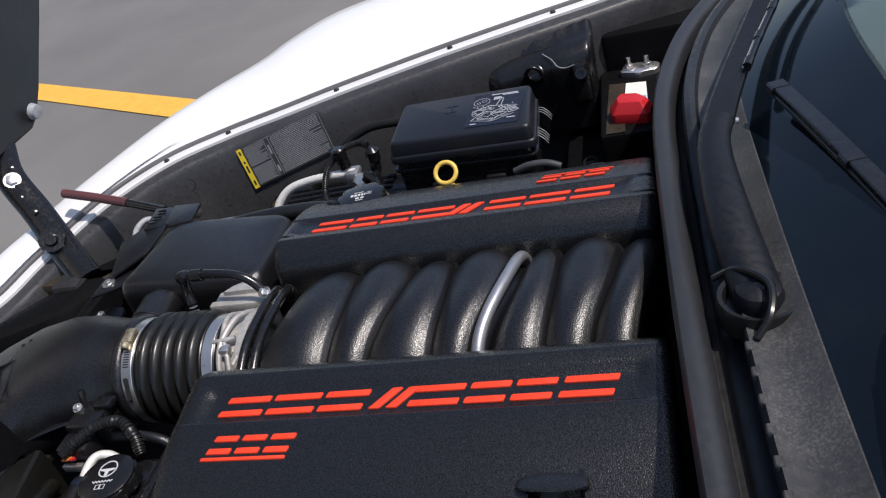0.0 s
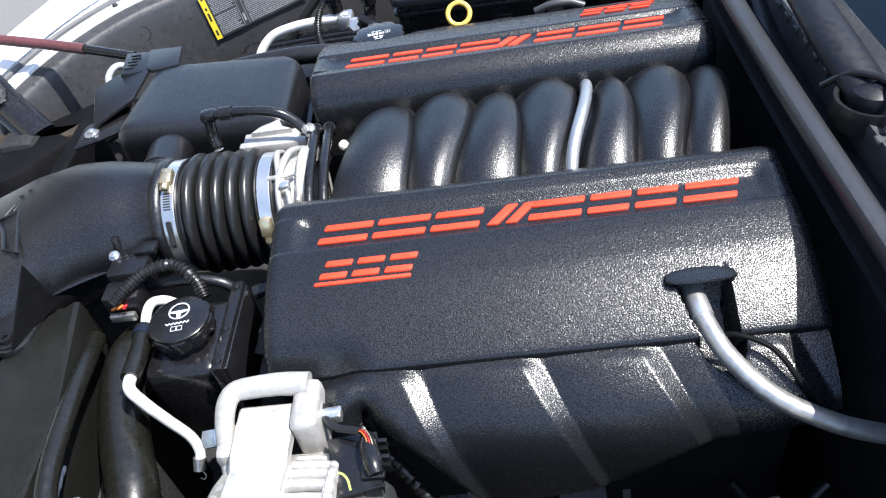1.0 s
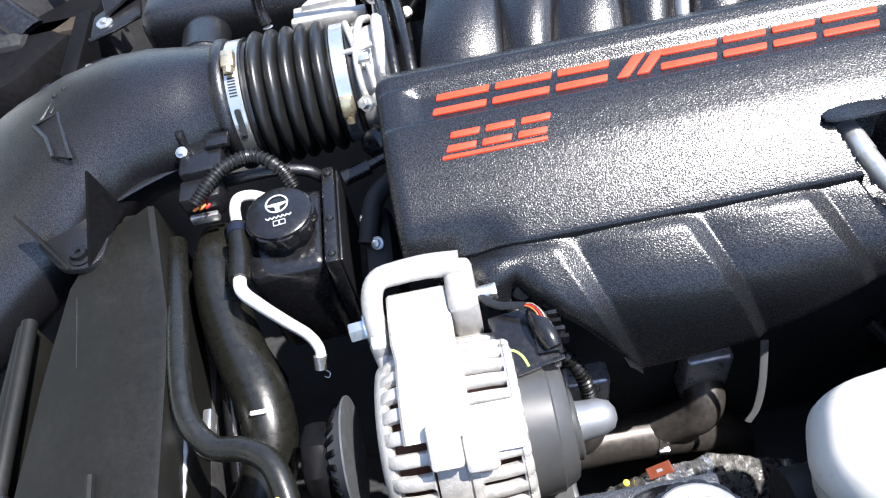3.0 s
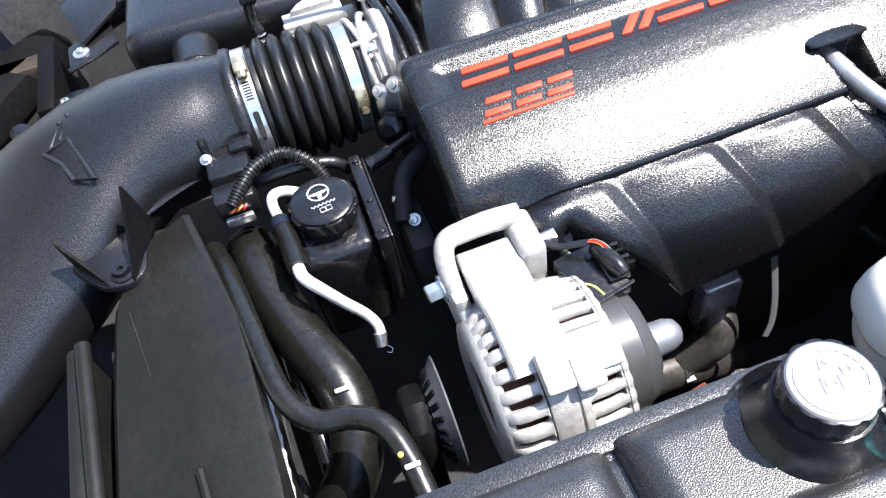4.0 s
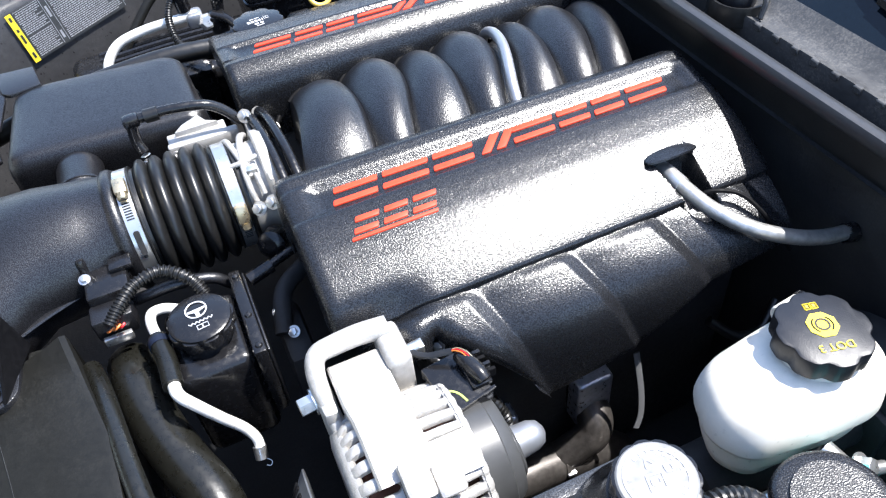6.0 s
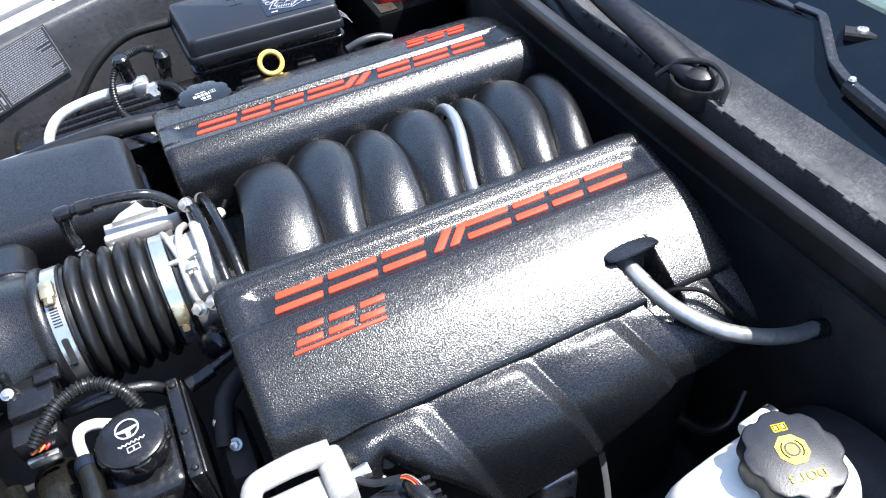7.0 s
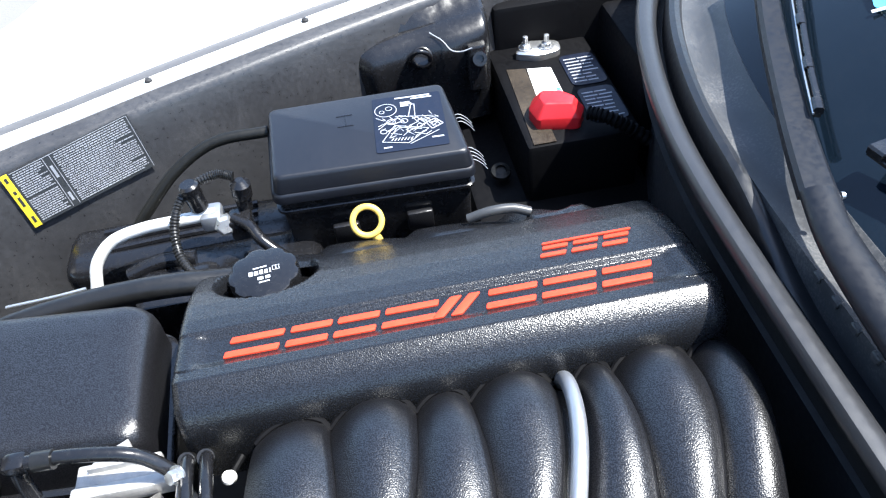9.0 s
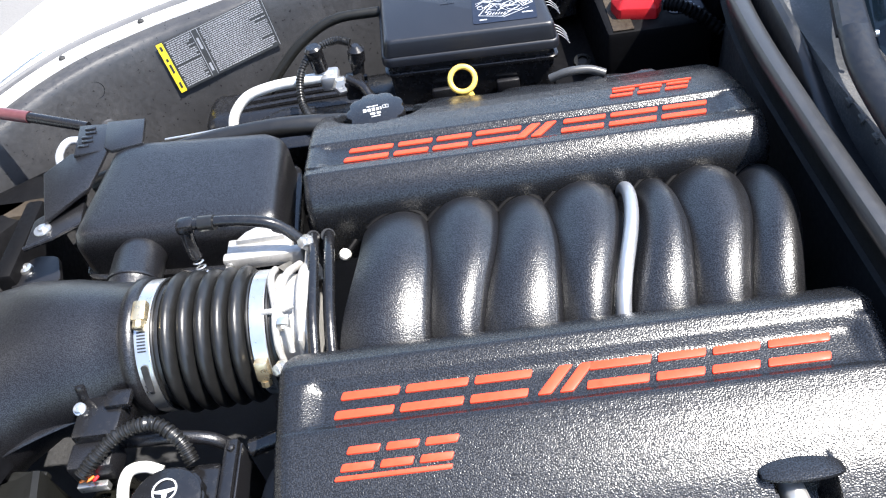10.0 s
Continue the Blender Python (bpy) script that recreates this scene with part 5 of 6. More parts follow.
part("arrow_mark", join(hose([(-0.548, -0.435, 0.738), (-0.535, -0.448, 0.739), (-0.550, -0.452, 0.738), (-0.548, -0.435, 0.738)], 0.0008, 4, 2), hose([(-0.552, -0.47, 0.738), (-0.536, -0.468, 0.739), (-0.538, -0.49, 0.739), (-0.554, -0.492, 0.738)], 0.0008, 4, 2)), GLOSSY, sh, "moulded arrow marks")
part("edge_cord", sweep(spline([(-0.456, -0.32, 0.712), (-0.453, -0.38, 0.706), (-0.453, -0.44, 0.700)], 12), lambda t: 0.0022 + 0.0007 * math.sin(t * 200), 6), PALE, sh, "pale knurled edge strip")
side = thing("cooling_duct", (-0.62, -0.3, 0.66), "black plastic duct wall beside the radiator shroud", "duct")
part("wall", box((-0.628, -0.60, 0.58), (-0.612, -0.225, 0.715), 0.005), SHROUD, side)
part("pipe", hose([(-0.606, -0.235, 0.725), (-0.602, -0.34, 0.724), (-0.600, -0.41, 0.722)], 0.0075, 10), SHROUD, side, "grey pipe along the duct")
part("joint", hose([(-0.600, -0.405, 0.722), (-0.597, -0.45, 0.720), (-0.597, -0.55, 0.716)], 0.0105, 12), GLOSSY, side)
single("radiator_tank", box((-0.62, -0.62, 0.40), (-0.455, -0.15, 0.64), 0.01), DARK, (-0.53, -0.35, 0.4), "dark radiator tank below the shroud", "radiator")

# sensor on the duct and its loom
sen = thing("airflow_sensor", (-0.435, -0.105, 0.74), "black airflow sensor plug on the intake duct", "sensor")
part("housing", box((-0.456, -0.122, 0.735), (-0.412, -0.078, 0.766), 0.004), GLOSSY, sen)
part("plug", box((-0.458, -0.148, 0.728), (-0.416, -0.120, 0.756), 0.004), DUCT, sen)
part("wing", box((-0.428, -0.096, 0.764), (-0.404, -0.078, 0.772), 0.002), GLOSSY, sen)
part("post", revolve([(0.003, 0), (0.0055, 0), (0.005, 0.020), (0.004, 0.023), (0.0005, 0.0235)], (-0.452, -0.080, 0.758), (0, 0.2, 1), 14), GLOSSY, sen)
part("bolt", bolt((-0.453, -0.092, 0.767), (0, -0.4, 1), 0.0042, 0.005), STEEL, sen)
part("pin_row", box((-0.452, -0.157, 0.728), (-0.424, -0.151, 0.738), 0.001), STEEL, sen)
for k in range(3):
    part("wire", hose([(-0.446 + 0.006 * k, -0.150, 0.742), (-0.442 + 0.006 * k, -0.158, 0.750), (-0.434 + 0.004 * k, -0.155, 0.752)], 0.0013, 6), (ORANGE, ORANGE, REDCAP)[k], sen)
single("sensor_loom", ribbed([(-0.440, -0.155, 0.755), (-0.425, -0.140, 0.763), (-0.405, -0.124, 0.768), (-0.378, -0.118, 0.767), (-0.355, -0.132, 0.757), (-0.345, -0.147, 0.742)], 0.0072, 0.0042), RUBBER, (-0.39, -0.13, 0.77), "black corrugated wiring loom bending over the reservoir", "conduit")
vh = thing("vacuum_hose", (-0.38, -0.1, 0.74), "dark hose ending behind the steering reservoir", "hose")
part("tube", hose([(-0.42, -0.112, 0.735), (-0.395, -0.118, 0.742), (-0.365, -0.120, 0.744), (-0.335, -0.122, 0.738), (-0.318, -0.124, 0.722)], 0.0062, 12), DUCT, vh)
part("connector", join(hose([(-0.300, -0.128, 0.722), (-0.272, -0.122, 0.726)], 0.0082, 12), hose([(-0.275, -0.122, 0.726), (-0.240, -0.112, 0.730)], 0.0055, 10)), GLOSSY, vh, "black push-on connector")
single("idler_bracket", join(box((-0.29, -0.24, 0.60), (-0.26, -0.15, 0.70), 0.01), hose([(-0.285, -0.20, 0.70), (-0.27, -0.16, 0.72), (-0.235, -0.13, 0.72)], 0.010, 12)), DARK, (-0.27, -0.2, 0.6), "dark bracket between the reservoir and the engine", "bracket")
for q in ((-0.275, -0.205, 0.705), (-0.283, -0.178, 0.712)):
    single("bracket_bolt", bolt(q, (-0.3, -0.6, 0.7), 0.0045, 0.006), STEEL, q, "small zinc bolt on the bracket", "bolt", "bolts by the reservoir")
single("cover_bracket", box((-0.168, -0.286, 0.62), (-0.132, -0.262, 0.712), 0.006), DARK, (-0.15, -0.275, 0.62), "dark cast bracket on the engine block", "bracket")
single("cover_bolt", bolt((-0.150, -0.287, 0.700), (-0.2, -0.8, 0.6), 0.0065, 0.007), DULLZINC, (-0.15, -0.289, 0.70), "grey flange bolt beside the alternator", "bolt")
single("alternator_loom", ribbed([(-0.186, -0.270, 0.735), (-0.176, -0.292, 0.742), (-0.165, -0.318, 0.728), (-0.118, -0.352, 0.665), (-0.108, -0.365, 0.62), (-0.11, -0.36, 0.58)], 0.007, 0.0042), RUBBER, (-0.17, -0.3, 0.7), "black corrugated loom behind the alternator", "conduit")

# ---- exhaust side ----
for xx in (-0.098, 0.028):
    e = thing("exhaust_runner", (xx, -0.32, 0.50), "heat-stained steel exhaust runner below the cover", "exhaust pipe", "exhaust runners")
    part("port", join(box((xx - 0.024, -0.324, 0.480), (xx + 0.024, -0.262, 0.563), 0.006, 3), box((xx - 0.030, -0.300, 0.490), (xx + 0.030, -0.270, 0.545), 0.004, 2)), PORT, e, "bluish squared port")
    part("pipe", hose([(xx, -0.300, 0.505), (xx - 0.002, -0.328, 0.498), (xx - 0.010, -0.340, 0.485), (xx - 0.026, -0.340, 0.472), (xx - 0.052, -0.338, 0.456)], lambda t: 0.0225 - 0.002 * t, 18), HEADER, e)
col = thing("exhaust_collector", (0, -0.35, 0.42), "heat-stained steel exhaust collector pipe", "exhaust pipe")
part("pipe", hose([(-0.17, -0.345, 0.462), (-0.10, -0.343, 0.460), (-0.05, -0.340, 0.452), (0.0, -0.338, 0.438), (0.045, -0.335, 0.415), (0.075, -0.33, 0.37), (0.085, -0.33, 0.31)], 0.025, 18), HEADER, col)
part("weld", hose([(-0.034, -0.3395, 0.448), (-0.029, -0.3393, 0.4465)], 0.0262, 18), HEADER, col, "raised weld bead")
part("clip", box((-0.030, -0.366, 0.452), (-0.018, -0.358, 0.458), 0.001), STEEL, col, "small bright clip")
single("heat_plate", sweep(spline([(0.0668, -0.336, 0.612), (0.0662, -0.346, 0.590), (0.0648, -0.358, 0.562), (0.0605, -0.368, 0.536), (0.0520, -0.374, 0.520)], 5), 0.0042, 6, squash=0.3), DULLZINC, (0.06, -0.36, 0.52), "thin curved metal plate edge under the cover", "bracket")
single("plug_wire", hose([(0.16, -0.34, 0.62), (0.185, -0.36, 0.60), (0.215, -0.365, 0.60), (0.245, -0.35, 0.62)], 0.006, 10), RUBBER, (0.2, -0.35, 0.6), "black plug wire below the braided hose", "wire")

# ---- coolant tank ----
tank = thing("coolant_tank", (-0.15, -0.64, 0.60), "grained black coolant tank with a pale topped screw cap", "coolant tank")
part("body", box((-0.36, -0.80, 0.45), (-0.045, -0.520, 0.772), 0.016, 3), TANKBLACK, tank)
part("seam_flange", box((-0.37, -0.524, 0.764), (-0.06, -0.503, 0.7745), 0.003), TANKBLACK, tank, "moulded seam flange")


def pillow(x, y, x0, x1, y0, y1, h, soft):
    """A raised field with rounded shoulders."""
    out = h
    for d in (x - x0, x1 - x, y - y0, y1 - y):
        t = min(1, max(0, d / soft))
        out *= math.sqrt(max(0.0, 1 - (1 - t) ** 2))
    return out


rows = []
for i in range(110):
    x = -0.362 + 0.310 * i / 109
    row = [(x, -0.800 + 0.286 * j / 95, 0.770 - 0.014 * smoothstep(-0.060, -0.052, x)
            + max(pillow(x, -0.800 + 0.286 * j / 95, *p) for p in ((-0.44, -0.227, -0.9, -0.519, 0.023, 0.026), (-0.219, -0.066, -0.9, -0.516, 0.026, 0.024),
                                                                  (-0.168, -0.060, -0.9, -0.598, 0.034, 0.012)))) for j in range(96)]
    rows.append(row)
part("deck", grid(rows), TANKBLACK, tank, "grained pillowed tank top", smooth=70)
part("neck", revolve([(0.015, 0), (0.053, 0), (0.0525, 0.008), (0.049, 0.018), (0.043, 0.028), (0.0365, 0.037), (0.0325, 0.045), (0.0315, 0.058), (0.015, 0.058)], (-0.097, -0.560, 0.770), (0, 0, 1), 48), TOWER, tank, "smooth black flared neck")
CC = Matrix.Translation((-0.097, -0.560, 0.822))
ccap = part("cap", plate(knurled(0.0300, 14, 0.0014), 0.0, 0.026, 0.0010, CC), GLOSSY, tank, "black ridged screw cap")
part("disc", revolve([(0.0005, 0.0012), (0.0262, 0.0012), (0.0274, 0.0)], (-0.097, -0.560, 0.848), (0, 0, 1), 40), CAPDISC, ccap, "pale printed disc")
part("printed_ring", revolve([(0.0205, 0.0014), (0.0225, 0.0014), (0.0225, 0.0018), (0.0205, 0.0018)], (-0.097, -0.560, 0.848), (0, 0, 1), 40, False), PRINT, ccap)
SIGN = Matrix.Translation((-0.097, -0.560, 0.8492)) @ Matrix.Scale(0.85, 4)
for o in ([(-0.003, 0.010), (0.005, 0.011), (0.0005, 0.018)], [(-0.010, -0.008), (0.003, -0.010), (0.006, 0.003), (-0.007, 0.005)], [(0.010, 0.001), (0.016, 0.000), (0.0165, 0.006), (0.0105, 0.007)], [(-0.006, -0.004), (0.001, -0.005), (0.002, 0.000), (-0.005, 0.001)]):
    part("printed_sign", sweep([SIGN @ Vector((*q, 0.0003)) for q in rounded(o, 0.001, 2) + rounded(o, 0.001, 2)[:1]], 0.0007, 5), PRINT, ccap)
for k in range(22):
    if k % 8 == 7:
        continue
    m = SIGN @ Matrix.Rotation(radians(360 / 22 * k), 4, "Z")
    part("printed_bar", plate([(-0.0016, 0.0205), (0.0016, 0.0205), (0.0016, 0.0235), (-0.0016, 0.0235)], 0.0, 0.0004, 0, m), PRINT, ccap)
single("tank_hose", ribbed([(-0.066, -0.572, 0.792), (-0.040, -0.573, 0.792), (-0.018, -0.582, 0.782), (-0.006, -0.600, 0.755)], 0.0088, 0.0060), RUBBER, (-0.03, -0.58, 0.78), "black corrugated hose beside the coolant cap", "conduit")
rng = random.Random(8)
foil = thing("foil_shield", (0.0, -0.41, 0.33), "crumpled foil heat shield low beside the coolant tank", "heat shield")
FOILTOP = [(-0.13, 0.452), (-0.094, 0.470), (-0.045, 0.502), (0.003, 0.520), (0.05, 0.492), (0.12, 0.440)]
rows = []
for k in range(33):
    x = -0.13 + 0.25 * k / 32
    z0 = lookup(FOILTOP, x)
    rows.append([(x + rng.uniform(-0.002, 0.002), -0.40 + q + rng.uniform(-0.003, 0.003), z0 + z + rng.uniform(-0.003, 0.003)) for q, z in ((0.012, -0.04), (0.004, -0.008), (0.0, 0.0), (-0.010, -0.003), (-0.022, -0.012), (-0.04, -0.035), (-0.05, -0.11))])
part("sheet", grid(rows), FOIL, foil, smooth=15)
TAG = Matrix.Translation((-0.045, -0.402, 0.508)) @ Matrix.Rotation(radians(30), 4, "Y").inverted() @ Matrix.Rotation(radians(25), 4, "X")
tag = part("tag", box((-0.013, -0.006, 0.0), (0.013, 0.006, 0.0012), 0.0003, 1, TAG), TAGORANGE, foil, "small orange tag")
part("tag_print", box((-0.003, -0.0015, 0.0012), (0.003, 0.0015, 0.0016), 0, 1, TAG), PALE, tag)
part("paint_dot", revolve([(0.0004, 0.0015), (0.003, 0.001), (0.0036, 0)], (-0.078, -0.402, 0.489), (0, -0.3, 1), 10), YELLOW, foil)

# ---- brake and washer reservoirs ----
bk = thing("brake_fluid_reservoir", (0.09, -0.49, 0.64), "milky white brake fluid reservoir with a navy cap", "fluid reservoir")
BK = [(0.012, -0.505), (0.030, -0.452), (0.10, -0.440), (0.165, -0.436), (0.192, -0.470), (0.188, -0.520), (0.155, -0.548), (0.09, -0.545), (0.03, -0.536)]
part("upper_shell", lid(BK, [(0.005, 0.722), (-0.001, 0.724), (-0.002, 0.729), (0.0, 0.742), (0.005, 0.757), (0.013, 0.766), (0.025, 0.771), (0.05, 0.773)], 0.035), TANKWHITE, bk, smooth=70)
part("lower_shell", lid(BK, [(0.030, 0.668), (0.020, 0.671), (0.012, 0.680), (0.008, 0.695), (0.007, 0.723)], 0.035), TANKWHITE, bk, smooth=70)
part("neck", revolve([(0.02, 0), (0.034, 0), (0.032, 0.016), (0.02, 0.016)], (0.122, -0.491, 0.768), (0, 0, 1), 32), TANKWHITE, bk)
BC = Matrix.Translation((0.122, -0.491, 0.780)) @ Matrix.Rotation(radians(-14), 4, "Z")
bcap = part("cap", plate(knurled(0.0400, 8, 0.0038, 10), 0.0, 0.021, 0.0025, BC), BOXLID, bk, "navy black cap with finger notches")
part("yellow_sign", plate([(0.0135 * math.cos(math.pi / 4 * k + 0.39), 0.003 + 0.0135 * math.sin(math.pi / 4 * k + 0.39)) for k in range(8)], 0.021, 0.0217, 0, BC), YELLOW, bcap, "yellow octagon sign")
part("ring_sign", join(*[moved(revolve([(r - 0.0008, 0.0218), (r + 0.0008, 0.0218), (r + 0.0008, 0.0222), (r - 0.0008, 0.0222)], (0, 0.003, 0), (0, 0, 1), 28, False), BC) for r in (0.0055,)], *[sweep([BC @ Vector((0.0085 * math.cos(s + a), 0.003 + 0.0085 * math.sin(s + a), 0.0219)) for a in [-0.9 + 0.15 * k for k in range(13)]], 0.0006, 5) for s in (0, math.pi)]), BOXLID, bcap)
part("book_sign", join(*[sweep([BC @ Vector((x0 + a, 0.0205 + b, 0.0213)) for a, b in ((0, 0), (0.0052, 0), (0.0052, 0.006), (0, 0.006), (0, 0))], 0.0007, 4) for x0 in (-0.0056, 0.0004)], *[plate([(x0, 0.022), (x0 + 0.0022, 0.022), (x0 + 0.0022, 0.025), (x0, 0.025)], 0.021, 0.0215, 0, BC) for x0 in (-0.0042, 0.0018)]), YELLOW, bcap)
text = bpy.data.curves.new("fluid_grade", "FONT")
text.body, text.size, text.align_x, text.extrude = "DOT 3", 0.0105, "CENTER", 0.0003
tob = new("fluid_grade", text)
deps = bpy.context.evaluated_depsgraph_get()
tme = bpy.data.meshes.new_from_object(tob.evaluated_get(deps))
bpy.data.objects.remove(tob)
TM = BC @ Matrix.Translation((0, -0.0165, 0.0216)) @ Matrix.Rotation(math.pi, 4, "Z")
part("fluid_grade_text", ([tuple(TM @ v.co) for v in tme.vertices], [tuple(p.vertices) for p in tme.polygons]), YELLOW, bcap, "yellow lettering")
part("side_neck", revolve([(0.001, 0.0), (0.0088, 0.0), (0.0098, 0.002), (0.0098, 0.026), (0.0088, 0.028), (0.001, 0.028)], (0.120, -0.449, 0.770), (1, 0.12, 0.0), 28), TANKWHITE, bk, "milky side neck")
part("neck_ring", revolve([(0.006, 0.0), (0.0108, 0.0), (0.0108, 0.005), (0.006, 0.005)], (0.147, -0.4457, 0.770), (1, 0.12, 0.0), 28), GLOSSY, bk)
part("outlet", join(revolve([(0.004, 0), (0.010, 0), (0.010, 0.03), (0.004, 0.03)], (0.10, -0.548, 0.71), (0.2, -1, -0.1), 14), bolt((0.112, -0.575, 0.716), (0.3, -0.6, 0.6), 0.008, 0.012)), STEEL, bk, "metal outlet fitting")
mc = thing("master_cylinder", (0.13, -0.5, 0.50), "dark brake master cylinder below the reservoir", "brake cylinder")
part("body", hose([(0.02, -0.495, 0.625), (0.10, -0.495, 0.625), (0.21, -0.495, 0.62)], 0.034, 20), DARK, mc)
part("end_flange", box((0.196, -0.545, 0.575), (0.206, -0.445, 0.665), 0.004), DARK, mc)
part("booster", revolve([(0.02, 0.0), (0.095, 0.0), (0.110, 0.012), (0.116, 0.030), (0.116, 0.060), (0.02, 0.062)], (0.206, -0.500, 0.585), (1, 0, 0), 36), DARK, mc, "round dark brake booster")
ws = thing("washer_fluid_tank", (0.04, -0.61, 0.64), "cyan washer tank with a grained grey cap", "washer tank")
part("body", box((-0.005, -0.70, 0.60), (0.11, -0.565, 0.735), 0.02, 3), CYAN, ws)
part("neck", revolve([(0.01, 0), (0.030, 0), (0.030, 0.025), (0.01, 0.025)], (0.045, -0.600, 0.728), (0, 0, 1), 32), WHITE, ws)
wc = part("cap", lid([(0.000, -0.600), (0.012, -0.565), (0.045, -0.553), (0.080, -0.565), (0.096, -0.600), (0.080, -0.640), (0.045, -0.652), (0.012, -0.635)], [(0.0, 0.748), (0.0, 0.755), (0.002, 0.758), (0.005, 0.759)], 0.02), COVER, ws, "grey grained flap cap")
part("rim", revolve([(0.031, 0.0), (0.034, 0.0), (0.034, 0.003), (0.031, 0.003)], (0.047, -0.602, 0.759), (0, 0, 1), 36), COVER, wc)
part("sign", plate([(0.035, -0.612), (0.062, -0.606), (0.055, -0.592), (0.040, -0.594)], 0.759, 0.7598, 0), PALE, wc, "pale moulded washer sign")
single("brake_line", hose([(0.02, -0.56, 0.70), (0.05, -0.565, 0.715), (0.085, -0.57, 0.712), (0.14, -0.58, 0.70)], 0.006, 10), STEEL, (0.05, -0.56, 0.7), "thin metal brake line beside the reservoir", "pipe")

# ---- far side: fuse box, dipstick, oil cap ----
oc = thing("oil_filler", (-0.168, 0.270, 0.76), "black oil filler with a notched cap in the cover's recess", "oil filler")
OC = Matrix.Translation((-0.168, 0.270, 0.779)) @ Matrix.Rotation(radians(186), 4, "Z")
oc_cap = part("cap", plate(knurled(0.0365, 9, 0.0035), 0.0, 0.020, 0.003, OC), GLOSSY, oc)
part("neck", revolve([(0.01, 0), (0.024, 0), (0.024, 0.05), (0.01, 0.05)], (-0.168, 0.270, 0.732), (0, 0, 1), 28), GLOSSY, oc)
for x0, x1, y0, y1 in ((-0.015, -0.011, -0.003, 0.003), (-0.0095, -0.0055, -0.003, 0.0025), (-0.0040, -0.0005, -0.003, 0.0030), (0.0010, 0.0045, -0.003, 0.0025), (0.0060, 0.0075, -0.003, 0.0030),
                       (-0.010, -0.004, 0.0060, 0.0076), (-0.003, 0.004, 0.0060, 0.0076), (-0.007, -0.001, -0.0105, -0.0065), (0.001, 0.006, -0.0105, -0.0065), (-0.006, 0.005, -0.0150, -0.0135)):
    part("printed_bar", plate([(x0, y0), (x1, y0), (x1, y1), (x0, y1)], 0.0202, 0.0206, 0, OC @ Matrix.Rotation(math.pi, 4, "Z")), PRINT, oc_cap)
for x0 in (0.0095, 0.0130):
    part("book_sign", sweep([OC @ Matrix.Rotation(math.pi, 4, "Z") @ Vector((x0 + p, -0.001 + q, 0.0204)) for p, q in ((0, 0), (0.003, 0), (0.003, 0.006), (0, 0.006), (0, 0))], 0.0004, 4), PRINT, oc_cap)
dp = thing("oil_dipstick", (-0.058, 0.345, 0.74), "yellow ring handle of the oil dipstick", "dipstick")
DM = axis_matrix((-0.058, 0.348, 0.772), (0.0, -0.75, 0.66))
part("ring", moved(grid([[(0.0162 * math.cos(a) + 0.0036 * math.cos(b) * math.cos(a), 0.0162 * math.sin(a) + 0.0036 * math.cos(b) * math.sin(a), 0.0034 * math.sin(b)) for b in [2 * math.pi * j / 12 for j in range(12)]] for a in [2 * math.pi * i / 36 for i in range(37)]], True), DM), GOLD, dp)
part("stem", hose([(-0.052, 0.340, 0.757), (-0.048, 0.338, 0.745), (-0.046, 0.338, 0.72)], 0.0052, 10), GOLD, dp)

fb = thing("fuse_box", (-0.04, 0.48, 0.66), "navy black fuse box with a printed sticker on its lid", "fuse box")
FB = [(-0.158, 0.412), (0.074, 0.402), (0.066, 0.552), (-0.162, 0.556)]
part("lid", lid(FB, [(-0.002, 0.780), (-0.001, 0.784), (0.0015, 0.798), (0.004, 0.8018), (0.008, 0.803)], 0.010), BOXLID, fb, smooth=50)
part("rim", lid(FB, [(0.0, 0.764), (-0.006, 0.766), (-0.006, 0.775), (-0.004, 0.778), (0.0, 0.7795)], 0.014), BOXLID, fb, "lid rim", smooth=50)
part("case", lid(FB, [(0.012, 0.62), (0.004, 0.70), (0.002, 0.758), (0.004, 0.764)], 0.012), GLOSSY, fb, "glossy black lower case")
part("ledge", lid(FB, [(0.0, 0.747), (-0.004, 0.749), (-0.004, 0.753), (0.0, 0.755)], 0.014), GLOSSY, fb)
for x0 in (-0.085, 0.005):
    part("clip", box((x0 - 0.016, 0.395, 0.700), (x0 + 0.016, 0.404, 0.728), 0.003), DUCT, fb, "black side clip")
for y0 in (0.420, 0.428, 0.436, 0.444, 0.500, 0.508, 0.516):
    part("hinge_wire", hose([(0.068, y0, 0.772), (0.078, y0 + 0.001, 0.774), (0.088, y0 - 0.002, 0.768), (0.094, y0 - 0.004, 0.760)], 0.0006, 6), STICKERPRINT, fb)
LAB = Matrix.Translation((0.012, 0.478, 0.8034)) @ Matrix.Rotation(radians(-3), 4, "Z")
lb = part("sticker", plate(rounded([(-0.043, -0.056), (0.043, -0.056), (0.043, 0.056), (-0.043, 0.056)], 0.004), 0, 0.0006, 0, LAB), LABELBLUE, fb, "navy sticker with a white line drawing")
def stroke(points, w=0.0006):
    """A thin printed line on the sticker."""
    w *= 0.45
    return join(*[plate([(a[0] - n[0], a[1] - n[1]), (b[0] - n[0], b[1] - n[1]), (b[0] + n[0], b[1] + n[1]), (a[0] + n[0], a[1] + n[1])], 0.0007, 0.0011, 0, LAB)
                  for a, b in zip(points, points[1:]) for n in [((a[1] - b[1]) / math.hypot(a[0] - b[0], a[1] - b[1]) * w, (b[0] - a[0]) / math.hypot(a[0] - b[0], a[1] - b[1]) * w)]])


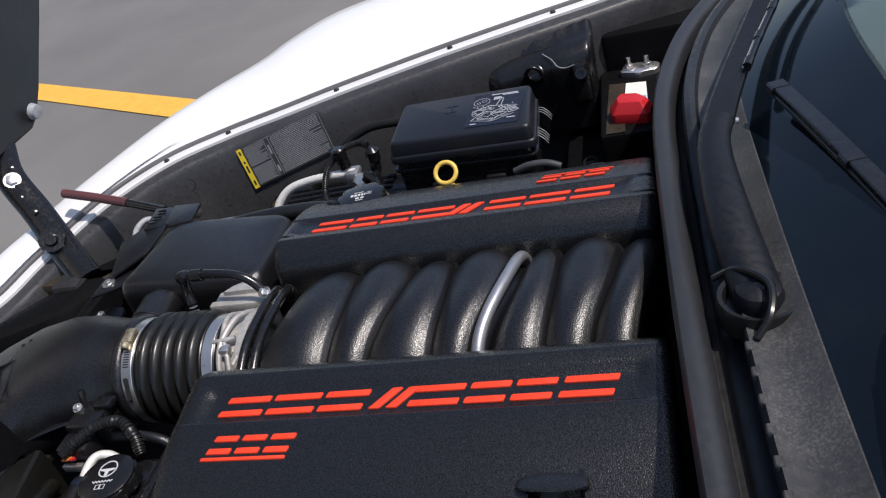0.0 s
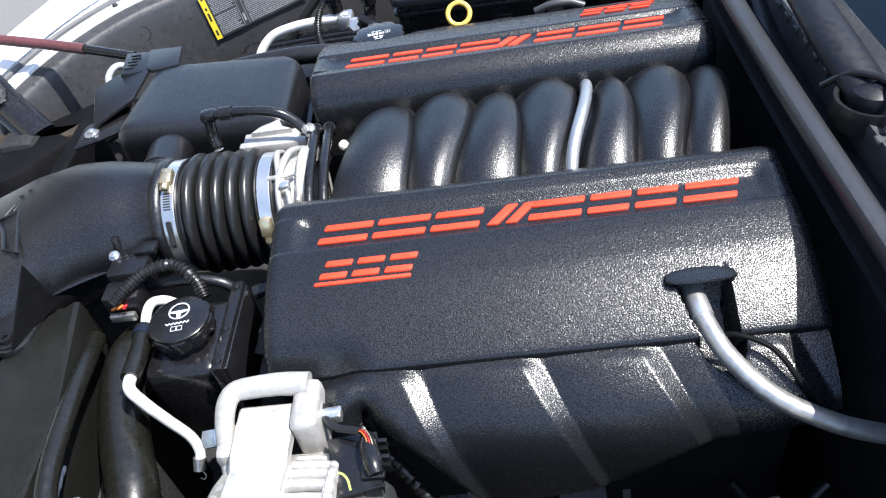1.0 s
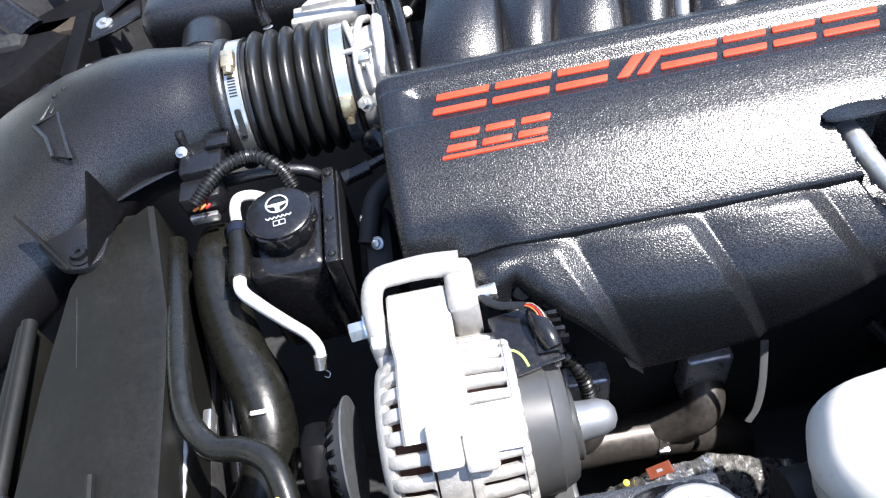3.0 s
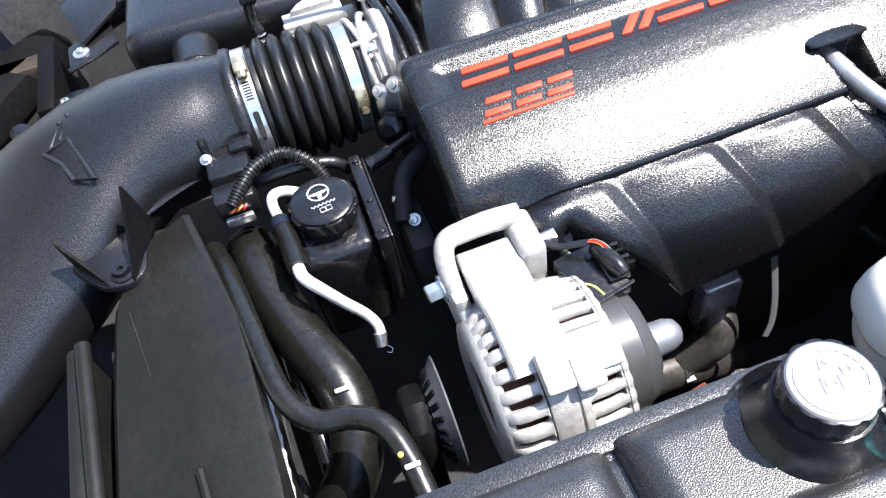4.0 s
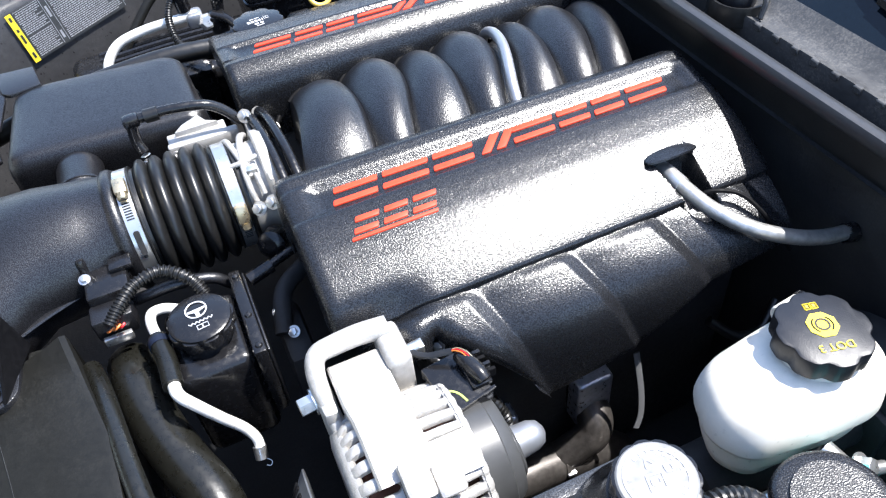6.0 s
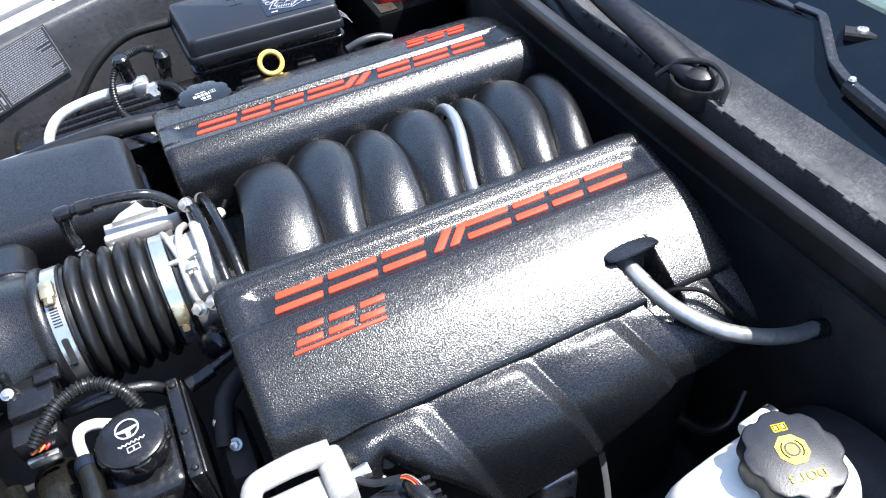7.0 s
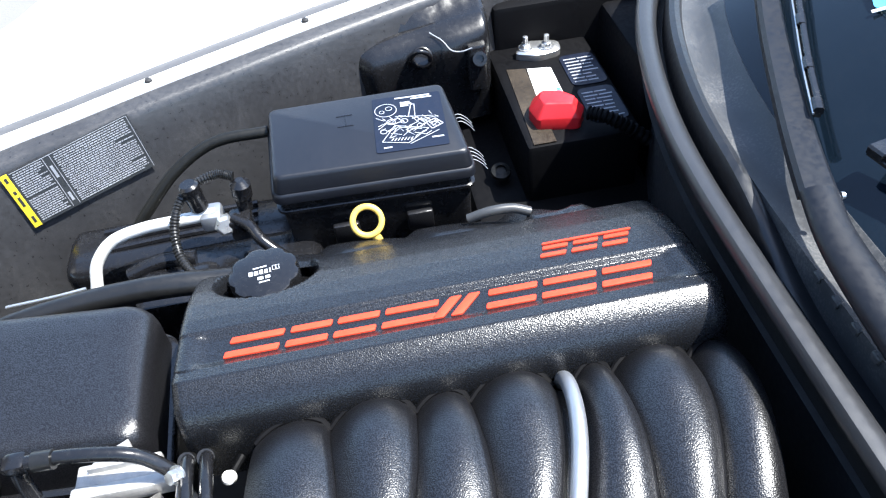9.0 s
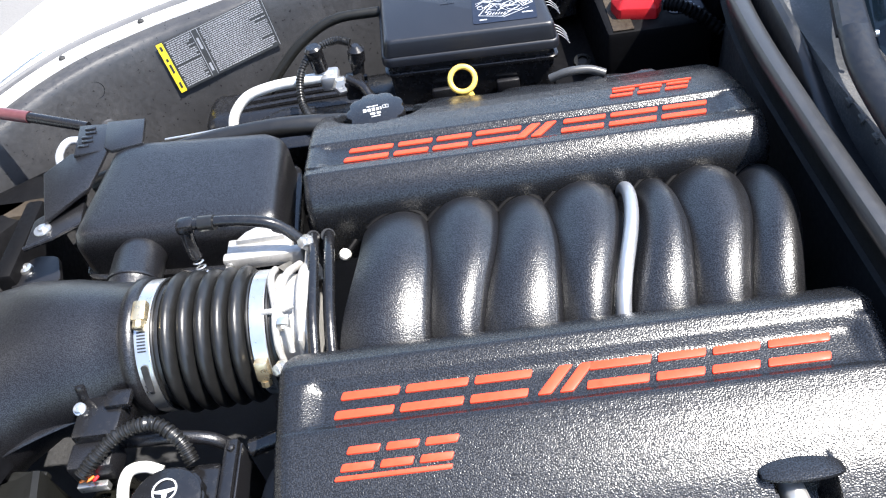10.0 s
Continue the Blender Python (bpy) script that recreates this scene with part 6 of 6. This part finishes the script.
def ring(cx, cy, r, n=20):
    return [(cx + r * math.cos(2 * math.pi * k / n), cy + r * math.sin(2 * math.pi * k / n)) for k in range(n + 1)]


part("drawing_ring", join(stroke(ring(-0.027, 0.028, 0.0135), 0.0007), stroke(ring(-0.023, 0.031, 0.004)), stroke(ring(-0.032, 0.025, 0.003))), PRINT, lb)
part("drawing_box", join(stroke([(-0.035, -0.036), (-0.018, -0.006), (0.022, -0.020), (-0.004, -0.044), (-0.035, -0.036)], 0.0007), stroke([(-0.026, -0.030), (-0.015, -0.010), (0.014, -0.020)])), PRINT, lb)
for k in range(8):
    part("drawing_slot", stroke([(-0.024 + 0.0038 * k, -0.036 - 0.0004 * k), (-0.021 + 0.0038 * k, -0.031 - 0.0004 * k)], 0.0010), PRINT, lb)
part("drawing_tower", join(stroke([(0.000, 0.010), (0.005, 0.034), (0.009, 0.034), (0.008, 0.008), (0.020, -0.010)], 0.0009), stroke([(0.003, 0.010), (0.010, -0.004), (0.018, -0.014)])), PRINT, lb)
part("drawing_bracket", join(stroke([(0.020, -0.008), (0.032, -0.002), (0.040, -0.014), (0.026, -0.022), (0.020, -0.008)], 0.0011), stroke([(0.024, -0.010), (0.034, -0.008)], 0.0016)), PRINT, lb)
for a, b in (((-0.016, 0.012), (0.030, 0.004)), ((-0.016, 0.008), (-0.038, -0.004)), ((-0.040, 0.014), (-0.030, 0.006)), ((-0.038, -0.010), (-0.026, 0.002)), ((0.010, 0.000), (0.036, 0.002)), ((-0.002, -0.046), (0.034, -0.026)), ((-0.012, 0.014), (0.000, 0.008))):
    part("drawing_line", stroke([a, b], 0.0006), PRINT, lb)
for cx, cy, r in ((-0.022, 0.002, 0.0055), (-0.006, 0.001, 0.0045), (-0.032, -0.016, 0.004), (0.012, -0.012, 0.0035)):
    part("drawing_ring", stroke(ring(cx, cy, r, 12), 0.0007), PRINT, lb)
for x0, x1, y0 in ((-0.014, 0.030, 0.050), (0.006, 0.032, 0.0455), (-0.008, 0.004, 0.039), (-0.008, 0.006, 0.0355), (-0.008, 0.002, 0.032), (0.024, 0.038, -0.040), (-0.034, -0.024, -0.049)):
    part("printed_bar", plate([(x0, y0), (x1, y0), (x1, y0 + 0.0022), (x0, y0 + 0.0022)], 0.0007, 0.0011, 0, LAB), PRINT, lb)
rng = random.Random(21)
for k in range(46):
    cx, cy = rng.uniform(-0.034, 0.034), rng.uniform(-0.030, 0.012)
    a, r = rng.choice((0.5, 0.62, -0.55, 2.2)) + rng.uniform(-0.25, 0.25), rng.uniform(0.003, 0.008)
    part("drawing_line", stroke([(cx - r * math.cos(a), cy - r * math.sin(a)), (cx + r * math.cos(a), cy + r * math.sin(a))], rng.uniform(0.0004, 0.0009)), PRINT, lb)
part("moulded_mark", join(*[moved(plate(o, 0.8028, 0.8036, 0), Matrix.Identity(4)) for o in ([(-0.075, 0.49), (-0.055, 0.49), (-0.055, 0.491), (-0.075, 0.491)], [(-0.075, 0.512), (-0.055, 0.512), (-0.055, 0.513), (-0.075, 0.513)], [(-0.065, 0.49), (-0.064, 0.49), (-0.064, 0.513), (-0.065, 0.513)])]), GLOSSY, fb)

# lines and fittings in front of the fuse box
ac = thing("air_conditioning_line", (-0.33, 0.42, 0.70), "bare aluminium air conditioning line with service fittings", "pipe")
part("tube", hose([(-0.395, 0.385, 0.68), (-0.392, 0.400, 0.700), (-0.385, 0.415, 0.722), (-0.362, 0.428, 0.740), (-0.325, 0.432, 0.748), (-0.285, 0.430, 0.752), (-0.235, 0.432, 0.752)], 0.0074, 14), TUBEWHITE, ac)
part("block", join(box((-0.254, 0.418, 0.735), (-0.228, 0.448, 0.758), 0.005), revolve([(0.004, 0), (0.0085, 0), (0.0085, 0.010), (0.007, 0.012), (0.004, 0.012)], (-0.252, 0.436, 0.756), (-0.1, 0, 1), 16)), DULLZINC, ac, "bright metal valve block")
part("valve", revolve([(0.006, 0), (0.011, 0.0), (0.011, 0.018), (0.012, 0.02), (0.012, 0.034), (0.009, 0.037), (0.0005, 0.037)], (-0.252, 0.436, 0.762), (-0.1, 0, 1), 20), GLOSSY, ac, "black capped service valve")
part("valve", revolve([(0.006, 0), (0.009, 0.0), (0.010, 0.02), (0.012, 0.022), (0.012, 0.040), (0.005, 0.046), (0.0005, 0.046)], (-0.202, 0.440, 0.745), (0.1, -0.05, 1), 20), GLOSSY, ac, "black capped service valve")
part("switch", join(hose([(-0.215, 0.420, 0.75), (-0.196, 0.405, 0.745), (-0.182, 0.385, 0.735), (-0.15, 0.365, 0.71)], 0.007, 12), box((-0.222, 0.41, 0.72), (-0.195, 0.44, 0.75), 0.004)), GLOSSY, ac)
part("stem", revolve([(0.003, 0), (0.0075, 0), (0.0075, 0.012), (0.003, 0.012)], (-0.204, 0.440, 0.738), (0.1, -0.05, 1), 16), DULLZINC, ac)
part("fitting", revolve([(0.004, 0), (0.013, 0), (0.013, 0.012), (0.009, 0.016), (0.004, 0.016)], (-0.228, 0.425, 0.74), (0.2, -0.9, 0.4), 6), STEEL, ac)
single("switch_loom", ribbed([(-0.205, 0.445, 0.792), (-0.225, 0.450, 0.795), (-0.258, 0.440, 0.788), (-0.278, 0.415, 0.768), (-0.278, 0.38, 0.745), (-0.258, 0.345, 0.735), (-0.235, 0.325, 0.735)], 0.0058, 0.0036), RUBBER, (-0.27, 0.4, 0.74), "thin black corrugated loom looping past the valves", "conduit")
single("wiring_tube", hose([(-0.36, 0.50, 0.690), (-0.335, 0.51, 0.715), (-0.29, 0.53, 0.752), (-0.235, 0.545, 0.775), (-0.165, 0.545, 0.778)], 0.0075, 12), SHROUD, (-0.25, 0.53, 0.75), "dull black tube rising to the fuse box", "hose")
single("heater_pipe", hose([(-0.56, 0.30, 0.72), (-0.50, 0.305, 0.735), (-0.44, 0.312, 0.748), (-0.36, 0.318, 0.755), (-0.28, 0.318, 0.757), (-0.20, 0.315, 0.75)], 0.0135, 14), RUBBER, (-0.36, 0.31, 0.74), "black rubber hose behind the air box", "hose")
single("hood_release_rod", hose([(-0.46, 0.335, 0.752), (-0.41, 0.338, 0.752), (-0.375, 0.342, 0.752)], 0.0020, 8), STEEL, (-0.4, 0.34, 0.75), "thin bright rod behind the air box", "rod")
rail = thing("frame_rail", (-0.3, 0.45, 0.6), "black frame rail beside the fuse box", "frame rail")
part("rail", box((-0.45, 0.44, 0.60), (-0.10, 0.53, 0.690), 0.02, 3), GLOSSY, rail)
part("bracket", box((-0.34, 0.36, 0.60), (-0.12, 0.45, 0.70), 0.02, 3), GLOSSY, rail)
for k in range(3):
    part("rib", hose([(-0.40, 0.470 + 0.018 * k, 0.690), (-0.30, 0.474 + 0.018 * k, 0.692), (-0.20, 0.476 + 0.018 * k, 0.691)], 0.005, 8), GLOSSY, rail)
single("compressor", join(box((-0.34, 0.33, 0.58), (-0.24, 0.40, 0.715), 0.015), hose([(-0.35, 0.40, 0.705), (-0.31, 0.405, 0.715), (-0.27, 0.405, 0.712)], 0.010, 10), hose([(-0.35, 0.385, 0.69), (-0.31, 0.388, 0.698), (-0.27, 0.388, 0.695)], 0.010, 10)), GLOSSY, (-0.3, 0.36, 0.6), "dark air conditioning compressor with pipes", "compressor")
single("metal_sleeve", hose([(0.052, 0.322, 0.772), (0.075, 0.318, 0.781), (0.100, 0.317, 0.781), (0.120, 0.313, 0.775)], 0.0055, 10), ENDCAP, (0.08, 0.318, 0.77), "short grey metal sleeve behind the engine cover", "sleeve")

# printed sticker on the inner fender
SA, SB, SC = Vector((-0.512, 0.560, 0.768)), Vector((-0.500, 0.550, 0.688)), Vector((-0.346, 0.610, 0.799))
SU, SV = (SC - SA), (SB - SA)
SN = SU.cross(SV).normalized()
if SN.y > 0:
    SN = -SN


def on_sticker(u0, u1, v0, v1, lift):
    """A thin bar on the sticker; u along, v down."""
    V = []
    for k in (lift - 0.0006, lift):
        V += [tuple(SA + SU * u + SV * v + SN * k) for u, v in ((u0, v0), (u1, v0), (u1, v1), (u0, v1))]
    return V, [(0, 1, 2, 3), (4, 5, 6, 7), (0, 1, 5, 4), (1, 2, 6, 5), (2, 3, 7, 6), (3, 0, 4, 7)]


stk = thing("warning_label", tuple(SA), "black warning sticker with a yellow end on the inner fender", "label")
part("sheet", on_sticker(0, 1, 0, 1, 0.004), LABELBLACK, stk, smooth=0)
part("yellow_band", on_sticker(-0.002, 0.055, -0.005, 1.005, 0.0046), YELLOW, stk, "yellow end band", smooth=0)
for v0, v1 in ((0.05, 0.14), (0.3, 0.36), (0.42, 0.6), (0.8, 0.92)):
    part("printed_bar", on_sticker(0.018, 0.038, v0, v1, 0.005), LABELBLACK, stk, smooth=0)
rng = random.Random(3)
for u0, u1 in ((0.075, 0.305), (0.395, 0.965)):
    rows_n = 24
    for k in range(rows_n):
        v0 = 0.05 + 0.92 * k / rows_n
        if u0 < 0.3 and v0 > 0.50 and v0 < 0.54:
            continue
        end = u1 - (rng.random() ** 12) * (u1 - u0) * 0.4
        u = u0 + (0.012 if k % 6 == 0 else 0)
        words = []
        while u < end:
            w = min(rng.uniform(0.008, 0.032), end - u)
            words.append(on_sticker(u, u + w, v0, v0 + 0.017, 0.0046))
            u += w + 0.0055
        part("printed_bar", join(*words), PALE, stk, smooth=0)
for u0 in (0.318, 0.372):
    part("printed_rule", on_sticker(u0, u0 + 0.004, 0.03, 0.97, 0.0046), PALE, stk, smooth=0)
part("printed_rule", on_sticker(0.07, 0.98, 0.018, 0.026, 0.0046), PALE, stk, smooth=0)
part("printed_rule", on_sticker(0.985, 0.989, 0.018, 0.99, 0.0046), PALE, stk, smooth=0)
for v0, v1 in ((0.2, 0.42), (0.72, 0.88)):
    part("printed_bar", on_sticker(0.336, 0.356, v0, v1, 0.0046), PALE, stk, smooth=0)
single("grommet", revolve([(0.004, -0.001), (0.010, 0.0), (0.013, 0.003), (0.014, 0.0), (0.015, -0.003)], (-0.607, 0.507, 0.738), (0.45, -0.85, 0.2), 24), GLOSSY, (-0.607, 0.507, 0.738), "round black grommet in the inner fender", "grommet")
single("liner_boss", revolve([(0.0005, 0.010), (0.008, 0.0095), (0.015, 0.007), (0.021, 0.001), (0.026, -0.012)], (-0.617, 0.503, 0.690), (0.2, -0.6, 0.75), 28), LINER, (-0.617, 0.503, 0.69), "moulded black boss on the inner fender", "boss")

# ---- battery corner ----
tw = thing("shock_tower", (0.06, 0.70, 0.66), "black plastic shock tower cover with studs", "shock tower")
TOWER_RIDGE = [(-0.064, 0.7155, 0.768), (-0.054, 0.713, 0.772), (-0.02, 0.715, 0.779), (0.016, 0.718, 0.785), (0.068, 0.723, 0.790), (0.12, 0.726, 0.796), (0.150, 0.727, 0.799), (0.156, 0.731, 0.798)]
rows = []
for i, p in enumerate(spline(TOWER_RIDGE, 6)):
    q = min(EDGE_LINE, key=lambda e: abs(e.x - p.x))
    k = smoothstep(-0.064, -0.01, p.x)
    swell = 0.010 * math.exp(-((p.x - 0.105) / 0.045) ** 2)
    rows.append([(p.x, q.y - 0.016, q.z - 0.013), (p.x, (p.y + q.y) / 2 - 0.008, (p.z + q.z) / 2 - 0.008), (p.x, p.y + 0.006, p.z - 0.0005), (p.x, p.y, p.z), (p.x, p.y - 0.005, p.z - 0.002),
                 (p.x, p.y - (0.018 + swell) * k, p.z - 0.008), (p.x, p.y - (0.028 + swell) * k, p.z - 0.020), (p.x, p.y - (0.032 + swell) * k, p.z - 0.038),
                 (p.x, p.y - 0.033 * k, p.z - 0.075), (p.x, p.y - 0.033 * k, p.z - 0.16)])
last = rows[-1]
for d in ((0.004, 0.006), (0.006, 0.018), (0.006, 0.07)):
    rows.append([(x + d[0], y + d[1], z - 0.002) for x, y, z in last])
part("shell", grid(rows), TOWER, tw, "glossy moulded tower shell", smooth=50)
part("stud_plate", lid([(0.122, 0.676), (0.150, 0.676), (0.150, 0.700), (0.122, 0.700)], [(0.0, 0.700), (0.0, 0.768), (0.002, 0.771)], 0.006), TOWER, tw, "raised plate round the stud", smooth=45)
part("stud", revolve([(0.0035, 0.006), (0.006, 0.006), (0.006, 0.010), (0.0105, 0.010), (0.0115, 0.003), (0.0125, 0.0)], (0.137, 0.676, 0.752), (0.05, -0.9, 0.45), 20), TOWER, tw)
part("plug_ring", revolve([(0.006, 0.001), (0.011, 0.001), (0.013, 0.004), (0.015, 0.003), (0.016, -0.002)], (0.056, 0.684, 0.764), (0.0, -0.8, 0.6), 24), TOWER, tw, "round black plug")
part("loop", hose([(0.034, 0.692, 0.752), (0.040, 0.680, 0.770), (0.052, 0.674, 0.780), (0.066, 0.676, 0.770), (0.066, 0.684, 0.748)], 0.0035, 10), TOWER, tw, "glossy black loop of cable")
part("wire", hose([(0.072, 0.704, 0.790), (0.088, 0.690, 0.782), (0.098, 0.678, 0.772), (0.112, 0.676, 0.768), (0.128, 0.674, 0.772)], 0.0009, 8), PALE, tw, "thin grey wire")
bat = thing("battery", (0.25, 0.62, 0.52), "black battery with stickers and a red terminal cover", "battery")
part("case", box((0.165, 0.500, 0.50), (0.325, 0.775, 0.712), 0.008), TRAYBLACK, bat)
wl = part("paper_label", plate([(0.205, 0.575), (0.246, 0.570), (0.247, 0.682), (0.212, 0.688)], 0.712, 0.7135, 0), WHITE, bat, "white paper label", smooth=0)
part("tint", plate([(0.238, 0.585), (0.245, 0.584), (0.245, 0.625), (0.240, 0.626)], 0.7135, 0.7142, 0), SKYBLUE, wl, smooth=0)
part("brown_label", plate([(0.175, 0.505), (0.206, 0.505), (0.210, 0.690), (0.182, 0.695)], 0.712, 0.7132, 0), RUST, bat, "faded brown sticker", smooth=0)
for cy in (0.665, 0.572):
    lb2 = part("sticker", plate(rounded([(0.265, cy - 0.042), (0.318, cy - 0.042), (0.318, cy + 0.042), (0.265, cy + 0.042)], 0.012), 0.712, 0.7135, 0), LABELBLUE, bat, "navy sticker with fine white print", smooth=0)
    rng = random.Random(int(cy * 1000))
    for k in range(8):
        y0 = cy - 0.034 + 0.0088 * k
        x0 = 0.270
        while x0 < 0.300:
            w = rng.uniform(0.012, 0.024)
            part("printed_bar", plate([(x0, y0), (x0 + w, y0), (x0 + w, y0 + 0.0026), (x0, y0 + 0.0026)], 0.7135, 0.7141, 0), PALE, lb2, smooth=0)
            x0 += w + 0.0022
RC = [(0.183, 0.566), (0.196, 0.590), (0.238, 0.584), (0.258, 0.550), (0.244, 0.524), (0.188, 0.536)]
part("terminal_cover", lid(RC, [(0.0, 0.712), (0.0, 0.728), (0.0015, 0.7305), (0.014, 0.746), (0.017, 0.747)], 0.005), REDCAP, bat, "folded red terminal cover", smooth=25)
part("cable", ribbed([(0.255, 0.525, 0.735), (0.275, 0.510, 0.735), (0.30, 0.500, 0.722), (0.33, 0.49, 0.70)], 0.010, 0.007), TRAYBLACK, bat, "black battery cable")
neg = part("terminal_clamp", lid([(0.200, 0.720), (0.235, 0.705), (0.272, 0.712), (0.275, 0.740), (0.225, 0.752)], [(0.0, 0.712), (0.0, 0.722), (0.003, 0.724)], 0.01), STEEL, bat, "zinc terminal clamp with two studs")
for q in ((0.220, 0.728), (0.252, 0.724)):
    part("stud", join(revolve([(0.004, 0), (0.004, 0.022), (0.0005, 0.023)], (*q, 0.722), (0, 0, 1), 12), bolt((*q, 0.725), (0, 0, 1), 0.008, 0.007)), STEEL, neg)
single("floor_nut", revolve([(0.004, 0.004), (0.008, 0.004), (0.008, 0.008), (0.014, 0.006), (0.015, 0.0)], (0.139, 0.557, 0.632), (0, -0.3, 1), 20), SHROUD, (0.139, 0.557, 0.63), "dull round fastener beside the fuse box", "fastener")
tray = thing("battery_tray", (0.2, 0.6, 0.5), "dark tray under the battery", "battery tray")
part("base", box((0.09, 0.44, 0.50), (0.345, 0.80, 0.617), 0.01), TRAYBLACK, tray)
part("lip", box((0.09, 0.44, 0.617), (0.345, 0.448, 0.632), 0.002), TRAYBLACK, tray)

single("wall_corner", join(box((0.345, 0.56, 0.50), (0.62, 1.02, 0.765), 0.01), box((0.176, 0.755, 0.40), (0.62, 1.02, 0.782), 0.01)), TRAYBLACK, (0.45, 0.8, 0.5), "matt black corner panel behind the battery", "inner panel", kind="structure")

# ---- front corner: hood, hinge and strut ----
hood = thing("open_hood", (-1.1, 0.3, 0.9), "dark underside of the raised front hinged hood", "hood")
HOODLINE = [(-1.2, 0.870), (0.50, 0.870), (0.60, 0.872), (0.635, 0.885), (0.69, 0.922), (0.762, 0.972), (0.835, 1.022), (0.92, 1.08), (1.0, 1.14), (1.06, 1.25), (1.06, 1.9), (-1.2, 1.9)]


def hood_sheet(x0, x1, grow):
    shape = plate([(y + grow * (1 if y > 0 else -1), z - grow * (1 if z < 0.9 else 0)) for y, z in HOODLINE], 0, x1 - x0, 0.004)
    return [(x0 + c - max(0, b - 0.87) * 0.35, a, b) for a, b, c in shape[0]], shape[1]


part("inner_panel", hood_sheet(-0.98, -0.95, 0.0), RIMBLACK, hood)
part("skin", hood_sheet(-0.998, -0.984, 0.012), PAINT, hood, "white outer skin")
part("bumper_stop", revolve([(0.0005, 0.014), (0.014, 0.012), (0.017, 0.0)], (-0.948, 0.62, 0.90), (1, 0, -0.2), 20), PALE, hood, "round grey stop")
hg = part("hinge_arm", sweep(spline([(-0.97, 0.52, 0.872), (-0.93, 0.462, 0.835), (-0.87, 0.415, 0.780), (-0.80, 0.355, 0.725), (-0.74, 0.305, 0.690)], 8), 0.027, 12, squash=0.4), GLOSSY, hood, "black steel hinge arm")
part("pivot", revolve([(0.0005, 0.018), (0.010, 0.018), (0.012, 0.012), (0.022, 0.012), (0.024, 0.0)], (-0.815, 0.355, 0.745), (0.5, -0.6, 0.6), 20), GLOSSY, hg)
part("bolt", bolt((-0.915, 0.448, 0.835), (0.5, -0.5, 0.7), 0.011, 0.006), STEEL, hg)
for q in ((-0.925, 0.472, 0.850), (-0.895, 0.425, 0.808), (-0.862, 0.402, 0.786)):
    part("rivet", revolve([(0.0005, 0.003), (0.005, 0.002), (0.006, 0.0)], q, (0.5, -0.5, 0.7), 12), GLOSSY, hg)
part("base", box((-0.80, 0.27, 0.62), (-0.74, 0.33, 0.70), 0.012), DARK, hg)
gs = thing("gas_strut", (-0.62, 0.36, 0.76), "maroon and black gas strut beside the bracket", "gas strut")
part("tube", hose([(-0.80, 0.425, 0.802), (-0.72, 0.405, 0.793), (-0.645, 0.383, 0.785)], 0.0085, 12), STRUTRED, gs)
part("rod", hose([(-0.645, 0.383, 0.785), (-0.56, 0.355, 0.775)], 0.0072, 12), GLOSSY, gs)
rs = thing("radiator_support", (-0.75, 0.2, 0.60), "brown dusty radiator support beam", "support beam")
part("beam", box((-0.90, 0.295, 0.655), (-0.650, 0.330, 0.690), 0.006), RUST, rs)
part("post", box((-0.655, 0.150, 0.50), (-0.630, 0.290, 0.718), 0.006), TRAYBLACK, rs)
part("clip", revolve([(0.006, 0), (0.013, 0.001), (0.014, 0.006), (0.008, 0.008), (0.0005, 0.008)], (-0.70, 0.19, 0.665), (0.1, -0.2, 1), 20), GLOSSY, rs)
part("lower_beam", box((-0.98, 0.09, 0.55), (-0.66, 0.22, 0.60), 0.01), RUST, rs)
lh = thing("lamp_housing", (-0.75, 0.38, 0.6), "black lamp housing behind the strut", "lamp housing")
LH = [(-0.94, 0.10), (-0.74, 0.20), (-0.63, 0.36), (-0.65, 0.42), (-0.76, 0.36)]
part("shell", lid(LH, [(0.0, 0.60), (0.004, 0.650)], 0.03), DARK, lh)
part("lid", lid(LH, [(-0.004, 0.650), (-0.004, 0.656), (0.015, 0.683), (0.05, 0.690)], 0.03), TRAYBLACK, lh)
